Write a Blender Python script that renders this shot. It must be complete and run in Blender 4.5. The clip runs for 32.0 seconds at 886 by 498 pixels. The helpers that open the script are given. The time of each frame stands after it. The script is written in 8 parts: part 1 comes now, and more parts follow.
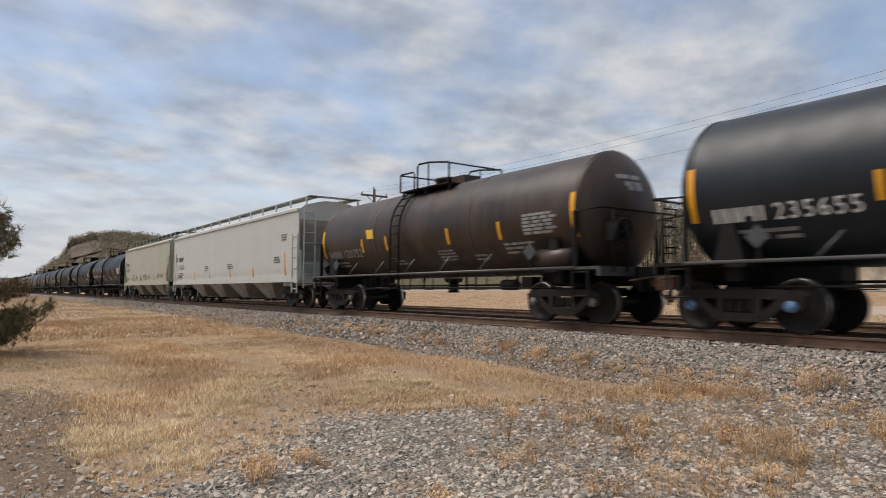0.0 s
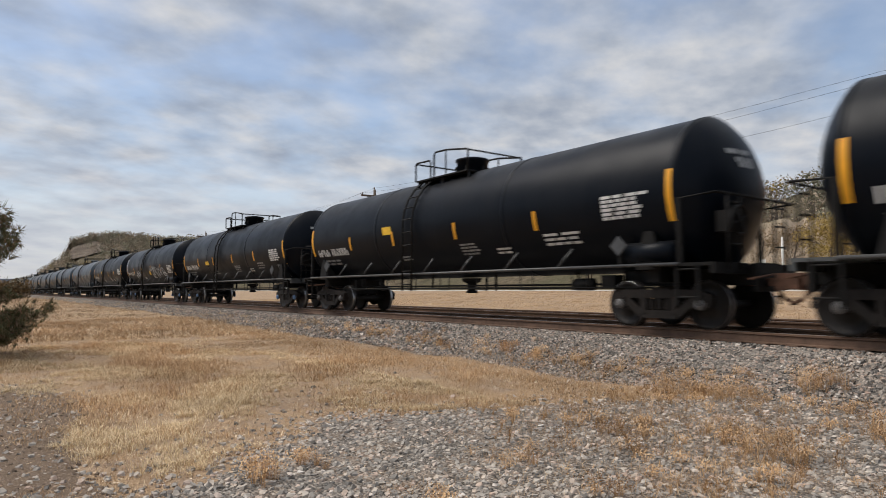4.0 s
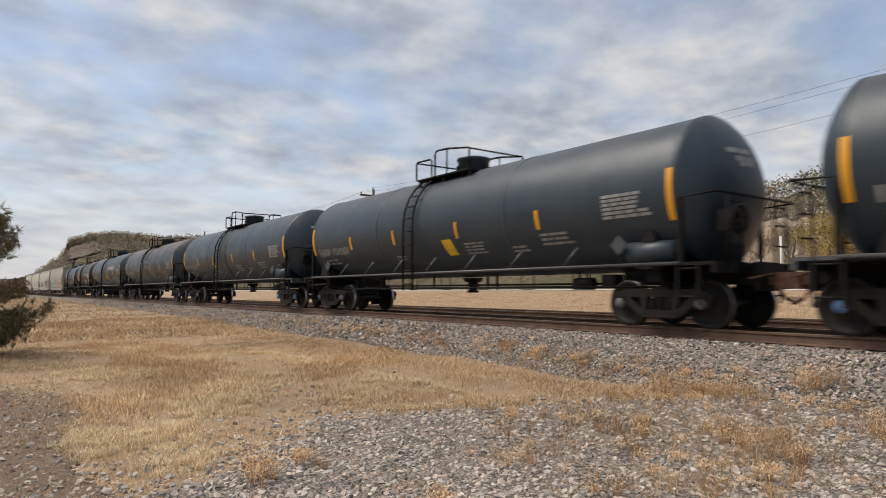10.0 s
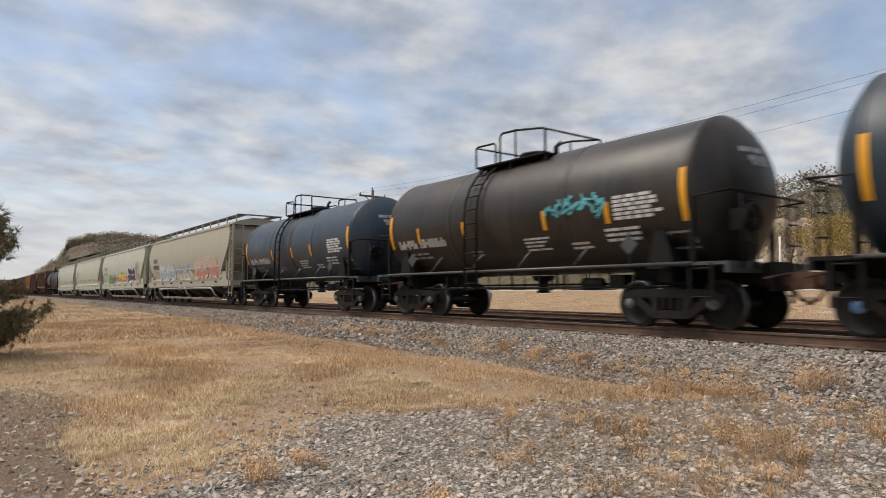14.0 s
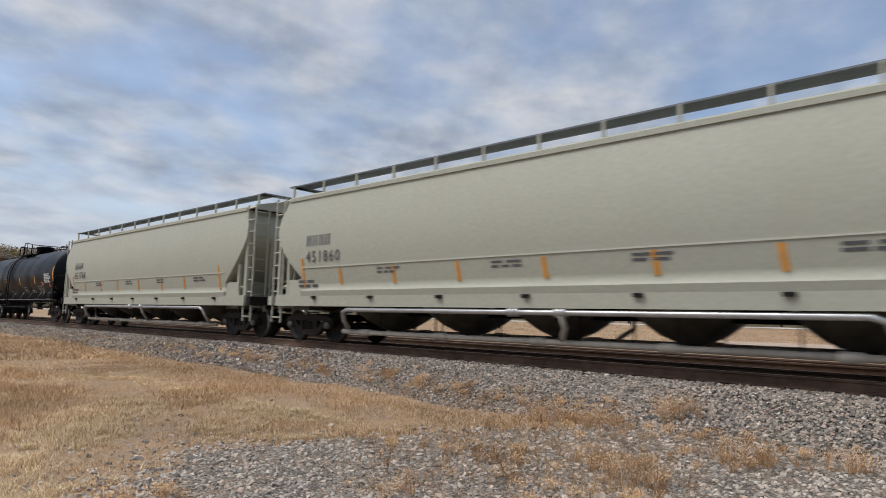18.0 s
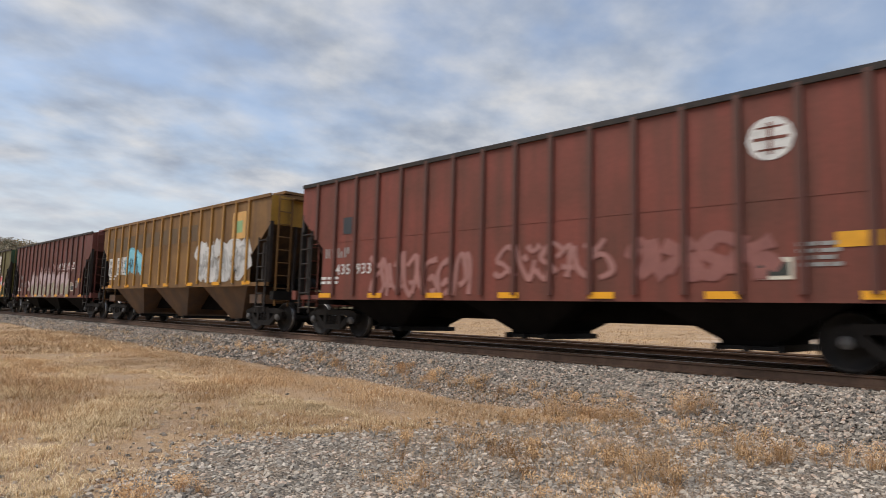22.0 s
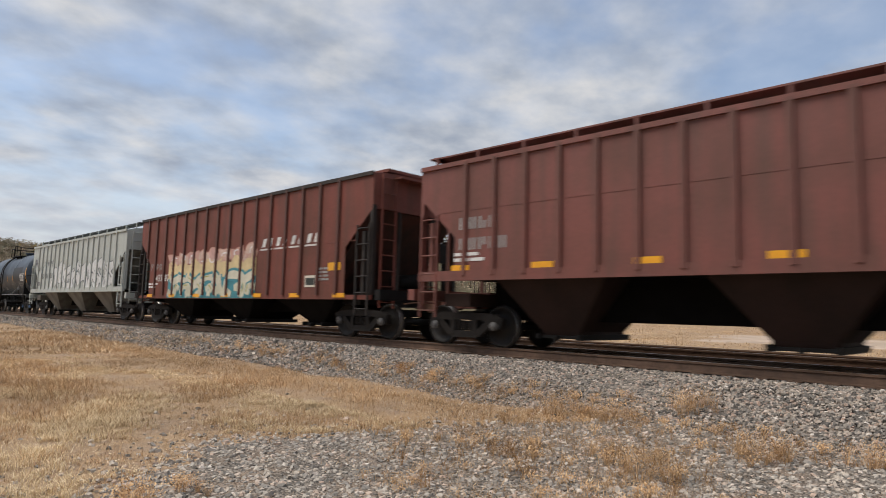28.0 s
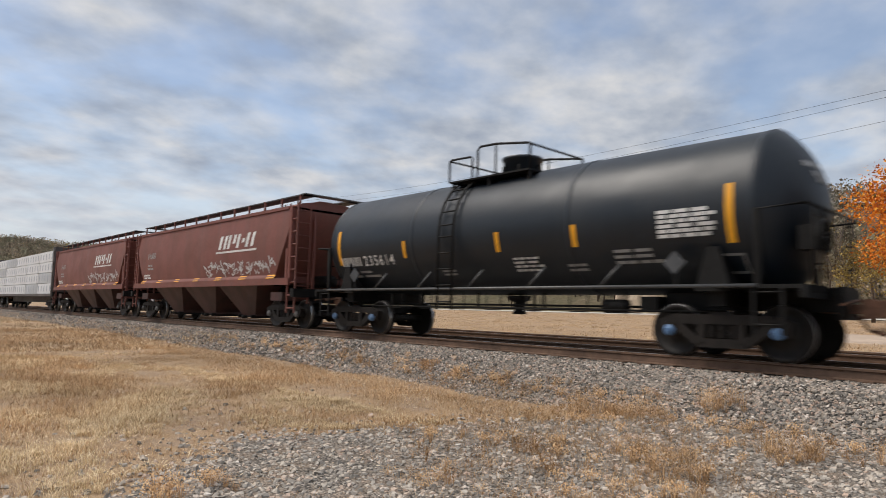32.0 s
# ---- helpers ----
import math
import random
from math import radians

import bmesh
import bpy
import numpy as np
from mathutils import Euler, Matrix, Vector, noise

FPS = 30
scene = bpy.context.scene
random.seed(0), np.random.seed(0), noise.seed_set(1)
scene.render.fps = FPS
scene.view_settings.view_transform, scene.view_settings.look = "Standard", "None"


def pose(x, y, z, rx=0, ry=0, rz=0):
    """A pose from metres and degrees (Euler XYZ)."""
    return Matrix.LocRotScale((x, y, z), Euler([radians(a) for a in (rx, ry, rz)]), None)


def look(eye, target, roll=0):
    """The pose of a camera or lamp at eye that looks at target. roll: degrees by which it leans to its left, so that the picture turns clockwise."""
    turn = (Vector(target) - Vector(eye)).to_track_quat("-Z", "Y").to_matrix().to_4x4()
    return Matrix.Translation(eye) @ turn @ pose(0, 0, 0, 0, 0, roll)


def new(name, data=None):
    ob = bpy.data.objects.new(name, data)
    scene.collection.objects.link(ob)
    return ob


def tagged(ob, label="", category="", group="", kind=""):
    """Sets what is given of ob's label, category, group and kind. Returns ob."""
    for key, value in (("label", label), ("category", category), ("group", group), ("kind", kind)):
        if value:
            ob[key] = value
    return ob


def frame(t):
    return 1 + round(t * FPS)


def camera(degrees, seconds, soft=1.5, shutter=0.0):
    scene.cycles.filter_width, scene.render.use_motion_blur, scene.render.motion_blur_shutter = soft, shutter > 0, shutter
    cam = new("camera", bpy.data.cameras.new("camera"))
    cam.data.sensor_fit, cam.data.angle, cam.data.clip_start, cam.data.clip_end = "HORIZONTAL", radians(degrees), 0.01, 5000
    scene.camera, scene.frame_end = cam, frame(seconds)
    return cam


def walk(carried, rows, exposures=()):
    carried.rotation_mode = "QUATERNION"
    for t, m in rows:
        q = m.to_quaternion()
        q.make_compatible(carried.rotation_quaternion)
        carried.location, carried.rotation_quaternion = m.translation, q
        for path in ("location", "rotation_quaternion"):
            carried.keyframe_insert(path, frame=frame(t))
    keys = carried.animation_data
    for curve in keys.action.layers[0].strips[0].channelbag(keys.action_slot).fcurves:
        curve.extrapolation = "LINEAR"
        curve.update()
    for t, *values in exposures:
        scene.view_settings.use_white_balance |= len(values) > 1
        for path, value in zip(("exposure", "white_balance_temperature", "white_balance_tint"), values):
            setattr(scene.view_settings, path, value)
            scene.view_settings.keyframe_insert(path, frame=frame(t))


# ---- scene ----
# ---- camera and its path ----
H_EYE = 0.713                      # eye above the rail head; z = 0 is the rail head
TRACK_Y = 11.7                     # centre line of the track
SIDING_Y = 15.97                   # centre line of the second, empty track
SPEED = 18.04                      # train, metres a second towards +x


def aim(yaw, pitch, roll):
    return Matrix.Translation((0, 0, H_EYE)) @ pose(0, 0, 0, 90 + pitch, 0, yaw) @ pose(0, 0, 0, 0, 0, roll)


PATH = [
    (0, 53.442, 3.750, 0.085),
    (1, 53.436, 3.769, 0.046),
    (2, 53.420, 3.789, 0.016),
    (3, 53.474, 3.789, 0.004),
    (3.5, 53.511, 3.790, -0.004),
    (5.5, 53.356, 3.799, 0.012),
    (6, 53.369, 3.790, 0.028),
    (7, 53.366, 3.797, 0.007),
    (8, 53.358, 3.779, 0.021),
    (9, 53.344, 3.748, -0.050),
    (10, 53.380, 3.749, -0.062),
    (11, 53.405, 3.748, -0.061),
    (12, 53.377, 3.748, -0.065),
    (13, 53.400, 3.780, -0.140),
    (14, 53.316, 3.796, -0.101),
    (14.5, 53.305, 3.785, -0.118),
    (16.5, 47.754, 5.686, 1.148),
    (17, 45.598, 6.325, 1.480),
    (17.5, 43.596, 6.763, 1.626),
    (18, 43.251, 6.364, 1.564),
    (18.5, 43.408, 6.028, 1.535),
    (19, 43.661, 5.838, 1.507),
    (19.5, 44.063, 5.739, 1.562),
    (20, 44.411, 5.755, 1.563),
    (20.5, 44.577, 5.759, 1.579),
    (21, 44.568, 5.758, 1.581),
    (21.5, 44.546, 5.757, 1.591),
    (22, 44.531, 5.829, 1.594),
    (22.5, 44.454, 5.902, 1.613),
    (23, 44.405, 5.904, 1.623),
    (23.5, 44.421, 5.906, 1.614),
    (24, 44.473, 5.863, 1.515),
    (24.5, 44.523, 5.843, 1.550),
    (25, 44.534, 5.792, 1.493),
    (25.5, 44.518, 5.819, 1.528),
    (27.5, 44.537, 5.810, 1.508),
    (28, 44.503, 5.800, 1.505),
    (28.5, 44.544, 5.800, 1.497),
    (29, 44.580, 5.765, 1.435),
    (29.5, 44.607, 5.535, 1.366),
    (30, 45.225, 5.506, 1.321),
    (30.5, 45.835, 5.500, 1.340),
    (31, 46.256, 5.491, 1.377),
    (31.5, 46.529, 5.473, 1.369),
    (32, 46.599, 5.479, 1.375),
]
cam = camera(70.0, 32.0, soft=0.9, shutter=0.2)
EXPOSURE = [(0, -0.05, 6500, 10), (1.2, -0.04, 6450, 10), (2, -0.1, 6250, 10), (3.2, -0.1, 6250, 10), (5.0, 0.0, 6650, 10), (14.5, 0.02, 6650, 10), (16.5, -0.13, 6200, 10), (19, -0.12, 6180, 10),
            (20, -0.08, 6150, 10), (21.3, 0.0, 6500, 10), (28.5, 0.0, 6500, 10), (30, -0.08, 6350, 10), (32, 0.0, 6500, 10)]
walk(cam, [(t, aim(y, p, r)) for t, y, p, r in PATH], EXPOSURE)

# ---- world and light ----
SUN_EL, SUN_AZ = 59.0, 222.0       # degrees; azimuth from +y towards +x
world = bpy.data.worlds.new("overcast_sky")
scene.world = world
world.use_nodes = True
wn, wl = world.node_tree.nodes, world.node_tree.links
wn.clear()


def wnode(kind, **props):
    n = wn.new(kind)
    for k, v in props.items():
        if k == "op":
            n.operation = v
        elif k == "blend":
            n.blend_type = v
    return n


def build_sky():
    out, bg = wnode("ShaderNodeOutputWorld"), wnode("ShaderNodeBackground")
    sky = wnode("ShaderNodeTexSky")
    sky.sky_type, sky.sun_disc = "NISHITA", False
    sky.sun_elevation, sky.sun_rotation = radians(SUN_EL), radians(SUN_AZ)
    sky.air_density, sky.dust_density, sky.ozone_density = 1.0, 1.2, 1.5
    co = wnode("ShaderNodeTexCoord")
    sep = wnode("ShaderNodeSeparateXYZ")
    wl.new(co.outputs["Generated"], sep.inputs[0])
    up = wnode("ShaderNodeMath", op="MAXIMUM")
    wl.new(sep.outputs[2], up.inputs[0])
    up.inputs[1].default_value = 0.0
    lift = wnode("ShaderNodeMath", op="ADD")
    wl.new(up.outputs[0], lift.inputs[0])
    lift.inputs[1].default_value = 0.20
    dx, dy = wnode("ShaderNodeMath", op="DIVIDE"), wnode("ShaderNodeMath", op="DIVIDE")
    for d, k in ((dx, 0), (dy, 1)):
        wl.new(sep.outputs[k], d.inputs[0])
        wl.new(lift.outputs[0], d.inputs[1])
    comb = wnode("ShaderNodeCombineXYZ")
    wl.new(dx.outputs[0], comb.inputs[0])
    wl.new(dy.outputs[0], comb.inputs[1])

    def cloud(scale, detail, rough, dist, offset):
        mp = wnode("ShaderNodeMapping")
        mp.inputs["Location"].default_value = offset
        mp.inputs["Rotation"].default_value = (0, 0, radians(50))
        mp.inputs["Scale"].default_value = (scale * 1.0, scale * 0.9, scale)
        wl.new(comb.outputs[0], mp.inputs[0])
        nz = wnode("ShaderNodeTexNoise")
        nz.inputs["Scale"].default_value = 1.0
        nz.inputs["Detail"].default_value = detail
        nz.inputs["Roughness"].default_value = rough
        nz.inputs["Distortion"].default_value = dist
        wl.new(mp.outputs[0], nz.inputs["Vector"])
        return nz.outputs["Fac"]

    def ramp(src, stops):
        r = wnode("ShaderNodeValToRGB")
        els = r.color_ramp.elements
        while len(els) < len(stops):
            els.new(0.5)
        for e, (p, c) in zip(els, stops):
            e.position, e.color = p, (*c, 1)
        wl.new(src, r.inputs[0])
        return r.outputs[0]

    def mix(fac, a, b, blend="MIX"):
        m = wnode("ShaderNodeMixRGB", blend=blend)
        for i, v in enumerate((fac, a, b)):
            if isinstance(v, (int, float)):
                m.inputs[i].default_value = v if i == 0 else (v, v, v, 1)
            elif isinstance(v, tuple):
                m.inputs[i].default_value = (*v, 1)
            else:
                wl.new(v, m.inputs[i])
        return m.outputs[0]

    # clear sky between the clouds
    clear = mix(1.0, sky.outputs[0], (1.62, 1.52, 1.44), "MULTIPLY")
    # broken layer: broad banks, each made of small puffs
    banks = mix(0.36, cloud(1.3, 5, 0.45, 0.0, (0.3, 6.4, 0)), cloud(4.0, 5, 0.5, 0.0, (1.9, 5.3, 0)))
    cover = ramp(banks, [(0.40, (0.32, 0.32, 0.32)), (0.48, (0.70, 0.70, 0.70)), (0.56, (1, 1, 1))])
    # cloud body: grey-violet undersides to pale warm tops
    puffs = mix(0.55, cloud(2.4, 5, 0.46, 0.0, (3.1, 0.4, 0)), cloud(6.0, 5, 0.5, 0.0, (8.2, 1.7, 0)))
    body = ramp(puffs, [(0.38, (3.0, 3.4, 4.15)), (0.46, (3.8, 4.15, 4.75)), (0.53, (4.7, 4.95, 5.4)), (0.64, (6.2, 6.15, 6.15))])
    sky_mix = mix(cover, clear, body)
    # paler towards the horizon
    low = ramp(sep.outputs[2], [(0.0, (0.78, 0.78, 0.78)), (0.22, (0, 0, 0))])
    sky_mix = mix(low, sky_mix, (5.55, 5.65, 6.05))
    wl.new(sky_mix, bg.inputs[0])
    bg.inputs[1].default_value = 0.115
    wl.new(bg.outputs[0], out.inputs[0])


build_sky()
sun = new("sun", bpy.data.lights.new("sun", "SUN"))
sun.data.energy, sun.data.angle, sun.data.color = 3.25, radians(38), (1.0, 0.93, 0.84)
a, e = radians(SUN_AZ), radians(SUN_EL)
sun.matrix_world = look((60 * math.sin(a), 60 * math.cos(a), 60 * math.tan(e)), (0, 0, 0))
scene.view_settings.exposure = 0.0

# ---- materials ----
MATS = {}


class Nodes:
    """A small builder for node materials."""

    def __init__(self, name):
        self.m = bpy.data.materials.new(name)
        self.m.use_nodes = True
        self.n, self.l = self.m.node_tree.nodes, self.m.node_tree.links
        self.b = self.n["Principled BSDF"]
        self.co = self.n.new("ShaderNodeTexCoord")

    def put(self, v, socket):
        if isinstance(v, (int, float)):
            socket.default_value = v if not hasattr(socket.default_value, "__len__") else (v, v, v, 1)
        elif isinstance(v, tuple):
            socket.default_value = (*v, 1) if len(v) == 3 and len(socket.default_value) == 4 else v
        else:
            self.l.new(v, socket)

    def at(self, scale=(1, 1, 1), where="Object"):
        mp = self.n.new("ShaderNodeMapping")
        mp.inputs["Scale"].default_value = scale
        self.l.new(self.co.outputs[where], mp.inputs[0])
        return mp.outputs[0]

    def noise(self, scale=1.0, detail=4, rough=0.55, vec=None, dist=0.0):
        t = self.n.new("ShaderNodeTexNoise")
        t.inputs["Scale"].default_value, t.inputs["Detail"].default_value = scale, detail
        t.inputs["Roughness"].default_value, t.inputs["Distortion"].default_value = rough, dist
        self.l.new(vec if vec is not None else self.co.outputs["Object"], t.inputs["Vector"])
        return t.outputs["Fac"]

    def cells(self, scale, vec=None, what="Color", feature="F1"):
        t = self.n.new("ShaderNodeTexVoronoi")
        t.feature = feature
        t.inputs["Scale"].default_value = scale
        self.l.new(vec if vec is not None else self.co.outputs["Object"], t.inputs["Vector"])
        return t.outputs[what]

    def ramp(self, src, stops):
        r = self.n.new("ShaderNodeValToRGB")
        els = r.color_ramp.elements
        while len(els) < len(stops):
            els.new(0.5)
        for e, (p, c) in zip(els, stops):
            e.position, e.color = p, (*c, 1) if isinstance(c, tuple) else (c, c, c, 1)
        self.l.new(src, r.inputs[0])
        return r.outputs[0]

    def mix(self, fac, a, b, blend="MIX"):
        m = self.n.new("ShaderNodeMixRGB")
        m.blend_type = blend
        for v, s in zip((fac, a, b), m.inputs):
            self.put(v, s)
        return m.outputs[0]

    def rnd(self, island=False):
        if island:
            return self.n.new("ShaderNodeNewGeometry").outputs["Random Per Island"]
        return self.n.new("ShaderNodeObjectInfo").outputs["Random"]

    def bump(self, h, strength=0.3, distance=0.02):
        b = self.n.new("ShaderNodeBump")
        b.inputs["Strength"].default_value, b.inputs["Distance"].default_value = strength, distance
        self.l.new(h, b.inputs["Height"])
        self.l.new(b.outputs[0], self.b.inputs["Normal"])

    def end(self, color, rough=0.6, metal=0.0, spec=None):
        self.put(color, self.b.inputs["Base Color"])
        self.put(rough, self.b.inputs["Roughness"])
        self.put(metal, self.b.inputs["Metallic"])
        if spec is not None:
            self.b.inputs["Specular IOR Level"].default_value = spec
        return self.m


def paint(name, color, dirt=(0.10, 0.08, 0.06), amount=0.5, rough=0.5, streak=1.0, spec=0.5, settled=None, lie_from=0.48):
    """Weathered railway paint: run-down streaks, dust blotches, small scuffs."""
    if name in MATS:
        return MATS[name]
    k = Nodes(name)
    run = k.noise(1.0, 5, 0.6, k.at((2.6, 2.6, 0.22)))
    blot = k.noise(0.7, 5, 0.6)
    fine = k.noise(14.0, 4, 0.65)
    f1 = k.ramp(run, [(0.44, 0.0), (0.66, amount * streak)])
    f2 = k.ramp(blot, [(0.42, 0.0), (0.68, amount * 0.9)])
    c = k.mix(f2, color, dirt)
    c = k.mix(f1, c, dirt)
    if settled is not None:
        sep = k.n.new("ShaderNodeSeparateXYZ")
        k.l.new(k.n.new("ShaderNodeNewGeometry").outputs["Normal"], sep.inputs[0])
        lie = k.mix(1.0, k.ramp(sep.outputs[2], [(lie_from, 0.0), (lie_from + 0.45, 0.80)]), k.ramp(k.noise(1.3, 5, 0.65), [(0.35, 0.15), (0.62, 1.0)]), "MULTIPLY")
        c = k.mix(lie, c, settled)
    v = k.ramp(fine, [(0.25, 0.86), (0.75, 1.10)])
    c = k.mix(1.0, c, v, "MULTIPLY")
    k.bump(k.noise(3.0, 3, 0.5), 0.08, 0.03)
    MATS[name] = k.end(c, k.ramp(blot, [(0.3, rough - 0.08), (0.7, rough + 0.15)]), 0.0, spec)
    return MATS[name]


def plain(name, color, rough=0.6, metal=0.0, var=0.2, scale=6.0, bump=0.0, spec=None):
    if name in MATS:
        return MATS[name]
    k = Nodes(name)
    n = k.noise(scale, 5, 0.6)
    c = k.mix(1.0, color, k.ramp(n, [(0.25, 1 - var), (0.75, 1 + var)]), "MULTIPLY")
    big = k.noise(scale * 0.15, 3)
    c = k.mix(1.0, c, k.ramp(big, [(0.3, 1 - var * 0.6), (0.7, 1 + var * 0.6)]), "MULTIPLY")
    if bump:
        k.bump(n, bump, 0.02)
    MATS[name] = k.end(c, rough, metal, spec)
    return MATS[name]


def leafy(name, stops, rough=0.8, trans=0.25):
    if name in MATS:
        return MATS[name]
    k = Nodes(name)
    c = k.ramp(k.rnd(True), stops)
    big = k.noise(0.25, 3)
    c = k.mix(1.0, c, k.ramp(big, [(0.3, 0.7), (0.7, 1.25)]), "MULTIPLY")
    m = k.end(c, rough, 0.0, 0.2)
    k.b.inputs["Transmission Weight"].default_value = 0.0
    MATS[name] = m
    return m


STEEL = plain("dark_steel", (0.010, 0.0095, 0.009), 0.65, 0.0, 0.35, 7, 0.15, 0.2)
FRAME_STEEL = plain("truck_cast_steel", (0.020, 0.0165, 0.0142), 0.7, 0.0, 0.4, 5, 0.25, 0.25)
WHEEL = plain("wheel_steel", (0.017, 0.0145, 0.013), 0.6, 0.0, 0.35, 6, 0.1, 0.3)
TREAD = plain("polished_tread", (0.42, 0.41, 0.40), 0.28, 1.0, 0.15, 9)
RUST = plain("rusty_steel", (0.13, 0.065, 0.04), 0.85, 0.0, 0.45, 8, 0.25)
RAIL = plain("rail_side_rust", (0.135, 0.080, 0.052), 0.8, 0.0, 0.35, 5, 0.2)
BLUE_CAP = plain("bearing_cap_blue", (0.10, 0.19, 0.34), 0.5, 0.0, 0.3, 9)
GREY_CAP = plain("bearing_cap_grey", (0.13, 0.125, 0.12), 0.5, 0.0, 0.3, 9)
YELLOW = plain("reflector_yellow", (0.78, 0.36, 0.015), 0.45, 0.0, 0.14, 5)
STENCIL = plain("stencil_white", (0.62, 0.62, 0.60), 0.6, 0.0, 0.25, 7)
STENCIL_DIM = plain("stencil_worn", (0.28, 0.28, 0.27), 0.65, 0.0, 0.3, 7)
STENCIL_DARK = plain("stencil_dark", (0.09, 0.09, 0.095), 0.65, 0.0, 0.3, 7)
TIE = plain("tie_timber", (0.08, 0.062, 0.05), 0.9, 0.0, 0.4, 4, 0.4)
GALV = plain("galvanised_grating", (0.085, 0.09, 0.09), 0.5, 0.4, 0.25, 9)
# near-black: the shade under the hoppers is put into this colour
HOPPER_DARK = plain("hopper_underside_shade", (0.0065, 0.0055, 0.005), 0.8, 0.0, 0.4, 3, 0.2, 0.08)


# ---- mesh building ----
class Mesh:
    def __init__(self):
        self.v, self.f, self.s = [], [], []

    def face(self, *pts, smooth=False):
        i = len(self.v)
        self.v += [tuple(p) for p in pts]
        self.f.append(tuple(range(i, i + len(pts))))
        self.s.append(smooth)

    def box(self, x0, x1, y0, y1, z0, z1):
        i = len(self.v)
        self.v += [(x, y, z) for x in (x0, x1) for y in (y0, y1) for z in (z0, z1)]
        for q in ((0, 1, 3, 2), (4, 6, 7, 5), (0, 4, 5, 1), (2, 3, 7, 6), (0, 2, 6, 4), (1, 5, 7, 3)):
            self.f.append(tuple(i + k for k in q))
            self.s.append(False)
        return self

    def prism(self, pts, y0, y1):
        """A polygon in the x-z plane, drawn out along y."""
        i, n = len(self.v), len(pts)
        self.v += [(x, y0, z) for x, z in pts] + [(x, y1, z) for x, z in pts]
        self.f += [tuple(range(i, i + n)), tuple(range(i + 2 * n - 1, i + n - 1, -1))]
        self.f += [(i + k, i + n + k, i + n + (k + 1) % n, i + (k + 1) % n) for k in range(n)]
        self.s += [False] * (n + 2)
        return self

    def bar(self, p, q, w, y0, y1):
        """A flat bar in the x-z plane from p to q, w wide."""
        (ax, az), (bx, bz) = p, q
        d = math.hypot(bx - ax, bz - az) or 1
        nx, nz = -(bz - az) / d * w / 2, (bx - ax) / d * w / 2
        return self.prism([(ax + nx, az + nz), (ax - nx, az - nz), (bx - nx, bz - nz), (bx + nx, bz + nz)], y0, y1)

    def tube(self, path, r, n=6, closed=False, caps=True):
        pts = [Vector(p) for p in path]
        i, m = len(self.v), len(pts)
        prev = None
        for k, p in enumerate(pts):
            d = (pts[min(k + 1, m - 1)] - pts[max(k - 1, 0)]).normalized()
            if prev is None:
                prev = d.orthogonal().normalized()
            u = (prev - d * prev.dot(d))
            u = u.normalized() if u.length > 1e-6 else d.orthogonal().normalized()
            prev, w = u, d.cross(u)
            rr = r[k] if isinstance(r, (list, tuple)) else r
            self.v += [tuple(p + (u * math.cos(a) + w * math.sin(a)) * rr) for a in (2 * math.pi * j / n for j in range(n))]
        for k in range(m - 1):
            for j in range(n):
                a, b = i + k * n + j, i + k * n + (j + 1) % n
                self.f.append((a, b, b + n, a + n))
                self.s.append(True)
        if caps:
            self.f += [tuple(i + j for j in range(n))[::-1], tuple(i + (m - 1) * n + j for j in range(n))]
            self.s += [False, False]
        return self

    def lathe(self, prof, axis="x", n=32, centre=(0, 0, 0), smooth=True, caps=True):
        """Rings of (place along the axis, radius)."""
        i, m = len(self.v), len(prof)
        for a, r in prof:
            for j in range(n):
                c, s = r * math.cos(2 * math.pi * j / n), r * math.sin(2 * math.pi * j / n)
                p = {"x": (a, c, s), "y": (c, a, s), "z": (c, s, a)}[axis]
                self.v.append(tuple(p[k] + centre[k] for k in range(3)))
        for k in range(m - 1):
            for j in range(n):
                a, b = i + k * n + j, i + k * n + (j + 1) % n
                self.f.append((a, b, b + n, a + n))
                self.s.append(smooth)
        if caps:
            self.f += [tuple(i + j for j in range(n))[::-1], tuple(i + (m - 1) * n + j for j in range(n))]
            self.s += [False, False]
        return self

    def grid(self, rows, smooth=True):
        i, n = len(self.v), len(rows[0])
        for r in rows:
            self.v += [tuple(p) for p in r]
        for k in range(len(rows) - 1):
            for j in range(n - 1):
                a = i + k * n + j
                self.f.append((a, a + 1, a + n + 1, a + n))
                self.s.append(smooth)
        return self

    def data(self, name, mat=None):
        me = bpy.data.meshes.new(name)
        me.from_pydata(self.v, [], self.f)
        me.polygons.foreach_set("use_smooth", self.s)
        if mat:
            me.materials.append(mat)
        me.update()
        return me


def recalc(me):
    bm = bmesh.new()
    bm.from_mesh(me)
    bmesh.ops.recalc_face_normals(bm, faces=bm.faces)
    bm.to_mesh(me)
    bm.free()
    return me


def part(name, mesh, mat, parent, label="", m=None):
    me = mesh if isinstance(mesh, bpy.types.Mesh) else recalc(mesh.data(name, mat))
    ob = new(name, me)
    ob.parent = parent
    if m is not None:
        ob.matrix_basis = m
    if label:
        ob["label"] = label
    return ob


def thing(name, mesh, mat, label, category, group="", kind="", m=None):
    me = mesh if isinstance(mesh, bpy.types.Mesh) else recalc(mesh.data(name, mat))
    ob = new(name, me)
    if m is not None:
        ob.matrix_basis = m
    return tagged(ob, label, category, group, kind)


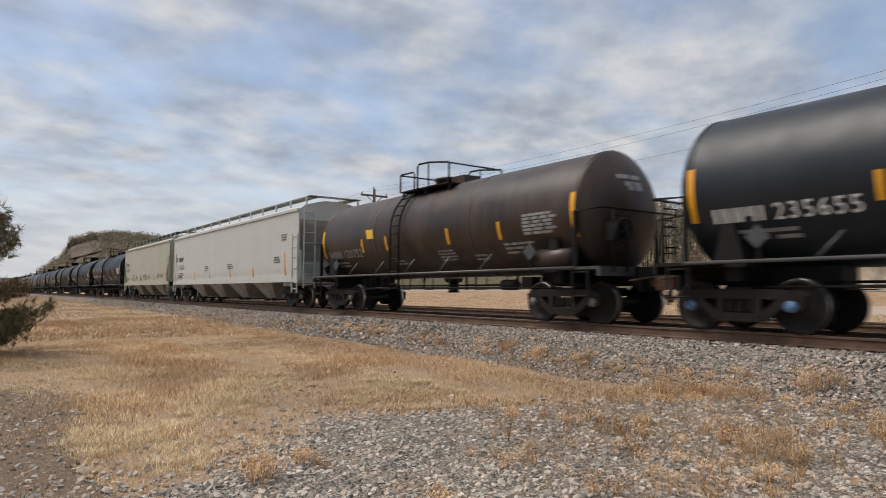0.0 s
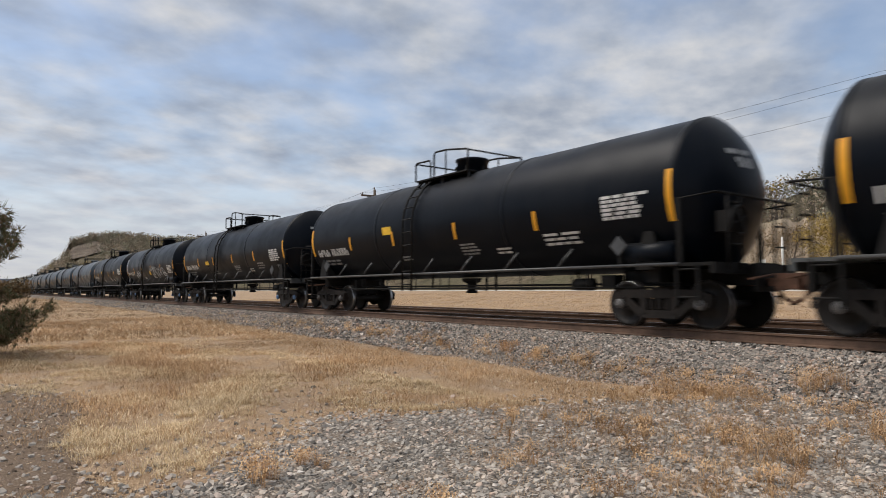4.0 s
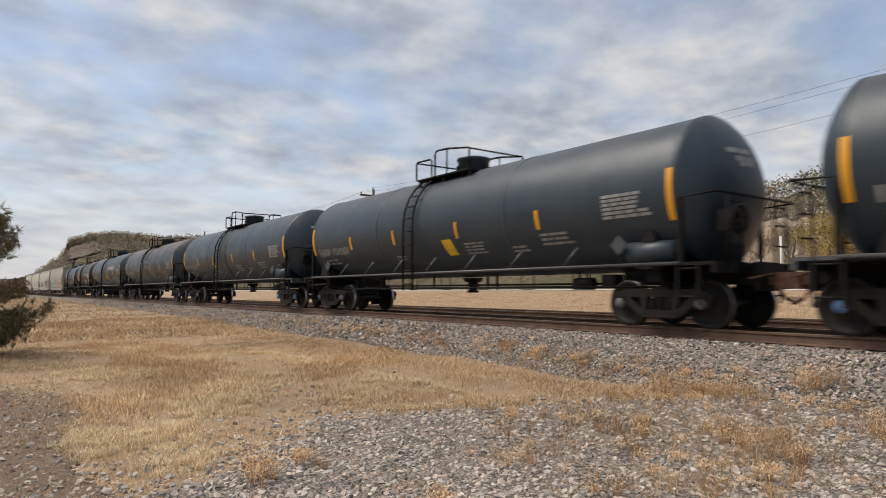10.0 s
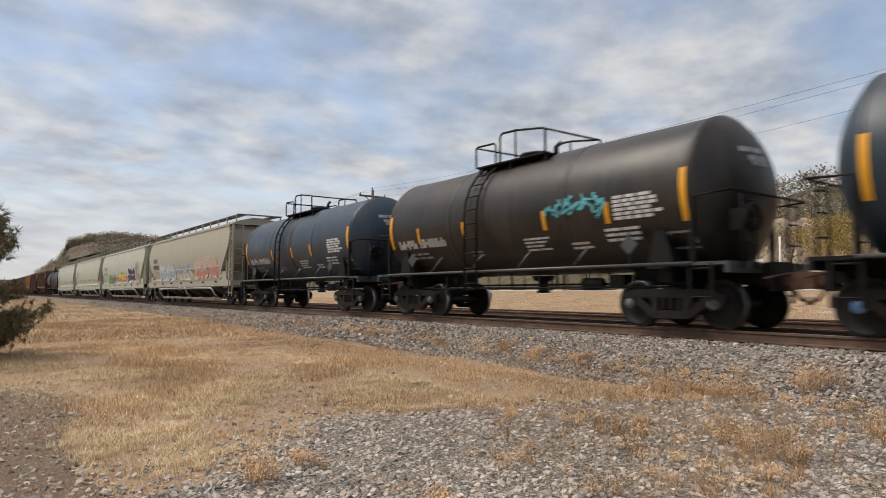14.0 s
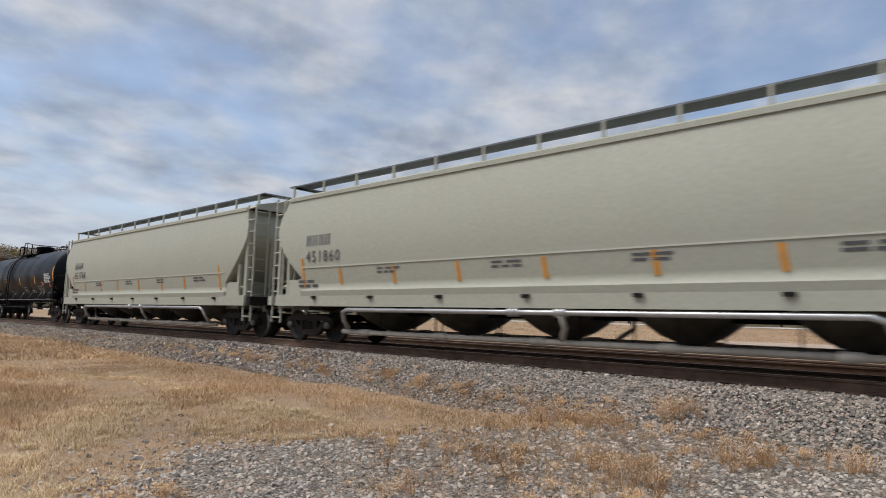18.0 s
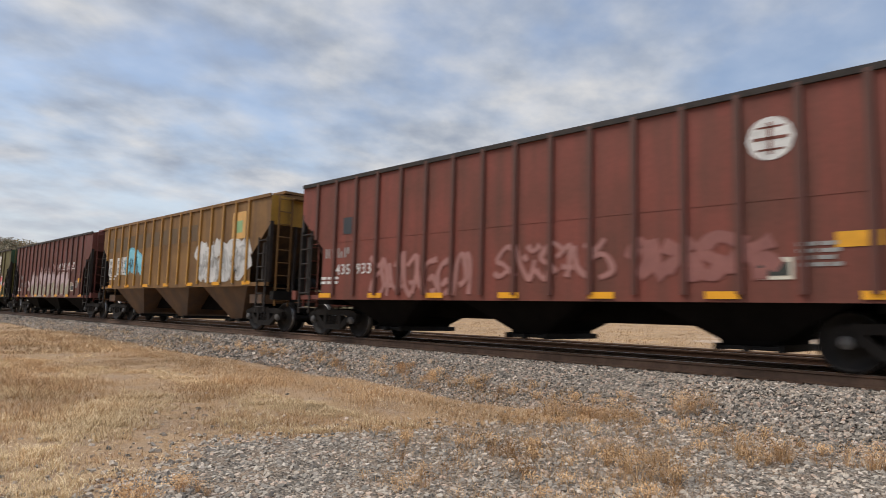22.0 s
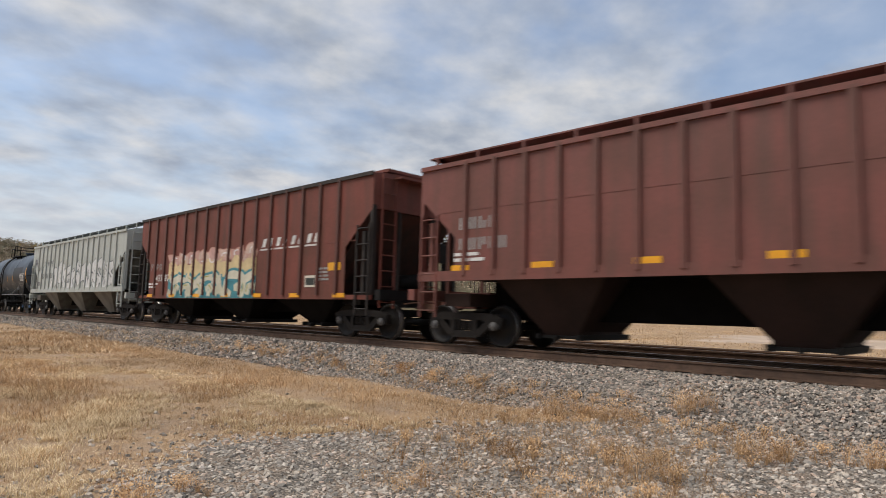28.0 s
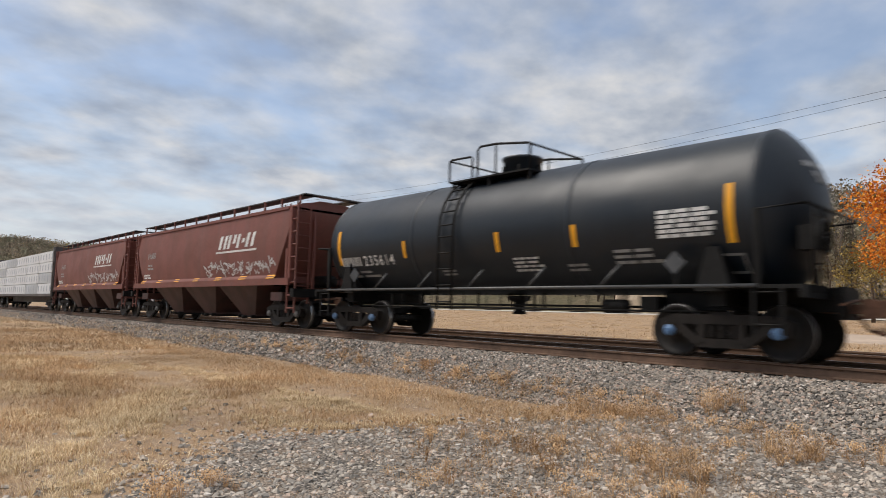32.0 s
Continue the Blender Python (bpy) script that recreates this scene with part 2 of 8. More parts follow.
def make_digits():
    """The ten digits of the built-in font as flat outlines, one metre high."""
    out = {}
    for ch in "0123456789":
        cu = bpy.data.curves.new("digit", "FONT")
        cu.body, cu.resolution_u, cu.offset = ch, 2, 0.012
        ob = bpy.data.objects.new("digit", cu)
        scene.collection.objects.link(ob)
        me = bpy.data.meshes.new_from_object(ob.evaluated_get(bpy.context.evaluated_depsgraph_get()))
        vs = [(v.co.x / 0.7, v.co.y / 0.7) for v in me.vertices]
        out[ch] = (vs, [tuple(p.vertices) for p in me.polygons])
        bpy.data.objects.remove(ob)
        bpy.data.curves.remove(cu)
        bpy.data.meshes.remove(me)
    return out


DIGITS = make_digits()
CACHE = {}


def cached(key, build, name, mat):
    """One mesh for all alike parts."""
    k = (key, mat.name)
    if k not in CACHE:
        CACHE[k] = recalc(build().data(name, mat))
    return CACHE[k]

# ---- railway running gear, shared by all cars ----
AXLE = 0.889                       # half the wheelbase of a truck
WHEEL_R = 0.457


def m_wheelset():
    g = Mesh()
    for s in (-1, 1):
        y = s * 0.755
        prof = [(y - s * 0.075, 0.12), (y - s * 0.075, 0.40), (y - s * 0.072, 0.482), (y - s * 0.045, 0.482), (y - s * 0.03, 0.459),
                (y + s * 0.068, 0.455), (y + s * 0.068, 0.40), (y + s * 0.03, 0.37), (y + s * 0.02, 0.21), (y + s * 0.06, 0.17), (y + s * 0.06, 0.10)]
        g.lathe(prof, "y", 24)
    g.lathe([(-1.0, 0.07), (-0.82, 0.085), (0.82, 0.085), (1.0, 0.07)], "y", 12)
    return g


def m_tread(s):
    g = Mesh()
    for s in (s,):
        y = s * 0.755
        g.lathe([(y - s * 0.028, 0.455), (y - s * 0.026, 0.4605), (y + s * 0.0675, 0.4568), (y + s * 0.0690, 0.4530)], "y", 32, caps=False)
    return g


def m_cap():
    g = Mesh()
    g.lathe([(0, 0.10), (-0.05, 0.10), (-0.07, 0.085), (-0.07, 0.03), (-0.085, 0.03)], "y", 14)
    for k in range(3):
        a = k * 2.0944
        g.lathe([(-0.07, 0.017), (-0.088, 0.017)], "y", 6, (0.055 * math.cos(a), 0, 0.055 * math.sin(a)))
    return g


def m_side_frame():
    """Cast three-piece truck side: top chord, bowed bottom chord, two columns, pedestals."""
    g = Mesh()
    y0, y1 = -0.075, 0.075
    top = [(-1.08, 0.56), (-0.86, 0.645), (-0.50, 0.66), (0.50, 0.66), (0.86, 0.645), (1.08, 0.56)]
    for p, q in zip(top, top[1:]):
        g.bar(p, q, 0.16, y0, y1)
    low = [(-0.76, 0.56), (-0.40, 0.265), (0.40, 0.265), (0.76, 0.56)]
    for p, q in zip(low, low[1:]):
        g.bar(p, q, 0.15, y0, y1)
    for x in (-0.33, 0.33):
        g.bar((x, 0.27), (x, 0.66), 0.12, y0 - 0.01, y1 + 0.01)
    for s in (-1, 1):
        g.prism([(s * 0.74, 0.60), (s * 0.74, 0.40), (s * 0.79, 0.38), (s * 0.80, 0.60)], y0, y1)
        g.prism([(s * 1.00, 0.60), (s * 0.99, 0.40), (s * 1.06, 0.40), (s * 1.10, 0.58)], y0, y1)
        g.box(s * AXLE - 0.11, s * AXLE + 0.11, y0 - 0.02, y1 + 0.02, 0.50, 0.60)
    return g


def m_springs():
    prof = []
    for k in range(6):
        prof += [(0.345 + k * 0.04, 0.055), (0.365 + k * 0.04, 0.08)]
    return Mesh().lathe(prof, "z", 8)


def m_bolster():
    g = Mesh()
    g.prism([(-0.20, 0.58), (0.20, 0.58), (0.20, 0.78), (-0.20, 0.78)], -1.02, 1.02)
    g.lathe([(0.76, 0.25), (0.87, 0.22)], "z", 16)
    for s in (-1, 1):
        g.tube([(s * 0.42, -0.85, 0.42), (s * 0.42, 0.85, 0.42)], 0.05, 8)
        g.box(s * 0.44 - 0.04, s * 0.44 + 0.04, -0.82, -0.66, 0.28, 0.56)
        g.box(s * 0.44 - 0.04, s * 0.44 + 0.04, 0.66, 0.82, 0.28, 0.56)
    return g


def m_coupler():
    """From the striker outwards along +x."""
    g = Mesh()
    g.box(-0.35, 0.30, -0.07, 0.07, 0.80, 0.95)
    g.prism([(0.22, 0.72), (0.42, 0.74), (0.47, 0.80), (0.47, 0.98), (0.42, 1.03), (0.22, 1.03)], -0.15, 0.05)
    g.prism([(0.30, 0.74), (0.46, 0.76), (0.46, 1.0), (0.30, 1.02)], 0.05, 0.17)
    g.tube([(0.1, 0.10, 0.80), (0.25, 0.16, 0.55), (0.45, 0.12, 0.48), (0.52, 0.0, 0.58)], 0.03, 6)
    g.tube([(0.15, -0.9, 0.92), (0.15, 0.0, 1.02), (0.15, 0.9, 0.92)], 0.018, 5)
    return g


SPINNERS = []                      # (wheelset, truck place, car) to be turned


def add_trucks(car, half, cap_mat, frame_mat=None, in_set=2.04):
    frame_mat = frame_mat or FRAME_STEEL
    for s in (-1, 1):
        cx = s * (half - in_set)
        bol = part("truck_bolster", cached("bolster", m_bolster, "truck_bolster", frame_mat), None, car, m=pose(cx, 0, 0))
        for y in (-1, 1):
            part("side_frame", cached("side_frame", m_side_frame, "side_frame", frame_mat), None, bol, m=pose(0, y * 1.0, 0))
            for sx in (-0.17, 0.0, 0.17):
                part("spring", cached("springs", m_springs, "spring", frame_mat), None, bol, m=pose(sx, y * 1.0, 0))
        for a in (-AXLE, AXLE):
            ws = part("wheelset", cached("wheelset", m_wheelset, "wheelset", WHEEL), None, car, m=pose(cx + a, 0, WHEEL_R))
            for y in (-1, 1):
                part("tread", cached(("tread", y), lambda: m_tread(y), "tread", TREAD), None, ws, "bright worn wheel tread")
            for y in (-1, 1):
                part("bearing_cap", cached("cap", m_cap, "bearing_cap", cap_mat), None, ws, m=pose(0, y * 1.06, 0, 0, 0, 0 if y < 0 else 180))
            SPINNERS.append((ws, cx + a, car))
        part("coupler", cached("coupler", m_coupler, "coupler", RUST), None, car, "rusty knuckle coupler", m=pose(s * (half - 0.46), 0, 0, 0, 0, 0 if s > 0 else 180))


def ladder(g, x, y, z0, z1, w=0.42, r=0.018, axis="x"):
    """Straight ladder in the x-z plane (or y-z) with rungs."""
    ends = [(x - w / 2, y), (x + w / 2, y)] if axis == "x" else [(x, y - w / 2), (x, y + w / 2)]
    for ex, ey in ends:
        g.box(ex - 0.022, ex + 0.022, ey - 0.022, ey + 0.022, z0, z1)
    n = max(2, int((z1 - z0) / 0.36))
    for k in range(n):
        z = z0 + 0.15 + k * (z1 - z0 - 0.25) / (n - 1)
        g.tube([(*ends[0], z), (*ends[1], z)], r, 5)


# ---- painted marks ----
def bars(g, put, x0, z0, w, h, rows, seed, gap=0.45, cols=(2, 4)):
    """Rows of unreadable writing as plain bars; put(x, z) lays a point on the side."""
    rng = random.Random(seed)
    step = h / rows
    for k in range(rows):
        z = z0 + h - (k + 1) * step
        x, n = x0, rng.randint(*cols)
        end = x0 + w * rng.uniform(0.72, 1.0)
        for j in range(n):
            ln = (end - x0) / n * rng.uniform(0.72, 0.92)
            quad_on(g, put, x, x + ln, z, z + step * (1 - gap))
            x += (end - x0) / n


def quad_on(g, put, xa, xb, za, zb, slant=0.0):
    nx, nz = max(1, int((xb - xa) / 0.8)), max(1, int((zb - za) / 0.14))
    rows = []
    for j in range(nz + 1):
        z = za + (zb - za) * j / nz
        off = slant * (z - za)
        rows.append([put(xa + (xb - xa) * i / nx + off, z) for i in range(nx + 1)])
    g.grid(rows, True)


def letters(g, put, x0, z0, h, n, w=None, gap=0.28, seed=0, slant=0.0):
    """A mark of n plain upright bar pairs, standing in for characters that are not spelled."""
    rng = random.Random(seed)
    w = w or h * 0.72
    x = x0
    for k in range(n):
        b, lo, hi = w * 0.34, rng.choice((0.0, 0.0, 0.35)), rng.choice((1.0, 1.0, 0.65))
        quad_on(g, put, x, x + b, z0, z0 + h, slant)
        quad_on(g, put, x + w - b + slant * h * lo, x + w + slant * h * lo, z0 + h * lo, z0 + h * hi, slant)
        x += w * (1 + gap)
    return x


def number(car, put, x, z, h, text, mat, pitch=0.86):
    """A painted number; a blank in the text skips one place."""
    g = Mesh()
    for k, ch in enumerate(text):
        if ch == " ":
            continue
        vs, fs = DIGITS[ch]
        i = len(g.v)
        g.v += [put(x + k * pitch * h + a * h, z + b * h, 0.010) for a, b in vs]
        g.f += [tuple(i + q for q in f) for f in fs]
        g.s += [False] * len(fs)
    tagged(part("car_number", g, mat, car), kind="stuff")


def blob(rng, cx, cz, w, h, n=22, rough=0.16):
    """An uneven closed outline, as of a sprayed bubble letter."""
    ph = [rng.uniform(0, 6.28) for _ in range(4)]
    sq = rng.uniform(0.55, 0.85)
    out = []
    for k in range(n):
        a = 2 * math.pi * k / n
        r = 1 + rough * (math.sin(2 * a + ph[0]) * 0.7 + math.sin(3 * a + ph[1]) + 0.8 * math.sin(5 * a + ph[2]))
        c, s = math.cos(a), math.sin(a)
        out.append((cx + w / 2 * r * math.copysign(abs(c) ** sq, c), cz + h / 2 * r * math.copysign(abs(s) ** sq, s)))
    return out


def spans(poly, x):
    zs = []
    for (ax, az), (bx, bz) in zip(poly, poly[1:] + poly[:1]):
        if (ax <= x) != (bx <= x):
            zs.append(az + (bz - az) * (x - ax) / (bx - ax))
    zs.sort()
    return list(zip(zs[::2], zs[1::2]))


def fill(g, put, poly, step=0.07, skip=None):
    """Fills an outline with upright strips that follow the side; skip(x) leaves out what a rib covers."""
    x0, x1 = min(p[0] for p in poly), max(p[0] for p in poly)
    n = max(2, int((x1 - x0) / step))
    dx = (x1 - x0) / n
    for k in range(n):
        xa, xb = x0 + k * dx, x0 + (k + 1) * dx
        sa, sb = spans(poly, xa + 1e-4), spans(poly, xb - 1e-4)
        if len(sa) != len(sb) or not sa:
            sa = sb = spans(poly, (xa + xb) / 2)
        for (a0, a1), (b0, b1) in zip(sa, sb):
            m = max(1, int((max(a1, b1) - min(a0, b0)) / 0.22))
            rows = [[put(xa, a0 + (a1 - a0) * j / m), put(xb, b0 + (b1 - b0) * j / m)] for j in range(m + 1)]
            g.grid(rows, True)


def stroke(g, put, pts, w):
    """A sprayed line through points of the side."""
    rows = []
    for k, (x, z) in enumerate(pts):
        (ax, az), (bx, bz) = pts[max(k - 1, 0)], pts[min(k + 1, len(pts) - 1)]
        d = math.hypot(bx - ax, bz - az) or 1
        nx, nz = -(bz - az) / d * w / 2, (bx - ax) / d * w / 2
        rows.append([put(x + nx, z + nz), put(x - nx, z - nz)])
    g.grid(rows, True)


def spray(color):
    key = "spray_%02x%02x%02x" % tuple(int(c * 255) for c in color)
    return plain(key, color, 0.6, 0.0, 0.16, 4)


def graffiti(car, put, x0, x1, z0, z1, n, fills, edge, seed, lift=0.004, shadow=None, ground=None, tag_only=False):
    """A sprayed piece of n bubble shapes with outline and highlights, each colour one layer."""
    rng = random.Random(seed)
    layer = lambda d: (lambda x, z: put(x, z, d))
    if ground is not None:
        g = Mesh()
        k, pts = 14, []
        for i in range(k + 1):
            pts.append((x0 - 0.15 + (x1 - x0 + 0.3) * i / k, z1 + rng.uniform(-0.05, 0.22)))
        for i in range(k, -1, -1):
            pts.append((x0 - 0.15 + (x1 - x0 + 0.3) * i / k, z0 - rng.uniform(-0.02, 0.10)))
        fill(g, layer(lift), pts)
        tagged(part("graffiti_ground", g, spray(ground), car), kind="stuff")
    w = (x1 - x0) / n
    outer, inner, shine, marks = Mesh(), [Mesh() for _ in fills], Mesh(), Mesh()
    for k in range(n):
        cx = x0 + w * (k + 0.5)
        cz, h = (z0 + z1) / 2 + rng.uniform(-0.05, 0.05) * (z1 - z0), (z1 - z0) * rng.uniform(0.82, 1.0)
        s = rng.getrandbits(30)
        lean = rng.uniform(-0.25, 0.25)
        sh = lambda poly: [(x + lean * (z - cz), z) for x, z in poly]
        if not tag_only:
            fill(outer, layer(lift + 0.002 + 0.0006 * (k % 2)), sh(blob(random.Random(s), cx, cz, w * 1.12, h * 1.06)))
            m = inner[k % len(fills)]
            fill(m, layer(lift + 0.004 + 0.0006 * (k % 2)), sh(blob(random.Random(s), cx, cz, w * 0.96, h * 0.90)))
            if len(fills) > 1:
                m2 = inner[(k + 1) % len(fills)]
                fill(m2, layer(lift + 0.0056 + 0.0004 * (k % 2)), sh(blob(random.Random(s + 1), cx, cz - h * 0.22, w * 0.7, h * 0.3)))
        if tag_only:
            for j in range(5):
                ox, oz = cx + rng.uniform(-0.4, 0.4) * w, cz + rng.uniform(-0.4, 0.4) * h
                ln, up = w * rng.uniform(0.25, 0.75), h * rng.uniform(0.15, 0.6)
                sg = rng.choice((-1, 1))
                pts = [(ox + ln * (i / 6 - 0.5) + 0.04 * math.sin(i * 2 + k), oz + sg * up * (i / 6 - 0.5) + 0.18 * h * math.sin(i * rng.uniform(0.6, 1.6) + j)) for i in range(7)]
                stroke(marks if j % 2 == 0 else shine, layer(lift + 0.0075 + 0.0005 * j), pts, rng.uniform(0.03, 0.075))
        for j in range(2 if not tag_only else 0):
            a0, a1 = rng.uniform(0, 6.28), rng.uniform(1.6, 4.2)
            rx, rz = w * rng.uniform(0.14, 0.34), h * rng.uniform(0.14, 0.36)
            ox, oz = cx + rng.uniform(-0.15, 0.15) * w, cz + rng.uniform(-0.2, 0.2) * h
            pts = [(ox + rx * math.cos(a0 + a1 * i / 8), oz + rz * math.sin(a0 + a1 * i / 8)) for i in range(9)]
            stroke(marks if j % 2 == 0 else shine, layer(lift + 0.0075 + 0.0005 * j), pts, 0.035 + 0.02 * rng.random())
    if not tag_only:
        tagged(part("graffiti_outline", outer, spray(edge), car), kind="stuff")
        for m, c in zip(inner, fills):
            if m.f:
                tagged(part("graffiti_fill", m, spray(c), car), kind="stuff")
        tagged(part("graffiti_highlight", shine, spray(shadow or (0.75, 0.75, 0.76)), car), kind="stuff")
    else:
        marks.v, base = marks.v + shine.v, len(marks.v)
        marks.f += [tuple(i + base for i in f) for f in shine.f]
        marks.s += shine.s
    tagged(part("graffiti_line", marks, spray(edge), car), kind="stuff")


def ribbon(g, put, pts, widths):
    """A sprayed line whose width changes along it."""
    rows = []
    for k, (x, z) in enumerate(pts):
        (ax, az), (bx, bz) = pts[max(k - 1, 0)], pts[min(k + 1, len(pts) - 1)]
        d = math.hypot(bx - ax, bz - az) or 1
        nx, nz = -(bz - az) / d * widths[k] / 2, (bx - ax) / d * widths[k] / 2
        rows.append([put(x + nx, z + nz), put(x, z), put(x - nx, z - nz)])
    g.grid(rows, True)


def smooth_line(pts, n=5):
    """Rounded course through a few points."""
    out = []
    q = [pts[0]] + list(pts) + [pts[-1]]
    for k in range(1, len(q) - 2):
        for j in range(n):
            t = j / n
            out.append(tuple(0.5 * (2 * q[k][c] + (q[k + 1][c] - q[k - 1][c]) * t + (2 * q[k - 1][c] - 5 * q[k][c] + 4 * q[k + 1][c] - q[k + 2][c]) * t * t
                                    + (3 * q[k][c] - q[k - 1][c] - 3 * q[k + 1][c] + q[k + 2][c]) * t ** 3) for c in (0, 1)))
    return out + [pts[-1]]


# limbs of sprayed forms in a unit box: hooks, crooks, wedges and loops that spell nothing
FORMS = [
    [[(0.05, 0.15), (0.3, 0.05), (0.45, 0.6), (0.2, 0.95)], [(0.45, 0.7), (0.95, 0.95)], [(0.6, 0.0), (0.75, 0.45), (1.0, 0.3)]],
    [[(1.05, 0.75), (0.55, 0.98), (0.2, 0.62), (0.55, 0.35), (0.95, 0.1)], [(0.0, 0.2), (0.4, 0.0), (0.6, 0.2)]],
    [[(0.0, 0.6), (0.3, 1.0), (0.5, 0.5), (0.3, 0.05)], [(0.55, 1.0), (0.7, 0.3), (1.05, 0.0)], [(0.2, 0.35), (0.6, 0.25)]],
    [[(0.0, 0.95), (0.5, 0.75), (0.85, 1.0)], [(0.1, 0.1), (0.35, 0.5), (0.75, 0.55), (0.95, 0.2), (0.6, 0.0)]],
    [[(0.1, 0.9), (0.3, 0.3), (0.65, 0.05), (0.95, 0.5)], [(0.55, 0.95), (0.75, 0.7), (1.05, 0.95)], [(0.35, 0.6), (0.6, 0.5)]],
    [[(0.0, 0.0), (0.25, 0.7), (0.6, 0.85), (0.7, 0.4), (0.45, 0.2)], [(0.75, 1.0), (0.95, 0.55), (0.85, 0.0)]],
    [[(0.15, 0.0), (0.05, 0.45), (0.35, 0.75), (0.9, 0.95)], [(0.35, 0.3), (0.7, 0.4), (1.0, 0.15)], [(0.5, 0.0), (0.75, 0.08)]],
    [[(0.5, 0.05), (0.1, 0.35), (0.3, 0.85), (0.8, 0.9), (0.95, 0.5), (0.7, 0.3)], [(0.85, 0.1), (1.1, 0.25)]],
]


def piece(car, put, x0, x1, z0, z1, n, low, high, edge, seed, glow=None, accent=None, weight=0.27, split=0.5, spikes=0, rim=0.07, halo=None, lift=0.004, pick=None):
    """Sprayed interlocking forms: halo, glow, rim, two-tone fill and thin accents, each colour one layer."""
    rng = random.Random(seed)
    layer = lambda d: (lambda x, z: put(x, max(z, z0 - 0.012), lift + d))
    w, h = (x1 - x0) / n, z1 - z0
    thick = weight * min(w, h * 0.8)
    lines = []
    for k in range(n):
        form = FORMS[pick[k] if pick else rng.randrange(len(FORMS))]
        lean, ox, oz, sz = rng.uniform(-0.22, 0.22), x0 + w * k, z0 + rng.uniform(0.0, 0.06) * h, rng.uniform(0.88, 1.0)
        for ln in form:
            pts = [(ox + w * (-0.06 + 1.12 * (a + rng.uniform(-0.10, 0.10))) + lean * (b - 0.5) * h * 0.5, oz + h * (0.08 + 0.84 * sz * (b + rng.uniform(-0.10, 0.10)))) for a, b in ln]
            pts = smooth_line(pts)
            lines.append((pts, [thick * (1.0 + 0.22 * math.sin(i * 0.7 + k)) for i in range(len(pts))]))
    for k in range(spikes):
        sgn = -1 if k % 2 else 1
        bx, bz = (x1 if sgn > 0 else x0), z0 + h * rng.uniform(0.15, 0.85)
        pts = smooth_line([(bx - sgn * w * 0.35, bz), (bx + sgn * w * 0.15, bz + h * rng.uniform(-0.1, 0.15)), (bx + sgn * w * rng.uniform(0.5, 1.0), bz + h * rng.uniform(-0.15, 0.3))])
        lines.append((pts, [thick * (1.02 - i / (len(pts) - 1)) for i in range(len(pts))]))

    def coat(name, d, grow, color):
        g = Mesh()
        for i, (pts, ws) in enumerate(lines):
            ribbon(g, layer(d + 0.00025 * (i % 6)), pts, [q + grow * min(1.0, q / thick + 0.3) for q in ws])
        tagged(part(name, g, spray(color), car), kind="stuff")

    if halo is not None:
        g = Mesh()
        for k in range(n * 2):
            fill(g, layer(0.0002 * (k % 4)), blob(rng, x0 + (x1 - x0) * (k + 0.5) / (n * 2), z0 + h * rng.uniform(0.45, 0.62), w * 0.95, h * rng.uniform(0.75, 1.12), 14, 0.10), 0.1)
        tagged(part("graffiti_ground", g, spray(halo), car), kind="stuff")
    if glow is not None:
        coat("graffiti_glow", 0.0016, rim * 2.6, glow)
    coat("graffiti_outline", 0.0034, rim, edge)
    coat("graffiti_fill", 0.0054, 0.0, low)
    if high is not None:
        g = Mesh()
        for i, (pts, ws) in enumerate(lines):
            cut = z0 + h * (split + 0.08 * math.sin(i * 1.9))
            run = []
            for p, q in list(zip(pts, ws)) + [((0.0, -99.0), 0.0)]:
                if p[1] > cut:
                    run.append((p, q))
                else:
                    if len(run) > 1:
                        ribbon(g, layer(0.0072 + 0.00025 * (i % 6)), [a for a, _ in run], [b for _, b in run])
                    run = []
        if g.f:
            tagged(part("graffiti_fill", g, spray(high), car), kind="stuff")
    if accent is not None:
        g = Mesh()
        for i, (pts, ws) in enumerate(lines):
            if rng.random() < 0.7 and len(pts) > 6:
                a = rng.randrange(0, len(pts) - 5)
                sub = [(x - thick * 0.2, z + thick * 0.2) for x, z in pts[a:a + 5]]
                ribbon(g, layer(0.0092), sub, [thick * 0.16] * len(sub))
        if g.f:
            tagged(part("graffiti_highlight", g, spray(accent), car), kind="stuff")


# ---- tank cars ----
TANKS = {   # paint, dust, how dusty
    "black": ((0.0034, 0.0054, 0.0092), (0.0095, 0.0115, 0.0150), 0.3),
    "charcoal": ((0.028, 0.0425, 0.0565), (0.045, 0.057, 0.068), 0.45),
    "ink": ((0.0095, 0.0145, 0.0210), (0.020, 0.024, 0.029), 0.3),
    "ginger": ((0.028, 0.0425, 0.0565), (0.050, 0.056, 0.060), 0.5),
    "grey": ((0.07, 0.082, 0.09), (0.12, 0.115, 0.11), 0.4),
    "slate": ((0.027, 0.042, 0.062), (0.050, 0.064, 0.082), 0.4),
    "brown": ((0.022, 0.0165, 0.014), (0.060, 0.037, 0.026), 0.9),
    "umber": ((0.020, 0.017, 0.015), (0.048, 0.036, 0.027), 0.7),
    "rust": ((0.125, 0.067, 0.038), (0.050, 0.034, 0.025), 0.8),
}


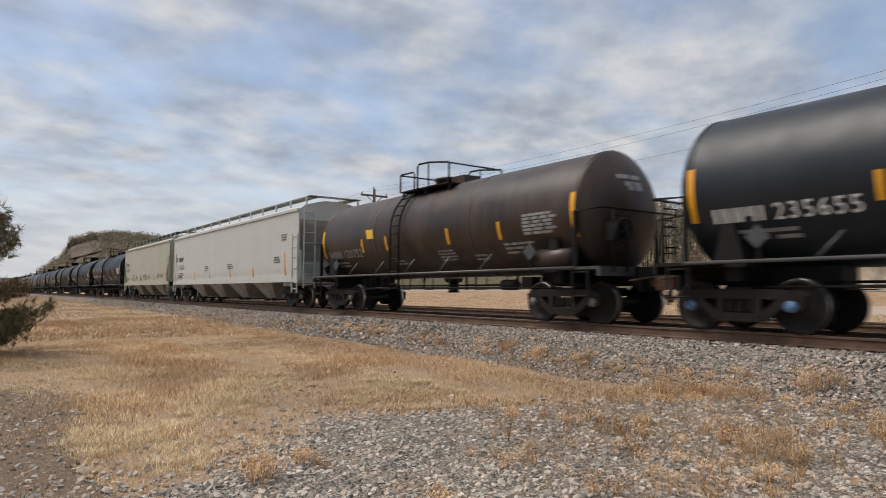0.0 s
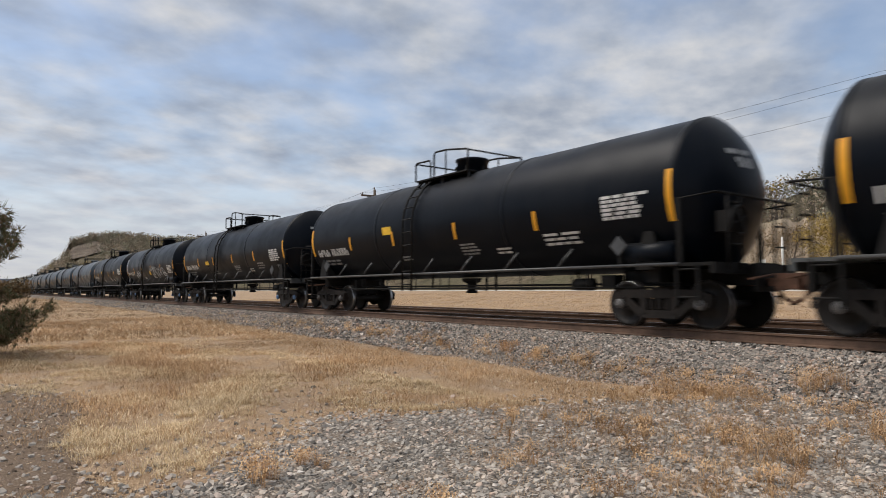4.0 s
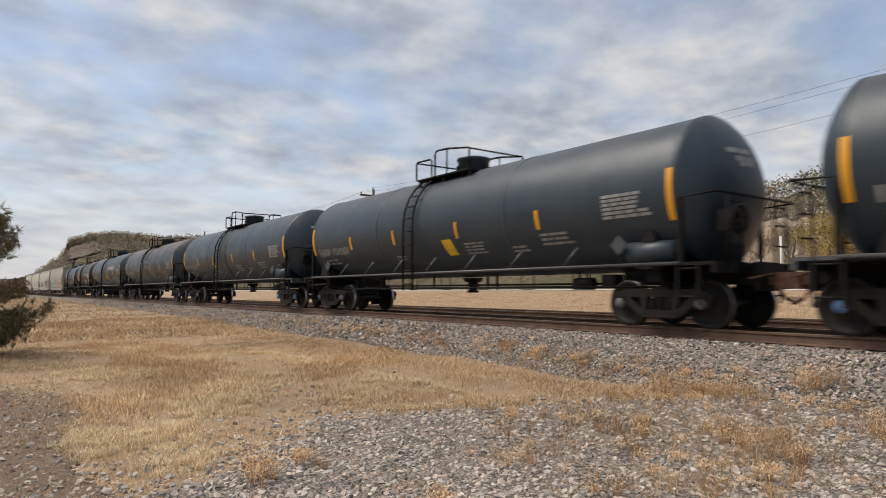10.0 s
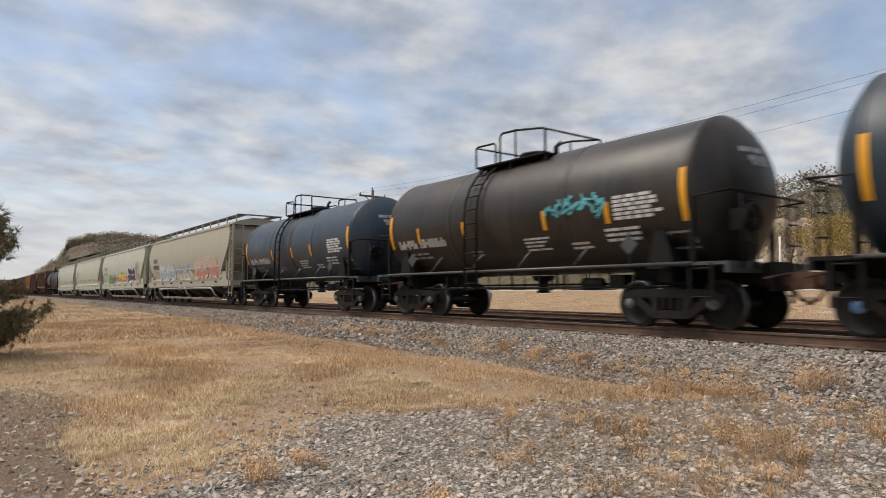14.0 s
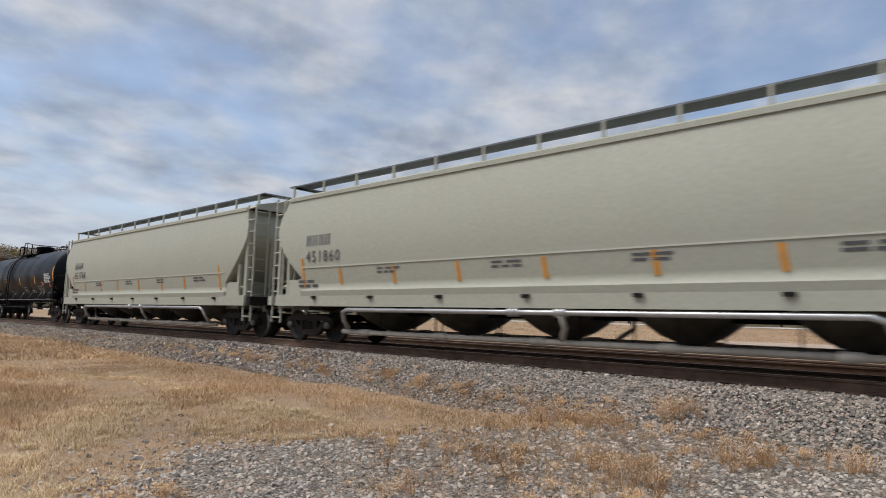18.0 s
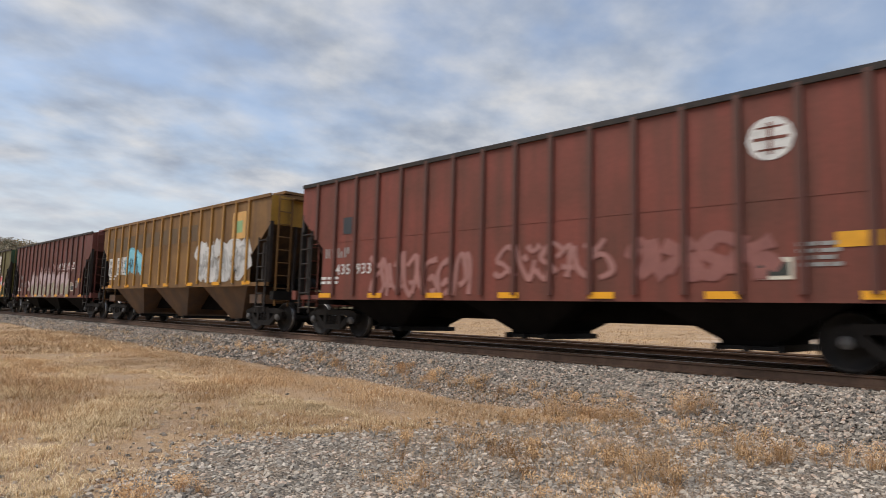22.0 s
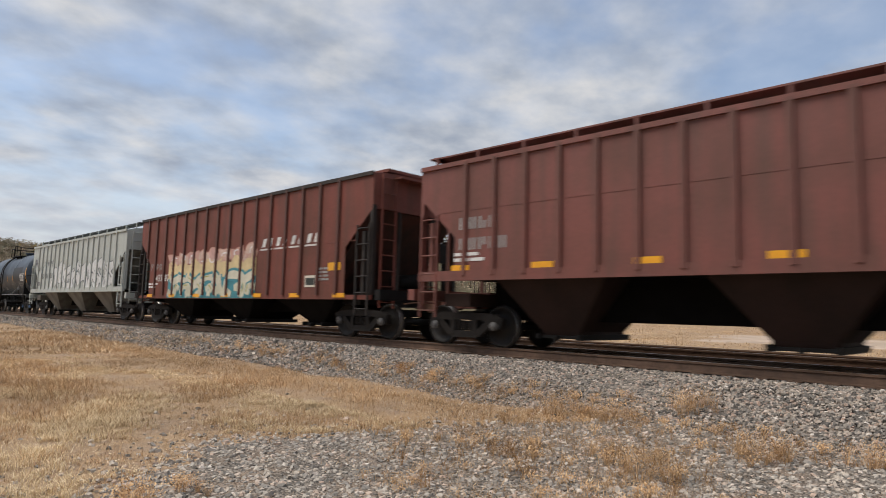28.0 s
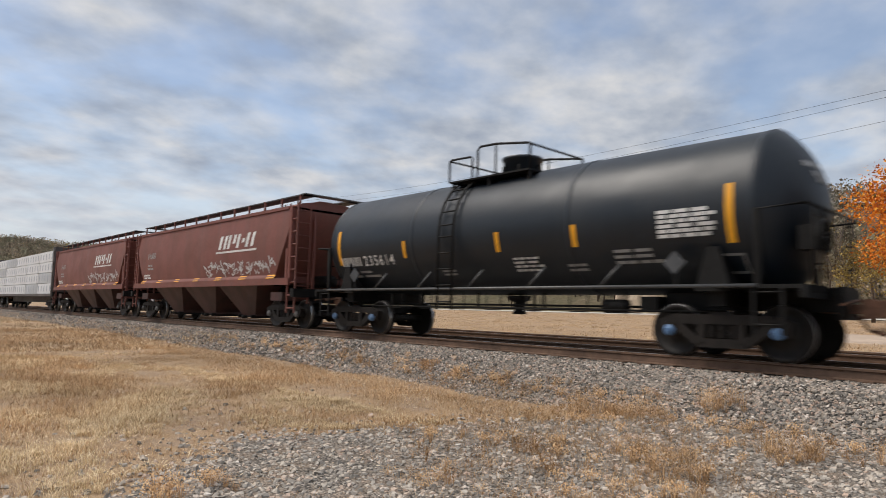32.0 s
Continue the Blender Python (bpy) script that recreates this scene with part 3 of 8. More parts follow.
def tank_car(name, label, half, tone, R=1.52, zc=2.62, dome="drum", stripes=None, cap=None, seed=0, inset=0.68, band=0.0, patch=None, panel_lit=True, ends_rail=True, short_end=False, digits="", drop=0.0):
    car = tagged(new(name), label, "tank car", "cars of the freight train")
    base, dust, amt = TANKS[tone]
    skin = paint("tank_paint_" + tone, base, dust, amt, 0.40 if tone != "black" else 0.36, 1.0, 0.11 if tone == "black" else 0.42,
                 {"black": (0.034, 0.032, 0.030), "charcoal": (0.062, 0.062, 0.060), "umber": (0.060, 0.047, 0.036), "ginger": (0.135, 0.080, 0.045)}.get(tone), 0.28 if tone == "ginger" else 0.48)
    L = half - inset                       # end of the shell
    hd = 0.50                              # depth of the dished heads
    crown_r, knuckle = 1.36 * R, 0.13       # dished head: flat crown and tight knuckle
    turn = math.asin((R - knuckle) / (crown_r - knuckle))
    hd = crown_r - (crown_r - knuckle) * math.cos(turn)
    prof = [(-L + crown_r - crown_r * math.cos(a), max(crown_r * math.sin(a), 0.02)) for a in (turn * k / 7 for k in range(8))]
    prof += [(-L + hd - knuckle * math.cos(a), R - knuckle + knuckle * math.sin(a)) for a in (turn + (math.pi / 2 - turn) * k / 6 for k in range(1, 7))]
    prof += [(-x, r) for x, r in reversed(prof)]
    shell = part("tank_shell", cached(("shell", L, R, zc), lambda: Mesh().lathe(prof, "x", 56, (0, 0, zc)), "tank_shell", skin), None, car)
    # jacket seams, and the dark spill belt under the manway
    for x in (-L + hd + 0.02, L - hd - 0.02, -L * 0.36, L * 0.36):
        ring = lambda: Mesh().lathe([(-0.05, R + 0.001), (-0.045, R + 0.009), (0.045, R + 0.009), (0.05, R + 0.001)], "x", 56, (0, 0, zc))
        part("jacket_seam", cached(("seam", R, zc), ring, "jacket_seam", skin), None, shell, m=pose(x, 0, 0))
    if band:
        g = Mesh().lathe([(-band, R + 0.003), (-band + 0.02, R + 0.010), (band - 0.02, R + 0.010), (band, R + 0.003)], "x", 56, (0, 0, zc))
        part("spill_belt", g, paint("spill_stain_" + tone, (0.045, 0.036, 0.03), (0.02, 0.018, 0.016), 0.8, 0.5), shell, "dark stained belt under the hatch")

    def put(x, z, d=0.005):
        """A point of the near side of the shell."""
        c = max(-0.999, min(0.999, (z - zc) / R))
        return (x, -math.sqrt(1 - c * c) * (R + d + 0.006), zc + c * (R + d + 0.006))

    # underframe
    for s in (-1, 1):
        g = Mesh()
        g.box(min(s * (half - 3.4), s * (half - 0.42)), max(s * (half - 3.4), s * (half - 0.42)), -0.32, 0.32, 0.82, 1.20)
        g.box(s * (half - 0.46) - 0.05, s * (half - 0.46) + 0.05, -0.42, 0.42, 0.70, 1.22)
        part("stub_sill", g, STEEL, car)
        g = Mesh()
        x = s * (half - 2.04)
        g.prism([(x - 0.14, 0.88), (x + 0.14, 0.88), (x + 0.14, 1.30), (x - 0.14, 1.30)], -1.2, 1.2)
        for y in (-1, 1):
            i = len(g.v)
            ya = y * 1.34
            g.v += [(x - 0.30, y * 0.85, 1.15), (x + 0.30, y * 0.85, 1.15), (x + 0.10, ya, 1.86), (x - 0.10, ya, 1.86), (x - 0.30, y * 1.36, 1.12), (x + 0.30, y * 1.36, 1.12)]
            g.f += [(i + 4, i + 5, i + 2, i + 3), (i, i + 4, i + 3), (i + 1, i + 2, i + 5), (i, i + 1, i + 5, i + 4)]
            g.s += [False] * 4
        part("saddle", g, STEEL, car)
        # end platform, steps and end railing
        g = Mesh()
        xa, xb = s * (half - 1.95), s * (half - 0.62)
        g.box(min(xa, xb), max(xa, xb), -1.48, -0.34, 1.16, 1.22)
        g.box(min(xa, xb), max(xa, xb), 0.34, 1.48, 1.16, 1.22)
        g.box(s * (half - 0.66) - 0.04, s * (half - 0.66) + 0.04, -1.48, 1.48, 1.02, 1.20)
        part("end_platform", g, GALV if seed % 3 else STEEL, car)
        if ends_rail:
            g = Mesh()
            xe = s * (half - 0.60)
            g.tube([(s * (half - 1.3), -1.46, 1.2), (s * (half - 1.3), -1.46, 2.40), (xe, -1.40, 2.44), (xe, 1.40, 2.44), (s * (half - 1.3), 1.46, 2.40), (s * (half - 1.3), 1.46, 1.2)], 0.024, 6)
            for y in (-1.05, -0.62, 0.62, 1.05):
                g.tube([(xe, y, 1.1), (xe, y, 2.44)], 0.024, 6)
            for z in (1.55, 1.95, 2.3):
                g.tube([(xe, -1.05, z), (xe, -0.62, z)], 0.018, 5)
                g.tube([(xe, 1.05, z), (xe, 0.62, z)], 0.018, 5)
            part("end_railing", g, STEEL, car)
        for y in (-1, 1):
            g = Mesh()
            ladder(g, s * (half - 1.15), y * 1.47, 0.45, 1.2, 0.42)
            part("step", g, STEEL, car)
    # side running rail with stays
    for y in (-1, 1):
        g = Mesh()
        e = half - 1.3
        g.tube([(-e, y * 1.50, 1.20), (e, y * 1.50, 1.20)], 0.034, 6)
        x = -e + 2.2
        while x < e - 1.5:
            g.tube([(x, y * 1.50, 1.20), (x + 0.34, y * 1.34, 1.62)], 0.024, 5)
            x += 1.72
        part("side_handrail", g, plain("rail_grey_steel", (0.09, 0.09, 0.09), 0.45, 0.3, 0.2), car)
    # brake rigging under the shell
    g = Mesh()
    e = half - 3.2
    g.tube([(-e, -0.35, 0.86), (e, -0.35, 0.86)], 0.025, 6)
    g.tube([(-e, 0.2, 0.80), (e * 0.7, 0.2, 0.80)], 0.022, 6)
    for k in range(4):
        x = -e + 2 * e * (k + 0.5) / 4
        g.box(x - 0.012, x + 0.012, -0.38, -0.32, 0.78, 1.25)
    part("brake_rod", g, STEEL, car)
    for k in range(7):
        x = -e + 2 * e * (k + 0.3) / 7
        g = Mesh()
        g.tube([(x, -0.9, 1.12), (x, -0.9, 0.74), (x + 0.42, -0.9, 0.74), (x + 0.42, -0.9, 1.12)], 0.016, 5)
        part("pipe_hanger", g, STEEL, car)
    part("train_line", Mesh().tube([(-e - 1.0, -0.9, 0.78), (e + 1.0, -0.9, 0.78)], 0.022, 6), STEEL, car)
    g = Mesh().lathe([(e - 1.4, 0.05), (e - 1.36, 0.14), (e - 0.85, 0.14), (e - 0.8, 0.05)], "x", 14, (0, -0.55, 0.86))
    part("brake_cylinder", g, STEEL, car)
    part("brake_valve", Mesh().box(e - 0.5, e - 0.15, -0.72, -0.40, 0.78, 1.05), STEEL, car)
    # end fittings: corner posts, hand brake, placard holders
    for s in (-1, 1):
        for y in (-1, 1):
            part("corner_post", Mesh().box(s * (half - 1.3) - 0.04, s * (half - 1.3) + 0.04, y * 1.44 - 0.04, y * 1.44 + 0.04, 1.2, 2.42), STEEL, car)
            g = Mesh()
            x = s * (half - 2.62)
            g.prism([(x, 1.40), (x + 0.20, 1.60), (x, 1.80), (x - 0.20, 1.60)], y * 1.50 - 0.012, y * 1.50 + 0.012)
            holder = part("placard_holder", g, plain("holder_grey", (0.055, 0.058, 0.062), 0.6, 0.0, 0.25), car, "diamond placard holder")
            part("holder_bracket", Mesh().box(x - 0.025, x + 0.025, y * 1.46 - 0.02, y * 1.46 + 0.02, 1.18, 1.56), STEEL, holder)
    xb = half - 0.72
    brake = part("brake_housing", Mesh().box(xb - 0.14, xb + 0.10, -0.98, -0.66, 1.78, 2.16), STEEL, car)
    g = Mesh().lathe([(xb + 0.16, 0.25), (xb + 0.20, 0.28), (xb + 0.24, 0.25), (xb + 0.20, 0.22), (xb + 0.16, 0.25)], "x", 20, (0, -0.82, 1.97), caps=False)
    for k in range(4):
        a = k * math.pi / 2 + 0.4
        g.tube([(xb + 0.20, -0.82, 1.97), (xb + 0.20, -0.82 + 0.25 * math.cos(a), 1.97 + 0.25 * math.sin(a))], 0.016, 5)
    part("brake_wheel", g, STEEL, brake)
    part("brake_chain", Mesh().tube([(xb, -0.82, 1.78), (xb, -0.78, 1.25)], 0.02, 5), STEEL, brake)
    if seed % 2 or tone in ("charcoal", "ginger"):
        g = Mesh().lathe([(-0.55, 0.04), (-0.5, 0.22), (0.5, 0.22), (0.55, 0.04)], "x", 16, (half - 2.05, -1.22, 1.44))
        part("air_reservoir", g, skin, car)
    g = Mesh().lathe([(zc - R - 0.02, 0.30), (zc - R - 0.12, 0.26), (zc - R - 0.16, 0.14), (zc - R - 0.36, 0.12), (zc - R - 0.40, 0.17), (zc - R - 0.45, 0.17)], "z", 14)
    part("outlet_valve", g, STEEL, car)
    # ladders over the shell, both sides
    off = -1.0
    for y in (-1, 1):
        g = Mesh()
        for dx in (-0.24, 0.24):
            pts = [(off + dx, y * (R + 0.10), 0.72), (off + dx, y * (R + 0.10), zc)]
            pts += [(off + dx, y * (R + 0.10) * math.cos(a), zc + (R + 0.10) * math.sin(a)) for a in (0.25, 0.5, 0.75, 1.0, 1.15)]
            g.tube(pts, 0.034, 5)
        for k in range(10):
            if k < 5:
                p, q = y * (R + 0.10), 0.9 + k * 0.38
            else:
                a = (k - 4.5) * 0.22
                p, q = y * (R + 0.10) * math.cos(a), zc + (R + 0.10) * math.sin(a)
            g.tube([(off - 0.24, p, q), (off + 0.24, p, q)], 0.02, 5)
        part("ladder", g, STEEL, car)
    # top platform, railing and dome
    zt = zc + R
    g = Mesh()
    x0, x1 = off - 0.45, off + 2.05
    g.box(x0, x1, -1.0, -0.38, zt - 0.14, zt - 0.10)
    g.box(x0, x1, 0.38, 1.0, zt - 0.14, zt - 0.10)
    for x in (x0 + 0.05, (x0 + x1) / 2, x1 - 0.05):
        for y in (-0.9, 0.9):
            g.box(x - 0.03, x + 0.03, y - 0.03, y + 0.03, zt - 0.42, zt - 0.12)
    part("top_platform", g, STEEL, car)
    g = Mesh()
    for y in (-1.0, 1.0):
        g.tube([(x0, y, zt - 0.12), (x0, y, zt + 0.38), (x0 + 0.06, y, zt + 0.44), (x0 + 0.72, y, zt + 0.42), (x0 + 0.78, y, zt + 0.36), (x0 + 0.78, y, zt - 0.12)], 0.026, 6)
        g.tube([(x0 + 0.95, y, zt - 0.12), (x0 + 0.95, y, zt + 0.54), (x0 + 1.03, y, zt + 0.62), (x0 + 1.55, y, zt + 0.60), (x1, y, zt + 0.46), (x1 + 0.03, y, zt + 0.40), (x1 + 0.03, y, zt - 0.12)], 0.028, 6)
        g.tube([(x0 + 1.52, y, zt - 0.12), (x0 + 1.52, y, zt + 0.60)], 0.022, 6)
    g.tube([(x1 + 0.03, -1.0, zt + 0.44), (x1 + 0.03, 1.0, zt + 0.44)], 0.026, 6)
    g.tube([(x0, -1.0, zt + 0.42), (x0, 1.0, zt + 0.42)], 0.026, 6)
    part("top_railing", g, STEEL, car)
    g = Mesh()
    if dome == "drum":
        g.lathe([(zt - 0.15, 0.46), (zt + 0.34, 0.46), (zt + 0.36, 0.50), (zt + 0.42, 0.50), (zt + 0.46, 0.36)], "z", 24, (off + 1.05, 0, 0))
    elif dome == "bonnet":
        g.lathe([(zt - 0.15, 0.40), (zt + 0.16, 0.40), (zt + 0.18, 0.45), (zt + 0.24, 0.45), (zt + 0.30, 0.2)], "z", 20, (off + 0.75, 0, 0))
        g.box(off + 1.3, off + 1.9, -0.3, 0.3, zt - 0.1, zt + 0.2)
    else:
        g.lathe([(zt - 0.15, 0.36), (zt + 0.10, 0.36), (zt + 0.12, 0.42), (zt + 0.18, 0.42)], "z", 20, (off + 0.8, 0, 0))
        g.tube([(off + 1.5, 0, zt - 0.1), (off + 1.5, 0, zt + 0.25), (off + 1.66, 0, zt + 0.32)], 0.06, 8)
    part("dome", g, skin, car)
    if dome != "flat":
        for k in range(6):
            a = k * 1.047
            me = cached("hatch_bolt", lambda: Mesh().box(-0.03, 0.03, -0.03, 0.03, 0.05, 0.2), "hatch_bolt", STEEL)
            part("hatch_bolt", me, None, car, m=pose(off + 1.05 + 0.47 * math.cos(a), 0.47 * math.sin(a), zt))
    # yellow reflector strips
    for i, x in enumerate(stripes if stripes is not None else (-4.7, -2.0, 1.1, 4.1)):
        g = Mesh()
        quad_on(g, put, x - 0.055, x + 0.055, zc - 0.53, zc - 0.10)
        part("reflector", g, YELLOW, car)
    for s in (-1, 1):
        g = Mesh()
        xx = s * (L - hd - 0.06 - (0.3 if short_end else 0.0))
        quad_on(g, put, xx - 0.065, xx + 0.065, zc - 0.62 - drop, zc + 0.34 - drop)
        part("reflector", g, YELLOW, car, "tall yellow reflector strip at the tank end")
    # writing that cannot be read
    pale = STENCIL if panel_lit else STENCIL_DIM
    rng = random.Random(seed)
    g = Mesh()
    letters(g, put, -L + hd + 0.42, zc - 0.66, 0.24, 4, 0.19, 0.2, seed)
    tagged(part("reporting_mark", g, pale, car), kind="stuff")
    if digits:
        number(car, put, -L + hd + 1.46, zc - 0.66, 0.26, digits, pale)
    else:
        g = Mesh()
        letters(g, put, -L + hd + 1.48, zc - 0.66, 0.24, 6, 0.17, 0.2, seed + 1)
        tagged(part("reporting_mark", g, pale, car), kind="stuff")
    g = Mesh()
    bars(g, put, -L + hd + 0.5, zc - 0.96, 1.5, 0.22, 2, seed + 3)
    tagged(part("stencil", g, STENCIL_DIM, car), kind="stuff")
    g = Mesh()
    bars(g, put, L - hd - 1.62, zc - 0.48 - drop * 0.8, 1.2, 0.50, 6, seed + 4, 0.28, (3, 5))
    tagged(part("stencil_panel", g, pale, car), kind="stuff")
    for x, z, w, h, r in ((0.16, -0.95, 0.85, 0.32, 4), (0.52, -0.88, 1.1, 0.3, 3), (-0.22, -0.98, 0.6, 0.16, 2), (0.34, -0.98, 0.6, 0.18, 2)):
        g = Mesh()
        bars(g, put, x * L + rng.uniform(-0.3, 0.3), zc + z, w, h, r, seed + int(x * 100), 0.45)
        tagged(part("stencil", g, STENCIL_DIM if rng.random() < 0.6 else pale, car), kind="stuff")
    if seed % 2 == 0:
        g = Mesh()
        x = L * 0.78
        for a, b, c, d in ((x, x + 0.55, zc - 0.82, zc - 0.78), (x, x + 0.55, zc - 1.10, zc - 1.06), (x, x + 0.04, zc - 1.10, zc - 0.78), (x + 0.51, x + 0.55, zc - 1.10, zc - 0.78)):
            quad_on(g, put, a, b, c, d)
        tagged(part("placard_frame", g, STENCIL_DIM, car), kind="stuff")
    if patch:
        g = Mesh()
        px, pz, pw, ph = patch
        quad_on(g, put, px * L, px * L + pw, zc + pz, zc + pz + ph, -0.3)
        part("placard", g, plain("placard_yellow", (0.72, 0.44, 0.02), 0.5, 0.0, 0.2), car, "faded yellow placard on the shell")
    # marks on the end head that faces forward
    g = Mesh()
    for k, (w, z) in enumerate(((0.62, 0.66), (0.46, 0.50), (0.4, 0.40))):
        for j in range(2):
            y0 = 0.12 - j * (w / 2 + 0.05)
            head = lambda y, zz: (L - hd + math.sqrt(crown_r ** 2 - y * y - zz * zz) - crown_r + hd + 0.012, y, zc + zz)
            rows = [[head(y0 - w / 2 * i / 3, z + 0.10 * q) for i in range(4)] for q in (0, 1)]
            g.grid(rows, True)
    tagged(part("stencil", g, STENCIL_DIM, car), kind="stuff")
    add_trucks(car, half, cap or GREY_CAP)
    return car, put, L, zc, R


# ---- covered hopper cars ----
def hopper_car(name, label, half, color, key, eave=4.25, roof=4.50, sill=1.28, side="ribbed", bays=3, walk_on_top=True, cut=(3.45, 2.35, 1.7), rib_step=1.12,
               dirt=(0.10, 0.07, 0.05), amount=0.5, rough=0.6, bay_mat=None, cap=None, in_set=1.93, marks=STENCIL, seed=0, rib_mat=None, lower=0.0, pipes=False, belly=0.0,
               reflect=7, board_mat=None, truck_mat=None, low_slope=0.0, gap=0.9, deep_end=False, end_mat=None):
    car = tagged(new(name), label, "hopper car", "cars of the freight train")
    skin = paint("hopper_paint_" + key, color, dirt, amount, rough, 1.0, 0.3 if side == "ribbed" else 0.5)
    # dirt on the eaves; on end posts and ladders, painted-in shade
    edge_dirt_shade = plain("dirty_shaded_edge", (0.028, 0.022, 0.019), 0.85, 0.0, 0.4, 5, 0.2)
    L = half - gap                         # end of the roof
    zt, zb, run = cut                      # where the side's cut-away begins, ends, and how far in it goes
    W = 1.56 if side == "ribbed" else 1.50

    def wide(z):
        if side == "ribbed":
            return W
        if side == "flat":
            return W + (0.02 if z > sill + 0.25 else 0.0)
        t = (z - sill) / (eave - sill)
        return W - 0.10 + belly * math.sin(math.pi * min(1, max(0, (t + 0.05) * 0.95))) + (0.10 if t < 0.08 else 0.0)

    def reach(z):
        if z >= zt:
            return L - (0.32 * ((z - zt) / (eave - zt)) ** 2 if side == "bellied" else 0.0)
        if side == "bellied" and z > zb:
            return L - run * ((zt - z) / (zt - zb)) ** 1.5
        if z <= zb:
            return L - run
        return L - run * (zt - z) / (zt - zb)

    zs = sorted(set([sill, sill + 0.2, sill + 0.24, zb, zt, eave] + [sill + (eave - sill) * k / 14 for k in range(1, 14)]))
    g = Mesh()
    for y in (-1, 1):
        g.grid([[(-reach(z) + 2 * reach(z) * i / 12, y * wide(z), z) for i in range(13)] for z in zs], side != "ribbed")
    def inner(z):
        if not deep_end or z > 3.45:
            return reach(z)
        return L - 1.7 * min(1.0, (3.45 - z) / 1.5)

    for s in (-1, 1):
        if side != "ribbed":
            g.grid([[(s * inner(z), wide(z) * j / 4, z) for j in range(-4, 5)] for z in zs], False)
        else:
            e = Mesh()
            e.grid([[(s * L, W * j / 4, z) for j in range(-4, 5)] for z in zs if z >= zt], False)
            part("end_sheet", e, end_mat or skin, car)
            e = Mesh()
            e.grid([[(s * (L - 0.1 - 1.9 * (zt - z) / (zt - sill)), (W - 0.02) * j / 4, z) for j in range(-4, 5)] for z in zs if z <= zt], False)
            # dirt blotches over a colour cut to 0.35 for the end's deep shade
            part("slope_sheet", e, paint("slope_shade_dirt_" + key, tuple(0.35 * c for c in color), (0.02, 0.017, 0.015), 0.7, 0.8), car)
        if deep_end:
            for y in (-1, 1):
                g.grid([[(s * x, y * (wide(z) - 0.05), z) for x in (L - 1.9, L)] for z in zs], False)
                g.grid([[(s * L, y * (wide(z) - d), z) for d in (0.0, 0.05)] for z in zs], False)
    crown = [(eave, wide(eave)), (eave + (roof - eave) * 0.55, wide(eave) * 0.82), (roof, wide(eave) * 0.4), (roof + 0.02, 0)]
    ys = [(z, -y) for z, y in crown] + [(z, y) for z, y in reversed(crown[:-1])]
    g.grid([[(x, y, z) for x in (-L, L)] for z, y in ys], True)
    for s in (-1, 1):
        g.face(*[(s * L, y, z) for z, y in ys])
    g.grid([[(-reach(sill), y * wide(sill), sill), (reach(sill), y * wide(sill), sill)] for y in (-1, 1)], False)
    body = part("hopper_body", g, skin, car)

    def put(x, z, d=0.005):
        return (x, -(wide(z) + d + 0.004), z)

    # eave strip and side sill
    for y in (-1, 1):
        g = Mesh()
        yo = wide(eave)
        Le = reach(eave)
        g.box(-Le, Le, y * yo - 0.03 + y * 0.02, y * yo + 0.03 + y * 0.02, eave - 0.05, eave + 0.05)
        part("eave_rail", g, (skin if key == "ochre" else edge_dirt_shade) if side == "ribbed" and not walk_on_top else skin, car)
        g = Mesh()
        out = 0.001 if side == "ribbed" and not walk_on_top else 0.04
        g.box(-L, L, min(y * (W - 0.06), y * (W + out)), max(y * (W - 0.06), y * (W + out)), sill - 0.12 - lower, sill + (0.0 if out < 0.01 else 0.10))
        part("side_sill", g, skin, car)
    if side == "ribbed":
        n = 15 if rib_step > 0.85 else 16
        first = -6.89 if rib_step > 0.85 else -6.43
        # ribs at 0.55 of the side colour; full colour when amount is low
        rib_tone = paint("rib_paint_" + key, tuple(0.55 * c for c in color) if amount > 0.35 else color, dirt, amount, rough)
        for y in (-1, 1):
            for k in range(n + 1):
                x = first + rib_step * k
                zlow = sill
                if abs(x) > L - run:
                    zlow = zb + (zt - zb) * (abs(x) - (L - run)) / run if abs(x) < L else zt
                me = cached(("rib", key, round(eave - zlow, 2)), lambda: Mesh().prism([(-0.05, zlow - eave), (0.05, zlow - eave), (0.05, 0), (-0.05, 0)], -0.06, 0.0), "rib", rib_mat or rib_tone)
                ob = part("rib", me, None, body, m=pose(x, y * W, eave, 0, 0, 0 if y < 0 else 180))
        if amount > 0:
            g = Mesh()
            g.box(-L + run * 0.6, L - run * 0.6, -W - 0.006, -W, sill + 1.42, sill + 1.44)
            part("weld_seam", g, skin, body)
    # slope sheets, end sills, corner posts, ladders
    for s in (-1, 1):
        g = Mesh()
        xa, xb = s * (L - run), s * (half - 0.46)
        g.box(min(xa, xb), max(xa, xb), -0.34, 0.34, 0.84, 1.22)
        g.box(s * (half - 0.62) - 0.10, s * (half - 0.62) + 0.10, -1.55, 1.55, 1.0, 1.26)
        part("end_sill", g, skin if seed % 2 else STEEL, car)
        post_mat = edge_dirt_shade if side == "ribbed" and not walk_on_top else skin
        for y in (-1, 1):
            part("corner_post", Mesh().box(s * (L - 0.04) - 0.05, s * (L - 0.04) + 0.05, y * (W - 0.06) - 0.06, y * (W - 0.06) + 0.06, sill, zt + 0.1), post_mat, car)
            if run > 0.8:
                part("side_post", Mesh().box(s * (L - run + 0.75) - 0.05, s * (L - run + 0.75) + 0.05, y * (W - 0.06) - 0.05, y * (W - 0.06) + 0.05, sill, zb + (zt - zb) * 0.40), post_mat, car)
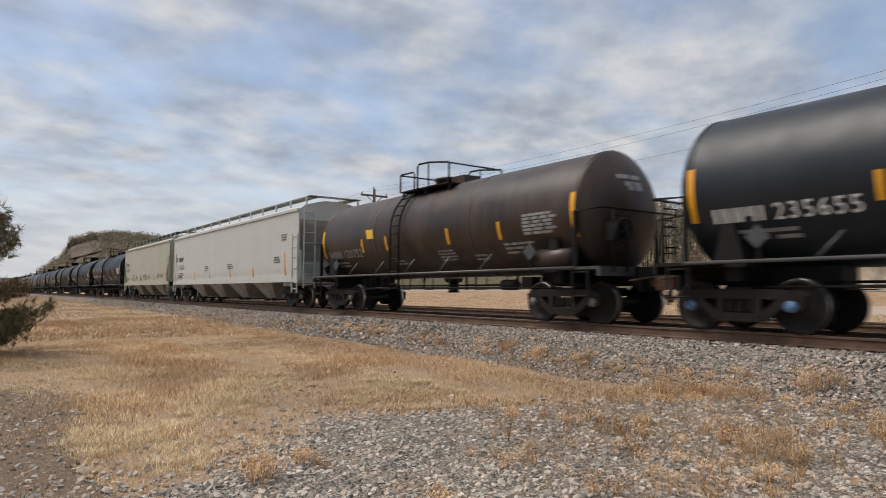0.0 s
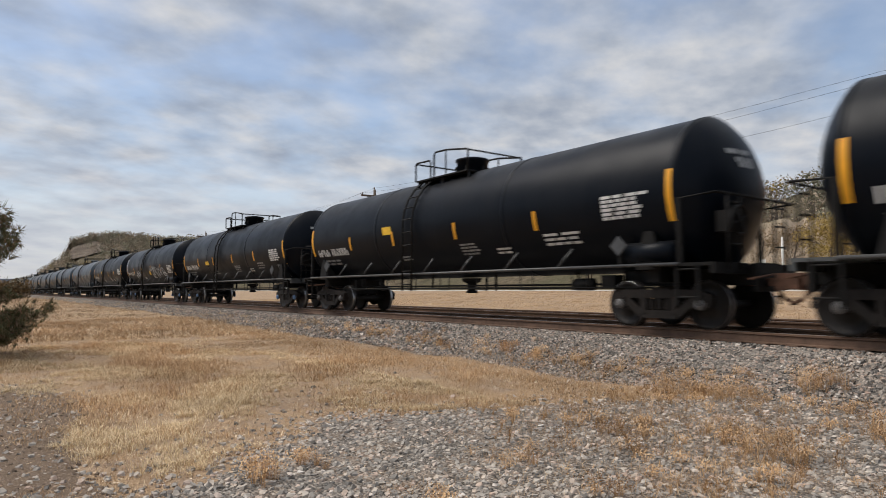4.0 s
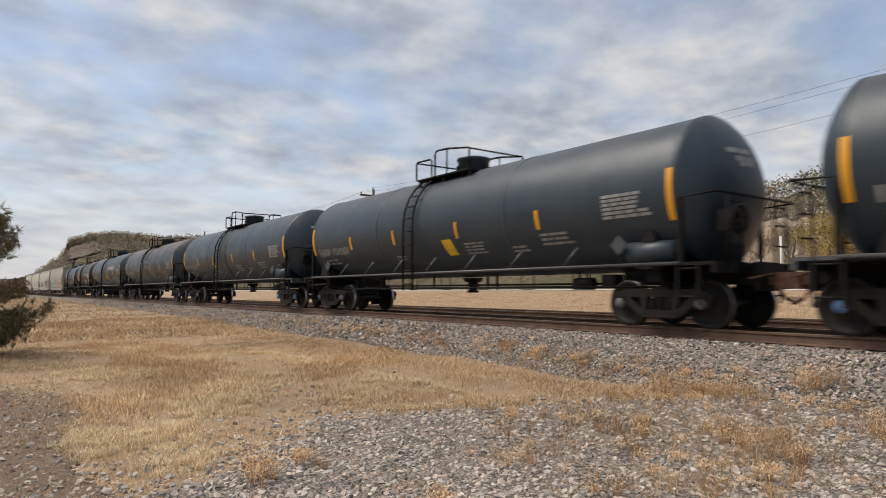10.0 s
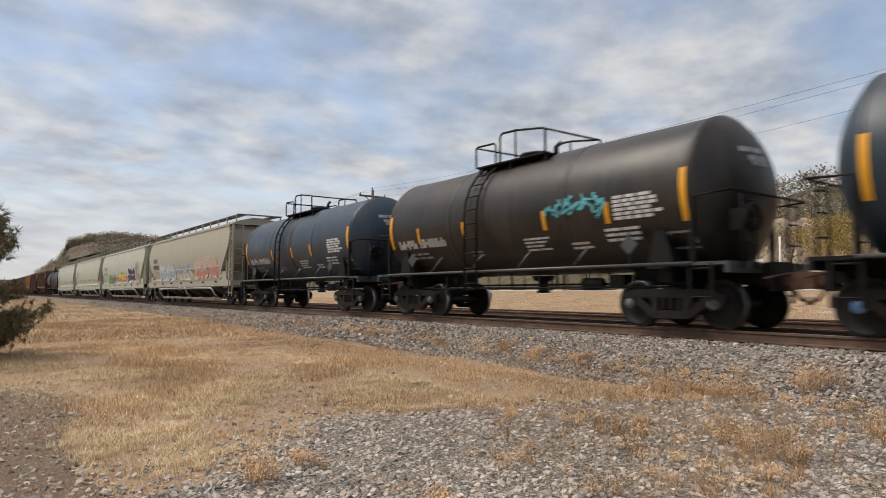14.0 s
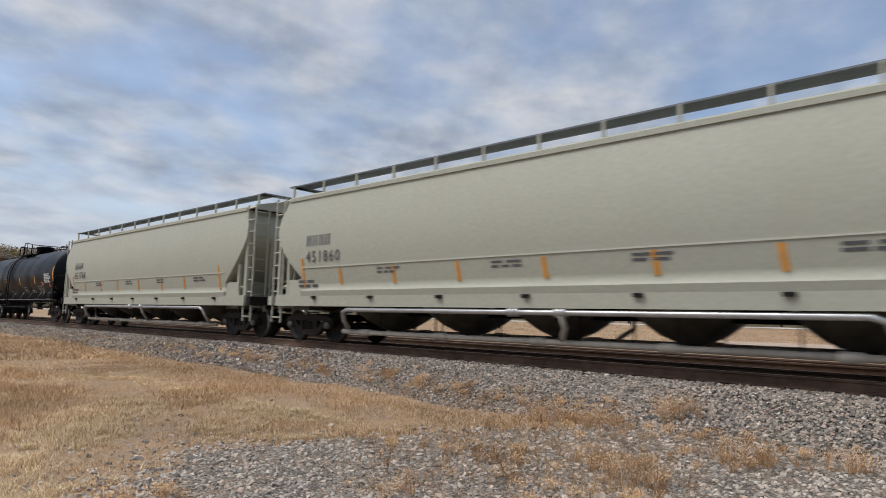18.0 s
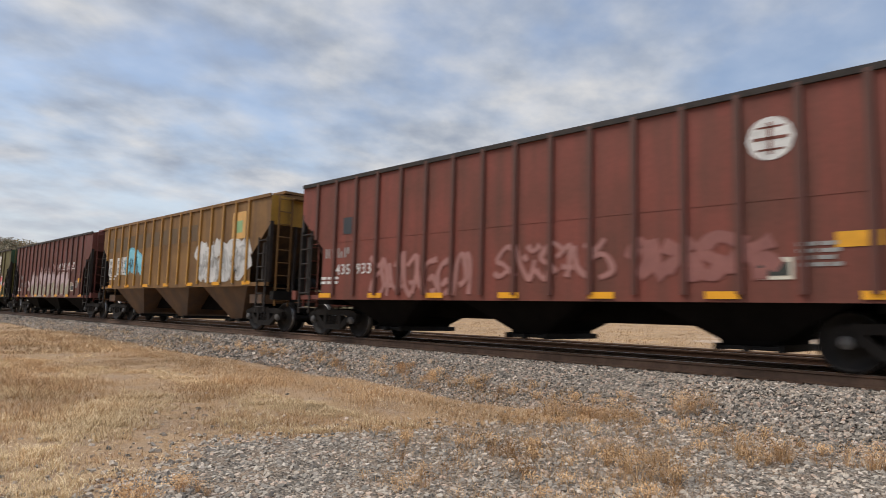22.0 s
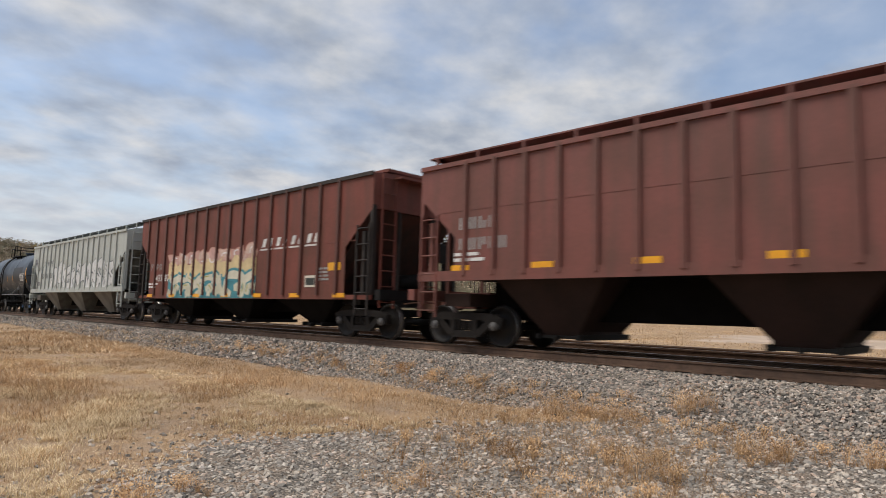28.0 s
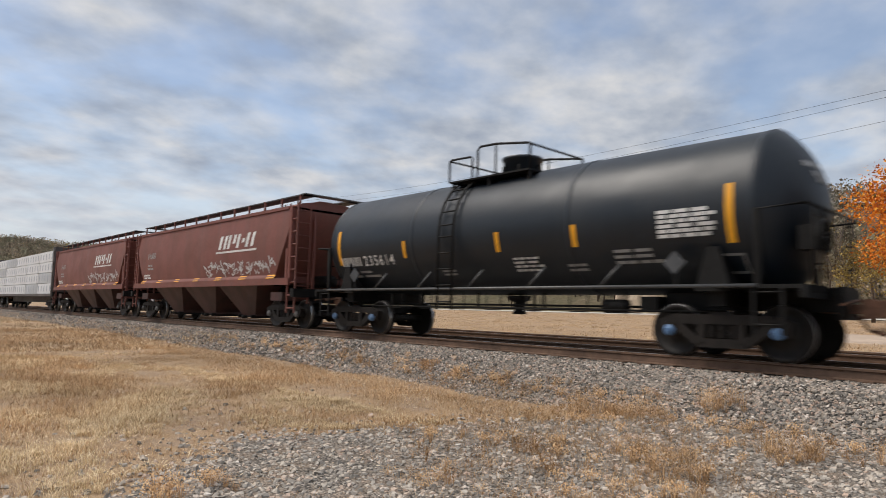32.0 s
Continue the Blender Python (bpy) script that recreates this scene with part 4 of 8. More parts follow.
            if side != "flat":
                part("end_post", Mesh().box(s * (L - 0.04) - 0.04, s * (L - 0.04) + 0.04, y * 0.62 - 0.04, y * 0.62 + 0.04, 1.1, zt), post_mat, car)
            if low_slope:
                part("slope_brace", Mesh().tube([(s * (L - run), y * (W - 0.1), zb), (s * (L - 0.1), y * (W - 0.1), low_slope)], 0.05, 6), skin, car)
                part("end_gusset", Mesh().prism([(s * (L - 0.35), 1.12), (s * (L - run - 0.3), 1.12), (s * (L - run - 0.1), 1.72), (s * (L - 0.55), 1.72)], y * (W - 0.04) - 0.02, y * (W - 0.04) + 0.02), skin, car)
            g = Mesh()
            if side == "bellied":
                ladder(g, s * (L + 0.06), y * (W - 0.05), 0.5, eave + 0.1, 0.46, 0.024)
            else:
                ladder(g, s * (L - 0.32), y * (W + 0.03), 0.62, 2.95, 0.5)
            part("ladder", g, post_mat, car)
        g = Mesh()
        ladder(g, s * (L + 0.10), -1.1, 0.8, eave, 0.46, 0.018, "y")
        part("end_ladder", g, skin, car)
        g = Mesh()
        g.prism([(s * (half - 2.3), 0.88), (s * (half - 1.55), 0.88), (s * (half - 1.55), 1.16), (s * (half - 2.3), 1.16)], -1.35, 1.35)
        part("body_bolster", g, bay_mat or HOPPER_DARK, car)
    g = Mesh().lathe([(0, 0.26), (0.03, 0.28), (0.05, 0.26)], "x", 18, (L + 0.22, 0.75, 2.35))
    g.lathe([(-0.2, 0.12), (0.02, 0.12)], "x", 10, (L + 0.2, 0.75, 2.35))
    part("brake_wheel", g, STEEL, car)
    g = Mesh().lathe([(-0.55, 0.03), (-0.5, 0.2), (0.5, 0.2), (0.55, 0.03)], "x", 14, (L - run * 0.45, 0.1, 1.55))
    part("air_reservoir", g, STEEL, car)
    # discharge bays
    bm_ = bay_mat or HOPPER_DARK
    span = min(2 * (L - run) + 0.5, 2 * (half - 3.15))
    if side == "ribbed":
        span = 4.4 * bays
    for k in range(bays):
        cx = -span / 2 + span * (k + 0.5) / bays
        hw = span / bays / 2 - 0.02
        if side == "ribbed":
            hw = 1.38 if walk_on_top else 1.75
        elif side == "flat":
            hw *= 0.78
        elif bays == 5:
            hw = 1.16
        def bay(hw=hw):
            g = Mesh()
            zl, zh = 0.32, sill + 0.02
            top = [(-hw, -1.42, zh), (hw, -1.42, zh), (hw, 1.42, zh), (-hw, 1.42, zh)]
            b = 0.46 if side == "ribbed" else 0.55
            mid = [(-b, -0.86, zl + 0.10), (b, -0.86, zl + 0.10), (b, 0.86, zl + 0.10), (-b, 0.86, zl + 0.10)]
            low = [(-b, -0.82, zl), (b, -0.82, zl), (b, 0.82, zl), (-b, 0.82, zl)]
            for p, q in ((top, mid), (mid, low)):
                for j in range(4):
                    g.face(p[j], p[(j + 1) % 4], q[(j + 1) % 4], q[j])
            g.face(*low)
            return g
        def funnel(hw=hw):
            g = Mesh()
            rows = []
            for t in range(7):
                f = t / 6
                z = sill + 0.02 - (sill - 0.38) * f
                rx, ry = hw * (1 - f) ** 0.7 + 0.26 * f, 1.40 * (1 - f ** 1.6) + 0.30 * f ** 1.6
                rows.append([(rx * math.copysign(abs(math.cos(a)) ** 0.75, math.cos(a)), ry * math.copysign(abs(math.sin(a)) ** 0.75, math.sin(a)), z) for a in (2 * math.pi * j / 24 for j in range(25))])
            g.grid(rows, True)
            g.lathe([(0.50, 0.28), (0.42, 0.28), (0.40, 0.20), (0.34, 0.20)], "z", 14)
            return g
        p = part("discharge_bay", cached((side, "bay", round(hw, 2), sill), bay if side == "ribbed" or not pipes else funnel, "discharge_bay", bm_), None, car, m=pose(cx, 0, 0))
        if not pipes:
            g = Mesh()
            g.box(-0.44, 0.44, -0.92, 0.92, 0.27, 0.33)
            g.tube([(0.0, -1.10, 0.29), (0.0, -0.9, 0.29)], 0.05, 8)
            g.box(-0.52, -0.44, -1.0, 1.0, 0.25, 0.36)
            g.box(0.44, 0.52, -1.0, 1.0, 0.25, 0.36)
            part("outlet_gate", g, STEEL, p)
    # centre sill under the bays, in the shade-dark hopper colour
    g = Mesh()
    g.box(-span / 2 + 0.1, span / 2 - 0.1, -0.42, 0.42, 0.62 if side == "ribbed" else 0.78, sill)
    g.box(-span / 2 + 0.1, span / 2 - 0.1, -1.2, 1.2, sill - 0.10, sill)
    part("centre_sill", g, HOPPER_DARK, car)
    if pipes:
        silver = plain("pipe_aluminium", (0.50, 0.50, 0.50), 0.38, 0.75, 0.15)
        dusty = plain("pipe_dusty", (0.40, 0.37, 0.32), 0.7, 0.2, 0.25)
        e = 5.65
        for y in (-1, 1):
            up = Mesh().tube([(-e - 0.25, y * 1.20, 0.42), (-e - 0.25, y * 1.36, 0.62), (-e - 0.18, y * 1.46, 0.84), (-e, y * 1.48, 0.90), (e, y * 1.48, 0.90), (e + 0.18, y * 1.46, 0.84), (e + 0.25, y * 1.36, 0.62), (e + 0.25, y * 1.20, 0.42)], 0.058, 10)
            pipe = part("upper_pipe", up, silver, car, "bright aluminium unloading pipe")
            for x in (-0.35, 0.75):
                part("pipe_joint", Mesh().lathe([(x - 0.13, 0.06), (x - 0.12, 0.095), (x - 0.04, 0.095), (x - 0.03, 0.075), (x + 0.03, 0.075), (x + 0.04, 0.095), (x + 0.12, 0.095), (x + 0.13, 0.06)], "x", 12, (0, y * 1.48, 0.90)), silver, pipe)
            part("drop_hose", Mesh().tube([(0.75, y * 1.48, 0.86), (0.80, y * 1.40, 0.62), (0.62, y * 1.2, 0.46), (0.55, y * 1.1, 0.36)], 0.055, 8), dusty, pipe)
            low = part("lower_pipe", Mesh().tube([(-e - 0.6, y * 1.1, 0.33), (e + 0.6, y * 1.1, 0.33)], 0.062, 10), dusty, car, "dusty pale lower pipe")
            for k in range(5):
                x = -span / 2 + span * (k + 0.5) / 5
                part("pipe_joint", Mesh().lathe([(x - 0.18, 0.062), (x - 0.17, 0.09), (x + 0.17, 0.09), (x + 0.18, 0.062)], "x", 10, (0, y * 1.1, 0.33)), dusty, low)
            for k in range(6):
                x = -e + 2 * e * (k + 0.5) / 6
                part("pipe_bracket", Mesh().box(x - 0.05, x + 0.05, y * 1.44 - 0.012, y * 1.44 + 0.012, 0.90, sill), skin, car)
                part("pipe_hanger", Mesh().box(x - 0.014, x + 0.014, y * 1.12 - 0.014, y * 1.12 + 0.014, 0.33, sill), STEEL, car)
    # roof: hatches and running boards
    g = Mesh()
    n = 8
    for k in range(n):
        x = -L + 0.9 + (2 * L - 1.8) * k / (n - 1)
        g.box(x - 0.62, x + 0.62, -0.32, 0.32, roof + 0.0, roof + 0.09)
    part("roof_hatch", g, skin, car)
    if walk_on_top:
        dark = board_mat or GALV
        zr = roof + 0.17
        g = Mesh()
        for y in (-1, 1):
            ya, yb = y * 0.62, y * 1.12
            g.box(-L - 0.10, L + 0.10, min(ya, yb), max(ya, yb), zr, zr + 0.035)
        for s in (-1, 1):
            g.box(s * (L + 0.02) - 0.16, s * (L + 0.02) + 0.16, -1.15, 1.15, zr, zr + 0.035)
        part("running_board", g, dark, car)
        for k in range(13):
            x = -L + 0.1 + (2 * L - 0.2) * k / 12
            for y in (-1, 1):
                me = cached("saddle_" + key, lambda: Mesh().prism([(-0.028, -0.30), (0.028, -0.30), (0.028, 0.17), (-0.028, 0.17)], -0.02, 0.03), "board_bracket", skin)
                part("board_bracket", me, None, car, m=pose(x, y * 1.16, roof, 0, 0, 0 if y < 0 else 180))
    else:
        for s in (-1, 1):
            g = Mesh()
            g.box(s * (L - 0.35) - 0.38, s * (L - 0.35) + 0.38, -1.1, 1.1, roof + 0.02, roof + 0.10)
            g.box(s * (L + 0.16) - 0.16, s * (L + 0.16) + 0.16, -0.9, 0.9, eave - 0.08, eave - 0.03)
            part("end_walkway", g, skin, car)
    # low reflectors along the sill
    for k in range(reflect):
        x = (-L + run) * 0.97 + 2 * (L - run) * 0.97 * k / max(1, reflect - 1)
        g = Mesh()
        low = -0.07 if side == "ribbed" and not walk_on_top else 0.10
        quad_on(g, lambda u, v: put(u, v, 0.022), x - 0.26, x + 0.26, sill + low, sill + low + 0.12)
        part("reflector", g, YELLOW, car)
    g = Mesh()
    bars(g, put, -L + 1.1, sill + 0.30, 1.0, 0.24, 2, seed + 5, 0.4, (2, 3))
    tagged(part("stencil", g, marks, car), kind="stuff")
    add_trucks(car, half, cap or GREY_CAP, truck_mat, in_set)
    return car, put, L, eave


def tall_reflectors(car, put, xs, z0, z1, lean=-0.12):
    for x in xs:
        g = Mesh()
        quad_on(g, put, x - 0.055, x + 0.055, z0, z1, lean)
        part("reflector", g, plain("reflector_orange", (0.62, 0.27, 0.03), 0.5, 0.0, 0.2), car, "slanted orange reflector strip")


def road_mark(car, put, x, z, h, n, mat=None, seed=0, slant=0.0, w=None, gap=0.3):
    w = w or h * 0.72
    for k in range(n):
        g = Mesh()
        letters(g, put, x + k * w * (1 + gap), z, h, 1, w, gap, seed * 7 + k, slant)
        part("lettering", g, mat or STENCIL, car)


def fine_print(car, put, x, z, w, h, rows, seed, mat=None):
    g = Mesh()
    bars(g, put, x, z, w, h, rows, seed, 0.42, (2, 3))
    tagged(part("stencil", g, mat or STENCIL_DIM, car), kind="stuff")


def plate(car, put, x0, x1, z0, z1, color, label="", slant=0.0):
    g = Mesh()
    quad_on(g, put, x0, x1, z0, z1, slant)
    part("painted_panel", g, spray(color), car, label)


def emblem(car, put, x, z, w, h, color):
    """A broad abstract two-part emblem of angular bands."""
    low = lambda u, v: put(u, v, 0.006)
    upper, lower = Mesh(), Mesh()
    fill(upper, low, [(x, z + h * 0.55), (x + w * 0.16, z + h * 0.97), (x + w * 0.72, z + h), (x + w * 0.97, z + h * 0.92), (x + w, z + h * 0.62), (x + w * 0.72, z + h * 0.52), (x + w * 0.62, z + h * 0.62), (x + w * 0.36, z + h * 0.50)], 0.06)
    fill(lower, low, [(x + w * 0.30, z + h * 0.44), (x + w * 0.46, z + h * 0.30), (x + w * 0.64, z + h * 0.44), (x + w * 0.80, z + h * 0.46), (x + w, z + h * 0.38), (x + w * 0.96, z + h * 0.06), (x - w * 0.10, z), (x - w * 0.04, z + h * 0.14), (x + w * 0.22, z + h * 0.18)], 0.06)
    for g in (upper, lower):
        tagged(part("emblem_band", g, spray(color), car), kind="stuff")


# ---- centre-beam flat cars with wrapped lumber ----
def lumber_car(name, label, half, seed):
    car = tagged(new(name), label, "flat car", "cars of the freight train")
    red = paint("flatcar_paint", (0.10, 0.09, 0.085), (0.06, 0.05, 0.045), 0.5, 0.6)
    L = half - 0.55
    g = Mesh()
    g.box(-L, L, -1.38, 1.38, 0.98, 1.16)
    g.box(-L + 3, L - 3, -0.4, 0.4, 0.55, 0.98)
    part("deck", g, red, car)
    for s in (-1, 1):
        g = Mesh()
        g.box(s * L - 0.14, s * L + 0.14, -1.40, 1.40, 1.16, 4.35)
        for y in (-1.3, -0.45, 0.45, 1.3):
            g.box(s * (L + 0.17) - 0.06, s * (L + 0.17) + 0.06, y - 0.06, y + 0.06, 1.16, 4.35)
        part("bulkhead", g, red, car)
    g = Mesh()
    g.box(-L, L, -0.06, 0.06, 4.30, 4.45)
    for k in range(11):
        x = -L + 2 * L * (k + 0.5) / 11
        g.box(x - 0.06, x + 0.06, -0.05, 0.05, 1.16, 4.3)
    part("centre_beam", g, red, car)
    wrap = [paint("lumber_wrap_white", (0.68, 0.69, 0.70), (0.50, 0.50, 0.50), 0.3, 0.55), paint("lumber_wrap_grey", (0.47, 0.49, 0.51), (0.33, 0.33, 0.33), 0.4, 0.55)]
    rng = random.Random(seed)
    cols, rows = 5, 4
    wl_, hl = (2 * L - 0.5) / cols, 0.745
    for y in (-1, 1):
        for c in range(cols):
            for r in range(rows):
                me = cached(("bundle", round(wl_, 2)), lambda: bundle(wl_ - 0.08, hl - 0.03), "wrapped_bundle", wrap[(c * 3 + r * 2 + seed) % 5 == 0])
                wb = part("wrapped_bundle", me, None, car, m=pose(-L + 0.25 + wl_ * (c + 0.5), y * 0.72, 1.17 + hl * r))
                if y < 0:
                    for j in range(5):
                        mp = cached("wrap_print", lambda: Mesh().box(-0.10, 0.10, -0.612, -0.606, 0.16, 0.56), "wrap_print", plain("wrap_ink", (0.34, 0.36, 0.40), 0.6, 0, 0.2))
                        part("wrap_print", mp, None, wb, m=pose(wl_ * ((j + 0.5) / 5 - 0.5), 0, 0))
    add_trucks(car, half, GREY_CAP)
    return car


def bundle(w, h):
    g = Mesh()
    g.prism([(-w / 2, 0.03), (-w / 2 + 0.03, 0), (w / 2 - 0.03, 0), (w / 2, 0.03), (w / 2, h - 0.03), (w / 2 - 0.03, h), (-w / 2 + 0.03, h), (-w / 2, h - 0.03)], -0.6, 0.6)
    for x in (-0.4, -0.2, 0, 0.2, 0.4):
        g.box(x * w - 0.02, x * w + 0.02, -0.605, 0.605, -0.004, h + 0.004)
    return g


# ---- the train: joints between the cars, metres behind the front one at 0 s ----
JOINTS = dict(A0=(-10.3, 7.81), A1=(7.81, 22.65), A2=(22.80, 42.80), A3=(42.58, 59.44), T1=(59.44, 77.5), T2=(77.5, 95.6), T3=(95.6, 113.7), T4=(113.7, 131.5),
              T5=(131.5, 149.5), T6=(149.5, 167.8), T7=(167.8, 185.7), T8=(185.7, 203.66), T9=(203.66, 221.66), T10=(221.66, 239.67), T11=(239.67, 257.6),
              T12=(257.6, 270.35), T13=(270.35, 283.05), H1=(283.05, 302.15), H2=(302.15, 322.2), H3=(322.2, 341.82), H4=(341.82, 361.0), T14=(361.0, 378.81),
              B1=(378.81, 396.38), R1=(396.38, 413.52), Y1=(413.52, 430.52), M1=(430.52, 447.6), G1=(447.6, 465.2), G2=(465.2, 482.0), G3=(482.0, 499.25),
              R2=(499.25, 516.73), R3=(516.73, 533.97), W1=(533.97, 551.43), T15=(551.43, 564.2), T16=(564.2, 579.73), T17=(579.73, 594.2), P1=(594.2, 610.4),
              P2=(610.4, 626.3), C1=(626.3, 649.0), C2=(649.0, 671.7))
TRAIN = []


def half_of(k):
    a, b = JOINTS[k]
    return (b - a) / 2


def couple(k, car):
    a, b = JOINTS[k]
    car.location = (-(a + b) / 2, TRACK_Y, 0)
    TRAIN.append((car, (a + b) / 2))


WHITE_G, BLACK_G, TEAL_G, PINK_G = (0.62, 0.62, 0.60), (0.02, 0.02, 0.022), (0.10, 0.33, 0.36), (0.62, 0.46, 0.52)


def make_tanks():
    spec = [
        ("A0", "ink", "glossy black tank car with yellow reflector strips", "drum", BLUE_CAP, 0.0, None),
        ("A1", "brown", "rust-brown weathered tank car with worn white stencils", "bonnet", GREY_CAP, 0.0, (-0.42, -0.12, 0.42, 0.3)),
        ("T1", "black", "black tank car with dusty top and white tags", "bonnet", GREY_CAP, 0.0, (-0.30, -0.18, 0.5, 0.24)),
        ("T2", "black", "black tank car with yellow placard", "drum", GREY_CAP, 0.0, (-0.30, -0.18, 0.5, 0.24)),
        ("T3", "black", "black tank car with brown dusty top", "drum", BLUE_CAP, 0.0, (-0.40, -0.5, 0.6, 0.2)),
        ("T4", "black", "black tank car covered in silver scrawls", "drum", BLUE_CAP, 0.0, (0.06, -0.72, 0.42, 0.26)),
        ("T5", "black", "clean black tank car with orange placard", "drum", BLUE_CAP, 0.0, (-0.33, -0.22, 0.48, 0.22)),
        ("T6", "charcoal", "dusty charcoal tank car with pale scrawl", "bonnet", BLUE_CAP, 0.25, None),
        ("T7", "charcoal", "dusty charcoal tank car with four yellow strips", "bonnet", BLUE_CAP, 0.25, None),
        ("T8", "charcoal", "worn dark grey tank car with yellow placard", "drum", GREY_CAP, 0.0, (0.06, -0.95, 0.42, 0.42)),
        ("T9", "charcoal", "dark grey tank car with rusty belt at the ladder", "drum", BLUE_CAP, 0.28, (-0.25, -0.66, 0.4, 0.2)),
        ("T10", "ginger", "dark grey tank car with orange-brown dust on top", "drum", BLUE_CAP, 0.20, None),
        ("T11", "charcoal", "dark grey tank car with pink scrawls", "drum", BLUE_CAP, 0.28, (0.03, -0.85, 0.5, 0.42)),
        ("T12", "umber", "short dark brown tank car with teal scrawl", "flat", GREY_CAP, 0.0, None),
        ("T13", "slate", "short slate-grey tank car with clean white mark", "flat", GREY_CAP, 0.16, None),
        ("T14", "black", "deep black tank car with red diamond placard", "drum", RUST, 0.0, None),
        ("T15", "slate", "short slate-grey tank car with dark repainted square", "flat", BLUE_CAP, 0.0, None),
        ("T16", "rust", "rust-brown tank car with white scribbles", "bonnet", GREY_CAP, 0.0, None),
        ("T17", "ink", "newer black tank car with many white stencils", "drum", BLUE_CAP, 0.0, None),
    ]
    for i, (k, tone, label, dome, cap, band, patch) in enumerate(spec):
        short = half_of(k) < 8
        car, put, L, zc, R = tank_car("tank_car", label, half_of(k), tone, dome=dome, cap=cap, band=band, patch=patch, seed=i + (1 if k in ("T12", "T16") else 0),
                                      panel_lit=tone in ("black", "ink", "slate", "rust") or k in ("T4", "T12"), zc=ZC.get(k, 2.62), R=RAD.get(k, 1.52), stripes=STRIPES.get(k), short_end=k == "T17", inset=0.52 if k == "T15" else 0.68, drop=dict(T3=0.16, T4=0.28).get(k, 0.0), digits=dict(A0="235655", A1="120752", T15="212320", T17="235614").get(k, ""))
        couple(k, car)
        if k == "T4":
            graffiti(car, put, 0.10 * L, 0.30 * L, zc - 0.55, zc - 0.15, 4, [], (0.34, 0.38, 0.38), 41, tag_only=True)
            graffiti(car, put, 0.22 * L, 0.62 * L, zc - 0.85, zc - 0.3, 8, [], (0.36, 0.38, 0.40), 42, tag_only=True)
            graffiti(car, put, -0.50 * L, -0.30 * L, zc - 0.85, zc - 0.4, 5, [], (0.5, 0.52, 0.54), 43, tag_only=True)
            graffiti(car, put, -L + 0.62, -L + 1.15, zc - 0.7, zc + 0.7, 2, [], (0.6, 0.62, 0.64), 44, tag_only=True)
        elif k == "T1":
            graffiti(car, put, -0.52 * L, -0.06 * L, zc - 0.72, zc - 0.42, 9, [], (0.34, 0.35, 0.36), 45, tag_only=True)
        elif k == "T6":
            graffiti(car, put, 0.18 * L, 0.55 * L, zc - 0.5, zc + 0.02, 5, [], (0.36, 0.38, 0.40), 46, tag_only=True)
            graffiti(car, put, -0.30 * L, -0.12 * L, zc - 0.72, zc - 0.26, 3, [], (0.5, 0.52, 0.54), 47, tag_only=True)
        elif k == "T7":
            plate(car, put, -0.7 * L, -0.45 * L, zc - 0.62, zc - 0.36, (0.03, 0.13, 0.15))
        elif k == "T10":
            graffiti(car, put, -0.58 * L, -0.18 * L, zc - 0.45, zc - 0.12, 6, [], (0.18, 0.19, 0.2), 48, tag_only=True)
            graffiti(car, put, -0.06 * L, 0.05 * L, zc - 0.35, zc + 0.4, 2, [], (0.25, 0.26, 0.28), 49, tag_only=True)
        elif k == "T11":
            graffiti(car, put, 0.19 * L, 0.62 * L, zc - 0.05, zc + 0.32, 6, [], PINK_G, 50, tag_only=True)
        elif k == "T12":
            graffiti(car, put, 0.27 * L, 0.56 * L, zc - 0.28, zc + 0.1, 4, [], (0.10, 0.42, 0.46), 51, tag_only=True)
        elif k == "T14":
            plate(car, put, 0.645 * L, 0.69 * L, zc - 0.62, zc - 0.42, (0.45, 0.16, 0.14))
            g = Mesh()
            fill(g, put, [(0.79 * L, zc - 0.66), (0.79 * L + 0.2, zc - 0.46), (0.79 * L + 0.4, zc - 0.66), (0.79 * L + 0.2, zc - 0.86)], 0.05)
            part("placard", g, spray((0.55, 0.12, 0.11)), car, "red diamond placard")
        elif k == "T16":
            graffiti(car, put, -0.55 * L, -0.08 * L, zc - 0.55, zc - 0.18, 7, [], (0.32, 0.31, 0.29), 52, tag_only=True)
            plate(car, put, 0.12 * L, 0.24 * L, zc - 0.36, zc - 0.12, (0.55, 0.52, 0.38))
        elif k == "T15":
            plate(car, put, 0.30 * L, 0.72 * L, zc - 0.5, zc + 0.42, (0.028, 0.03, 0.035), "dark repainted square")


ZC = dict(A0=2.54, A1=2.50, T12=2.60, T13=2.58, T14=2.60, T15=2.58, T16=2.42, T17=2.53)
RAD = dict(A0=1.44, A1=1.40, T12=1.49, T13=1.46, T14=1.49, T15=1.46, T16=1.31, T17=1.43)
STRIPES = dict(A1=(-3.2, -1.7, 1.5, 3.6), T12=(-3.5, -1.45, 1.45, 3.2), T13=(-1.9, 0.15, 1.9), T15=(-2.3, 0.15, 1.6), T16=(-4.0, -1.35, 1.25, 4.0), T17=(-2.65, 0.5, 2.5))


